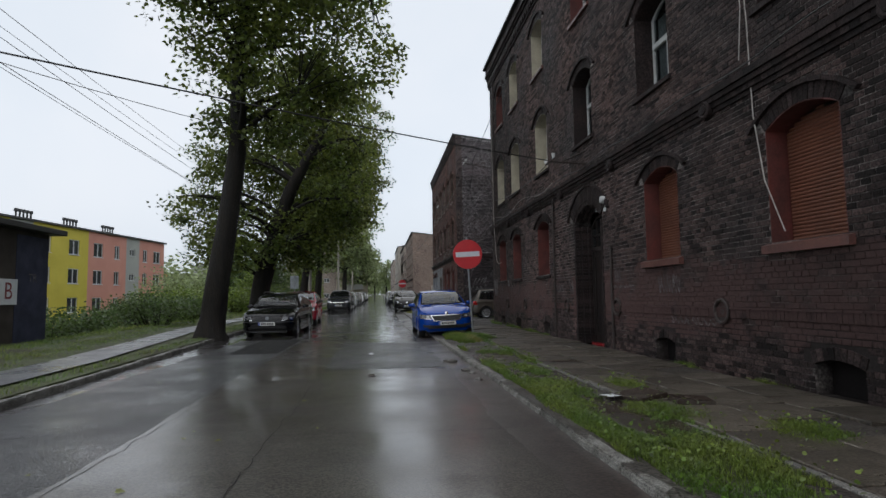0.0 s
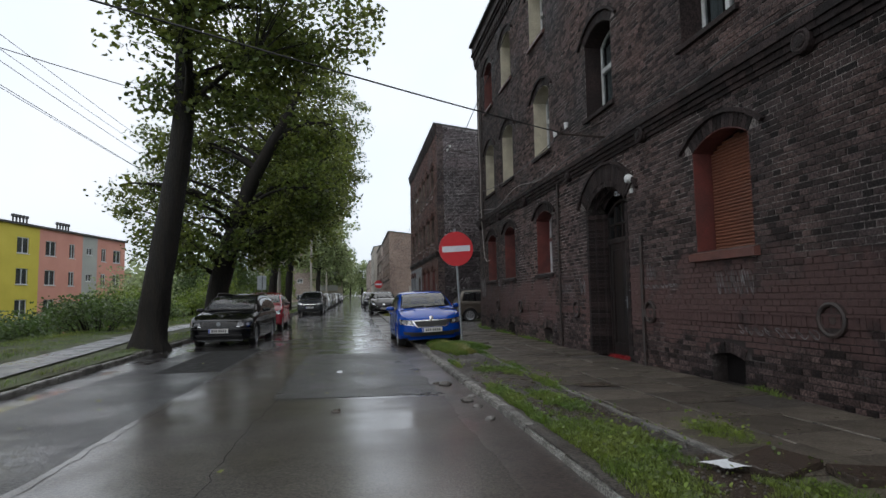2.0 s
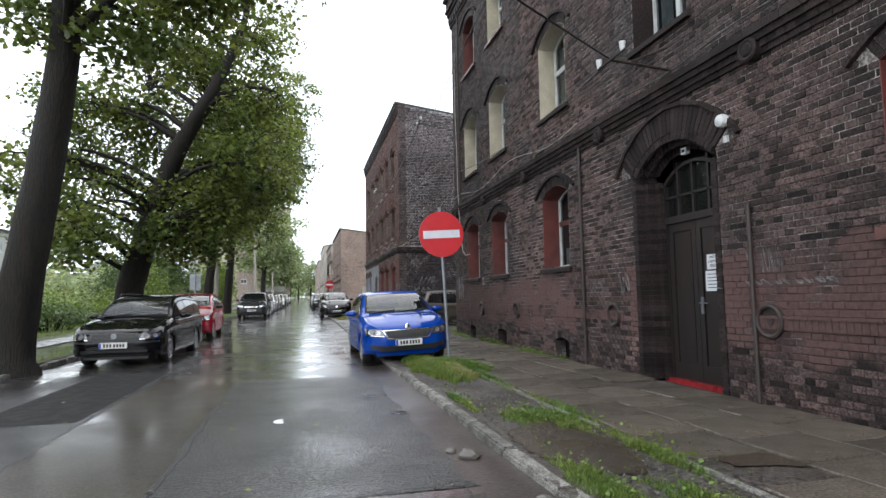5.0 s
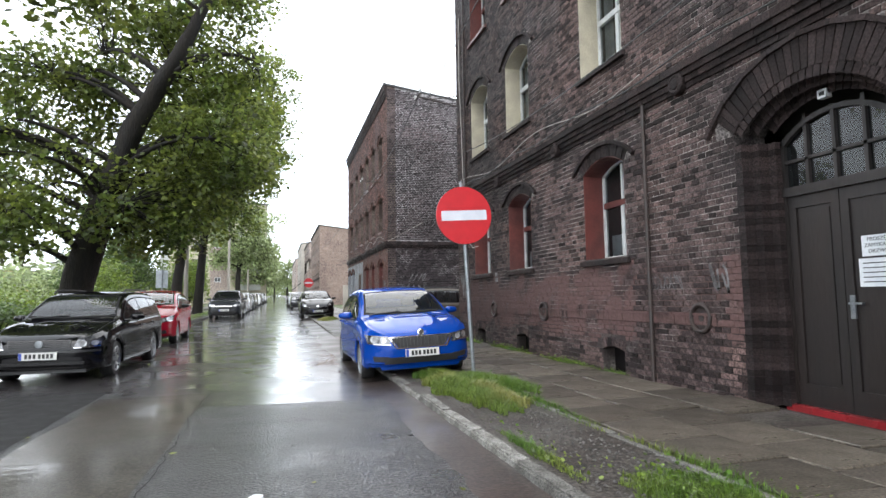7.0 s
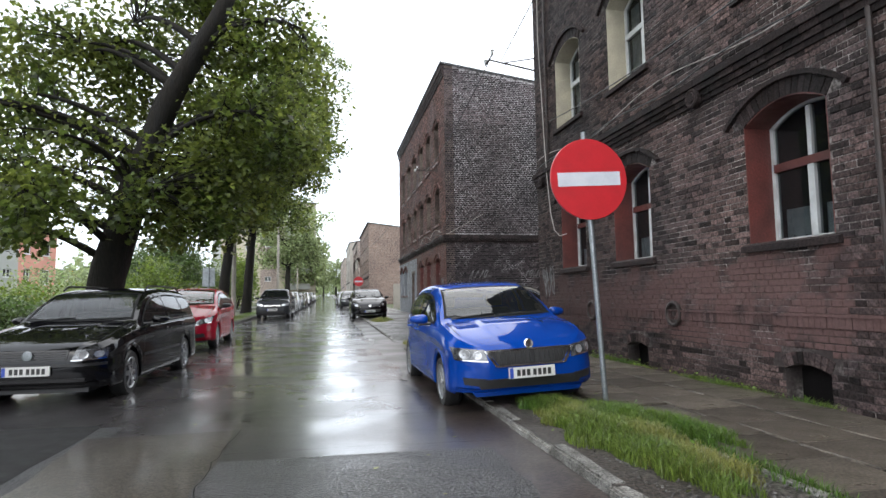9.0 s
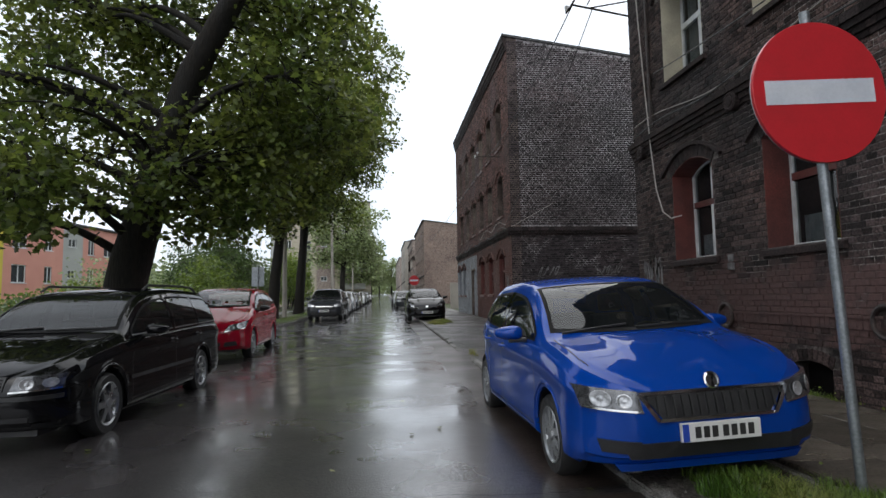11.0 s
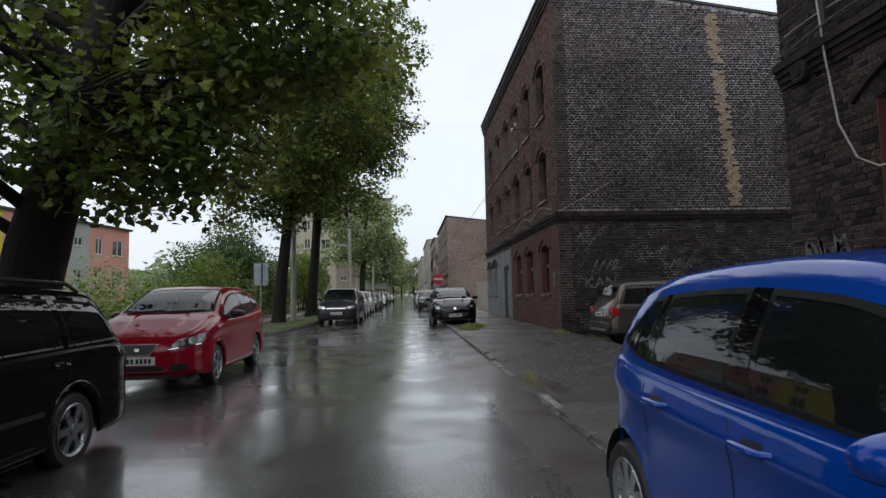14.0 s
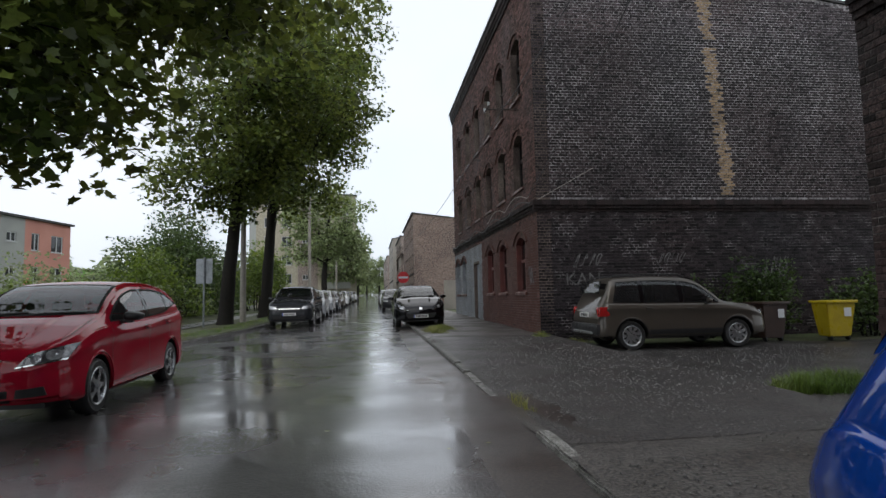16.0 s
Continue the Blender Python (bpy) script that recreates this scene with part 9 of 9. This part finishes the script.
wire("cable", [f1(u, 4.5 + 0.12 * math.sin(u * 1.3), 0.03) for u in np.linspace(17.0, 25.8, 40)], 0.008, M["cable_pale"], "pale cable looping over the string course")
wire("cable", [f1(8.35 - 0.02 * k, 11.0 - 0.55 * k + 0.02 * math.sin(k * 2.0), 0.03 + 0.02 * math.sin(k)) for k in range(13)] + [f1(8.05, 3.6, 0.05), f1(7.9, 2.7, 0.05), f1(7.62, 2.0, 0.02)], 0.009, M["cable_pale"], "pale cable hanging down beside the window")
wire("cable", [f1(8.28, 11.0, 0.03), f1(8.2, 8.0, 0.05), f1(8.32, 6.6, 0.07), f1(8.2, 5.2, 0.04), f1(8.15, 4.4, 0.14)], 0.007, M["cable_pale"], "second pale cable down the facade")
wire("cable", [f1(25.55, 9.5, 0.03), f1(25.5, 7.6, 0.06), f1(25.35, 6.0, 0.06), f1(25.1, 4.8, 0.12), f1(25.05, 4.0, 0.1), f1(24.95, 3.2, 0.08), f1(24.7, 2.75, 0.1), f1(24.45, 2.6, 0.08), f1(24.25, 2.62, 0.0)], 0.012, M["cable_pale"], "pale cable looping down the wall corner to a window")
wire("cable", [f2(u, 3.95 + 0.12 * math.sin(u * 1.7), 0.16) for u in np.linspace(36.6, 52, 50)], 0.016, M["cable_black"], "black cable bundle along the second house's string course")
wire("cable", [f2(u, 4.1 + 0.25 * abs(math.sin(u * 1.1)), 0.1) for u in np.linspace(37.0, 43, 40)], 0.011, M["cable_pale"], "pale looping cable on the second facade")
wire("cable", [e2(u, 3.95 + (u - WALL2) * 0.55, 0.04) for u in np.linspace(WALL2, 7.6, 12)], 0.010, M["cable_pale"], "pale cable slanting over the end wall")
for k, (x, z) in enumerate(((-7.6, 7.7), (-8.2, 8.7), (-8.6, 9.7), (-9.8, 9.0), (-10.4, 10.6))):
    wire("power_line", sag((x, -20, z), (x + 0.5, 62, z - 0.4), 0.9, 30), 0.010, M["cable_black"], "overhead power line along the footpath", "cable", "overhead power lines")
wire("power_line", sag((-20, 10.0, 10.5), (-4.2, 21.0, 7.2), 0.5), 0.012, M["cable_black"], "overhead cable running into the tree", "cable")
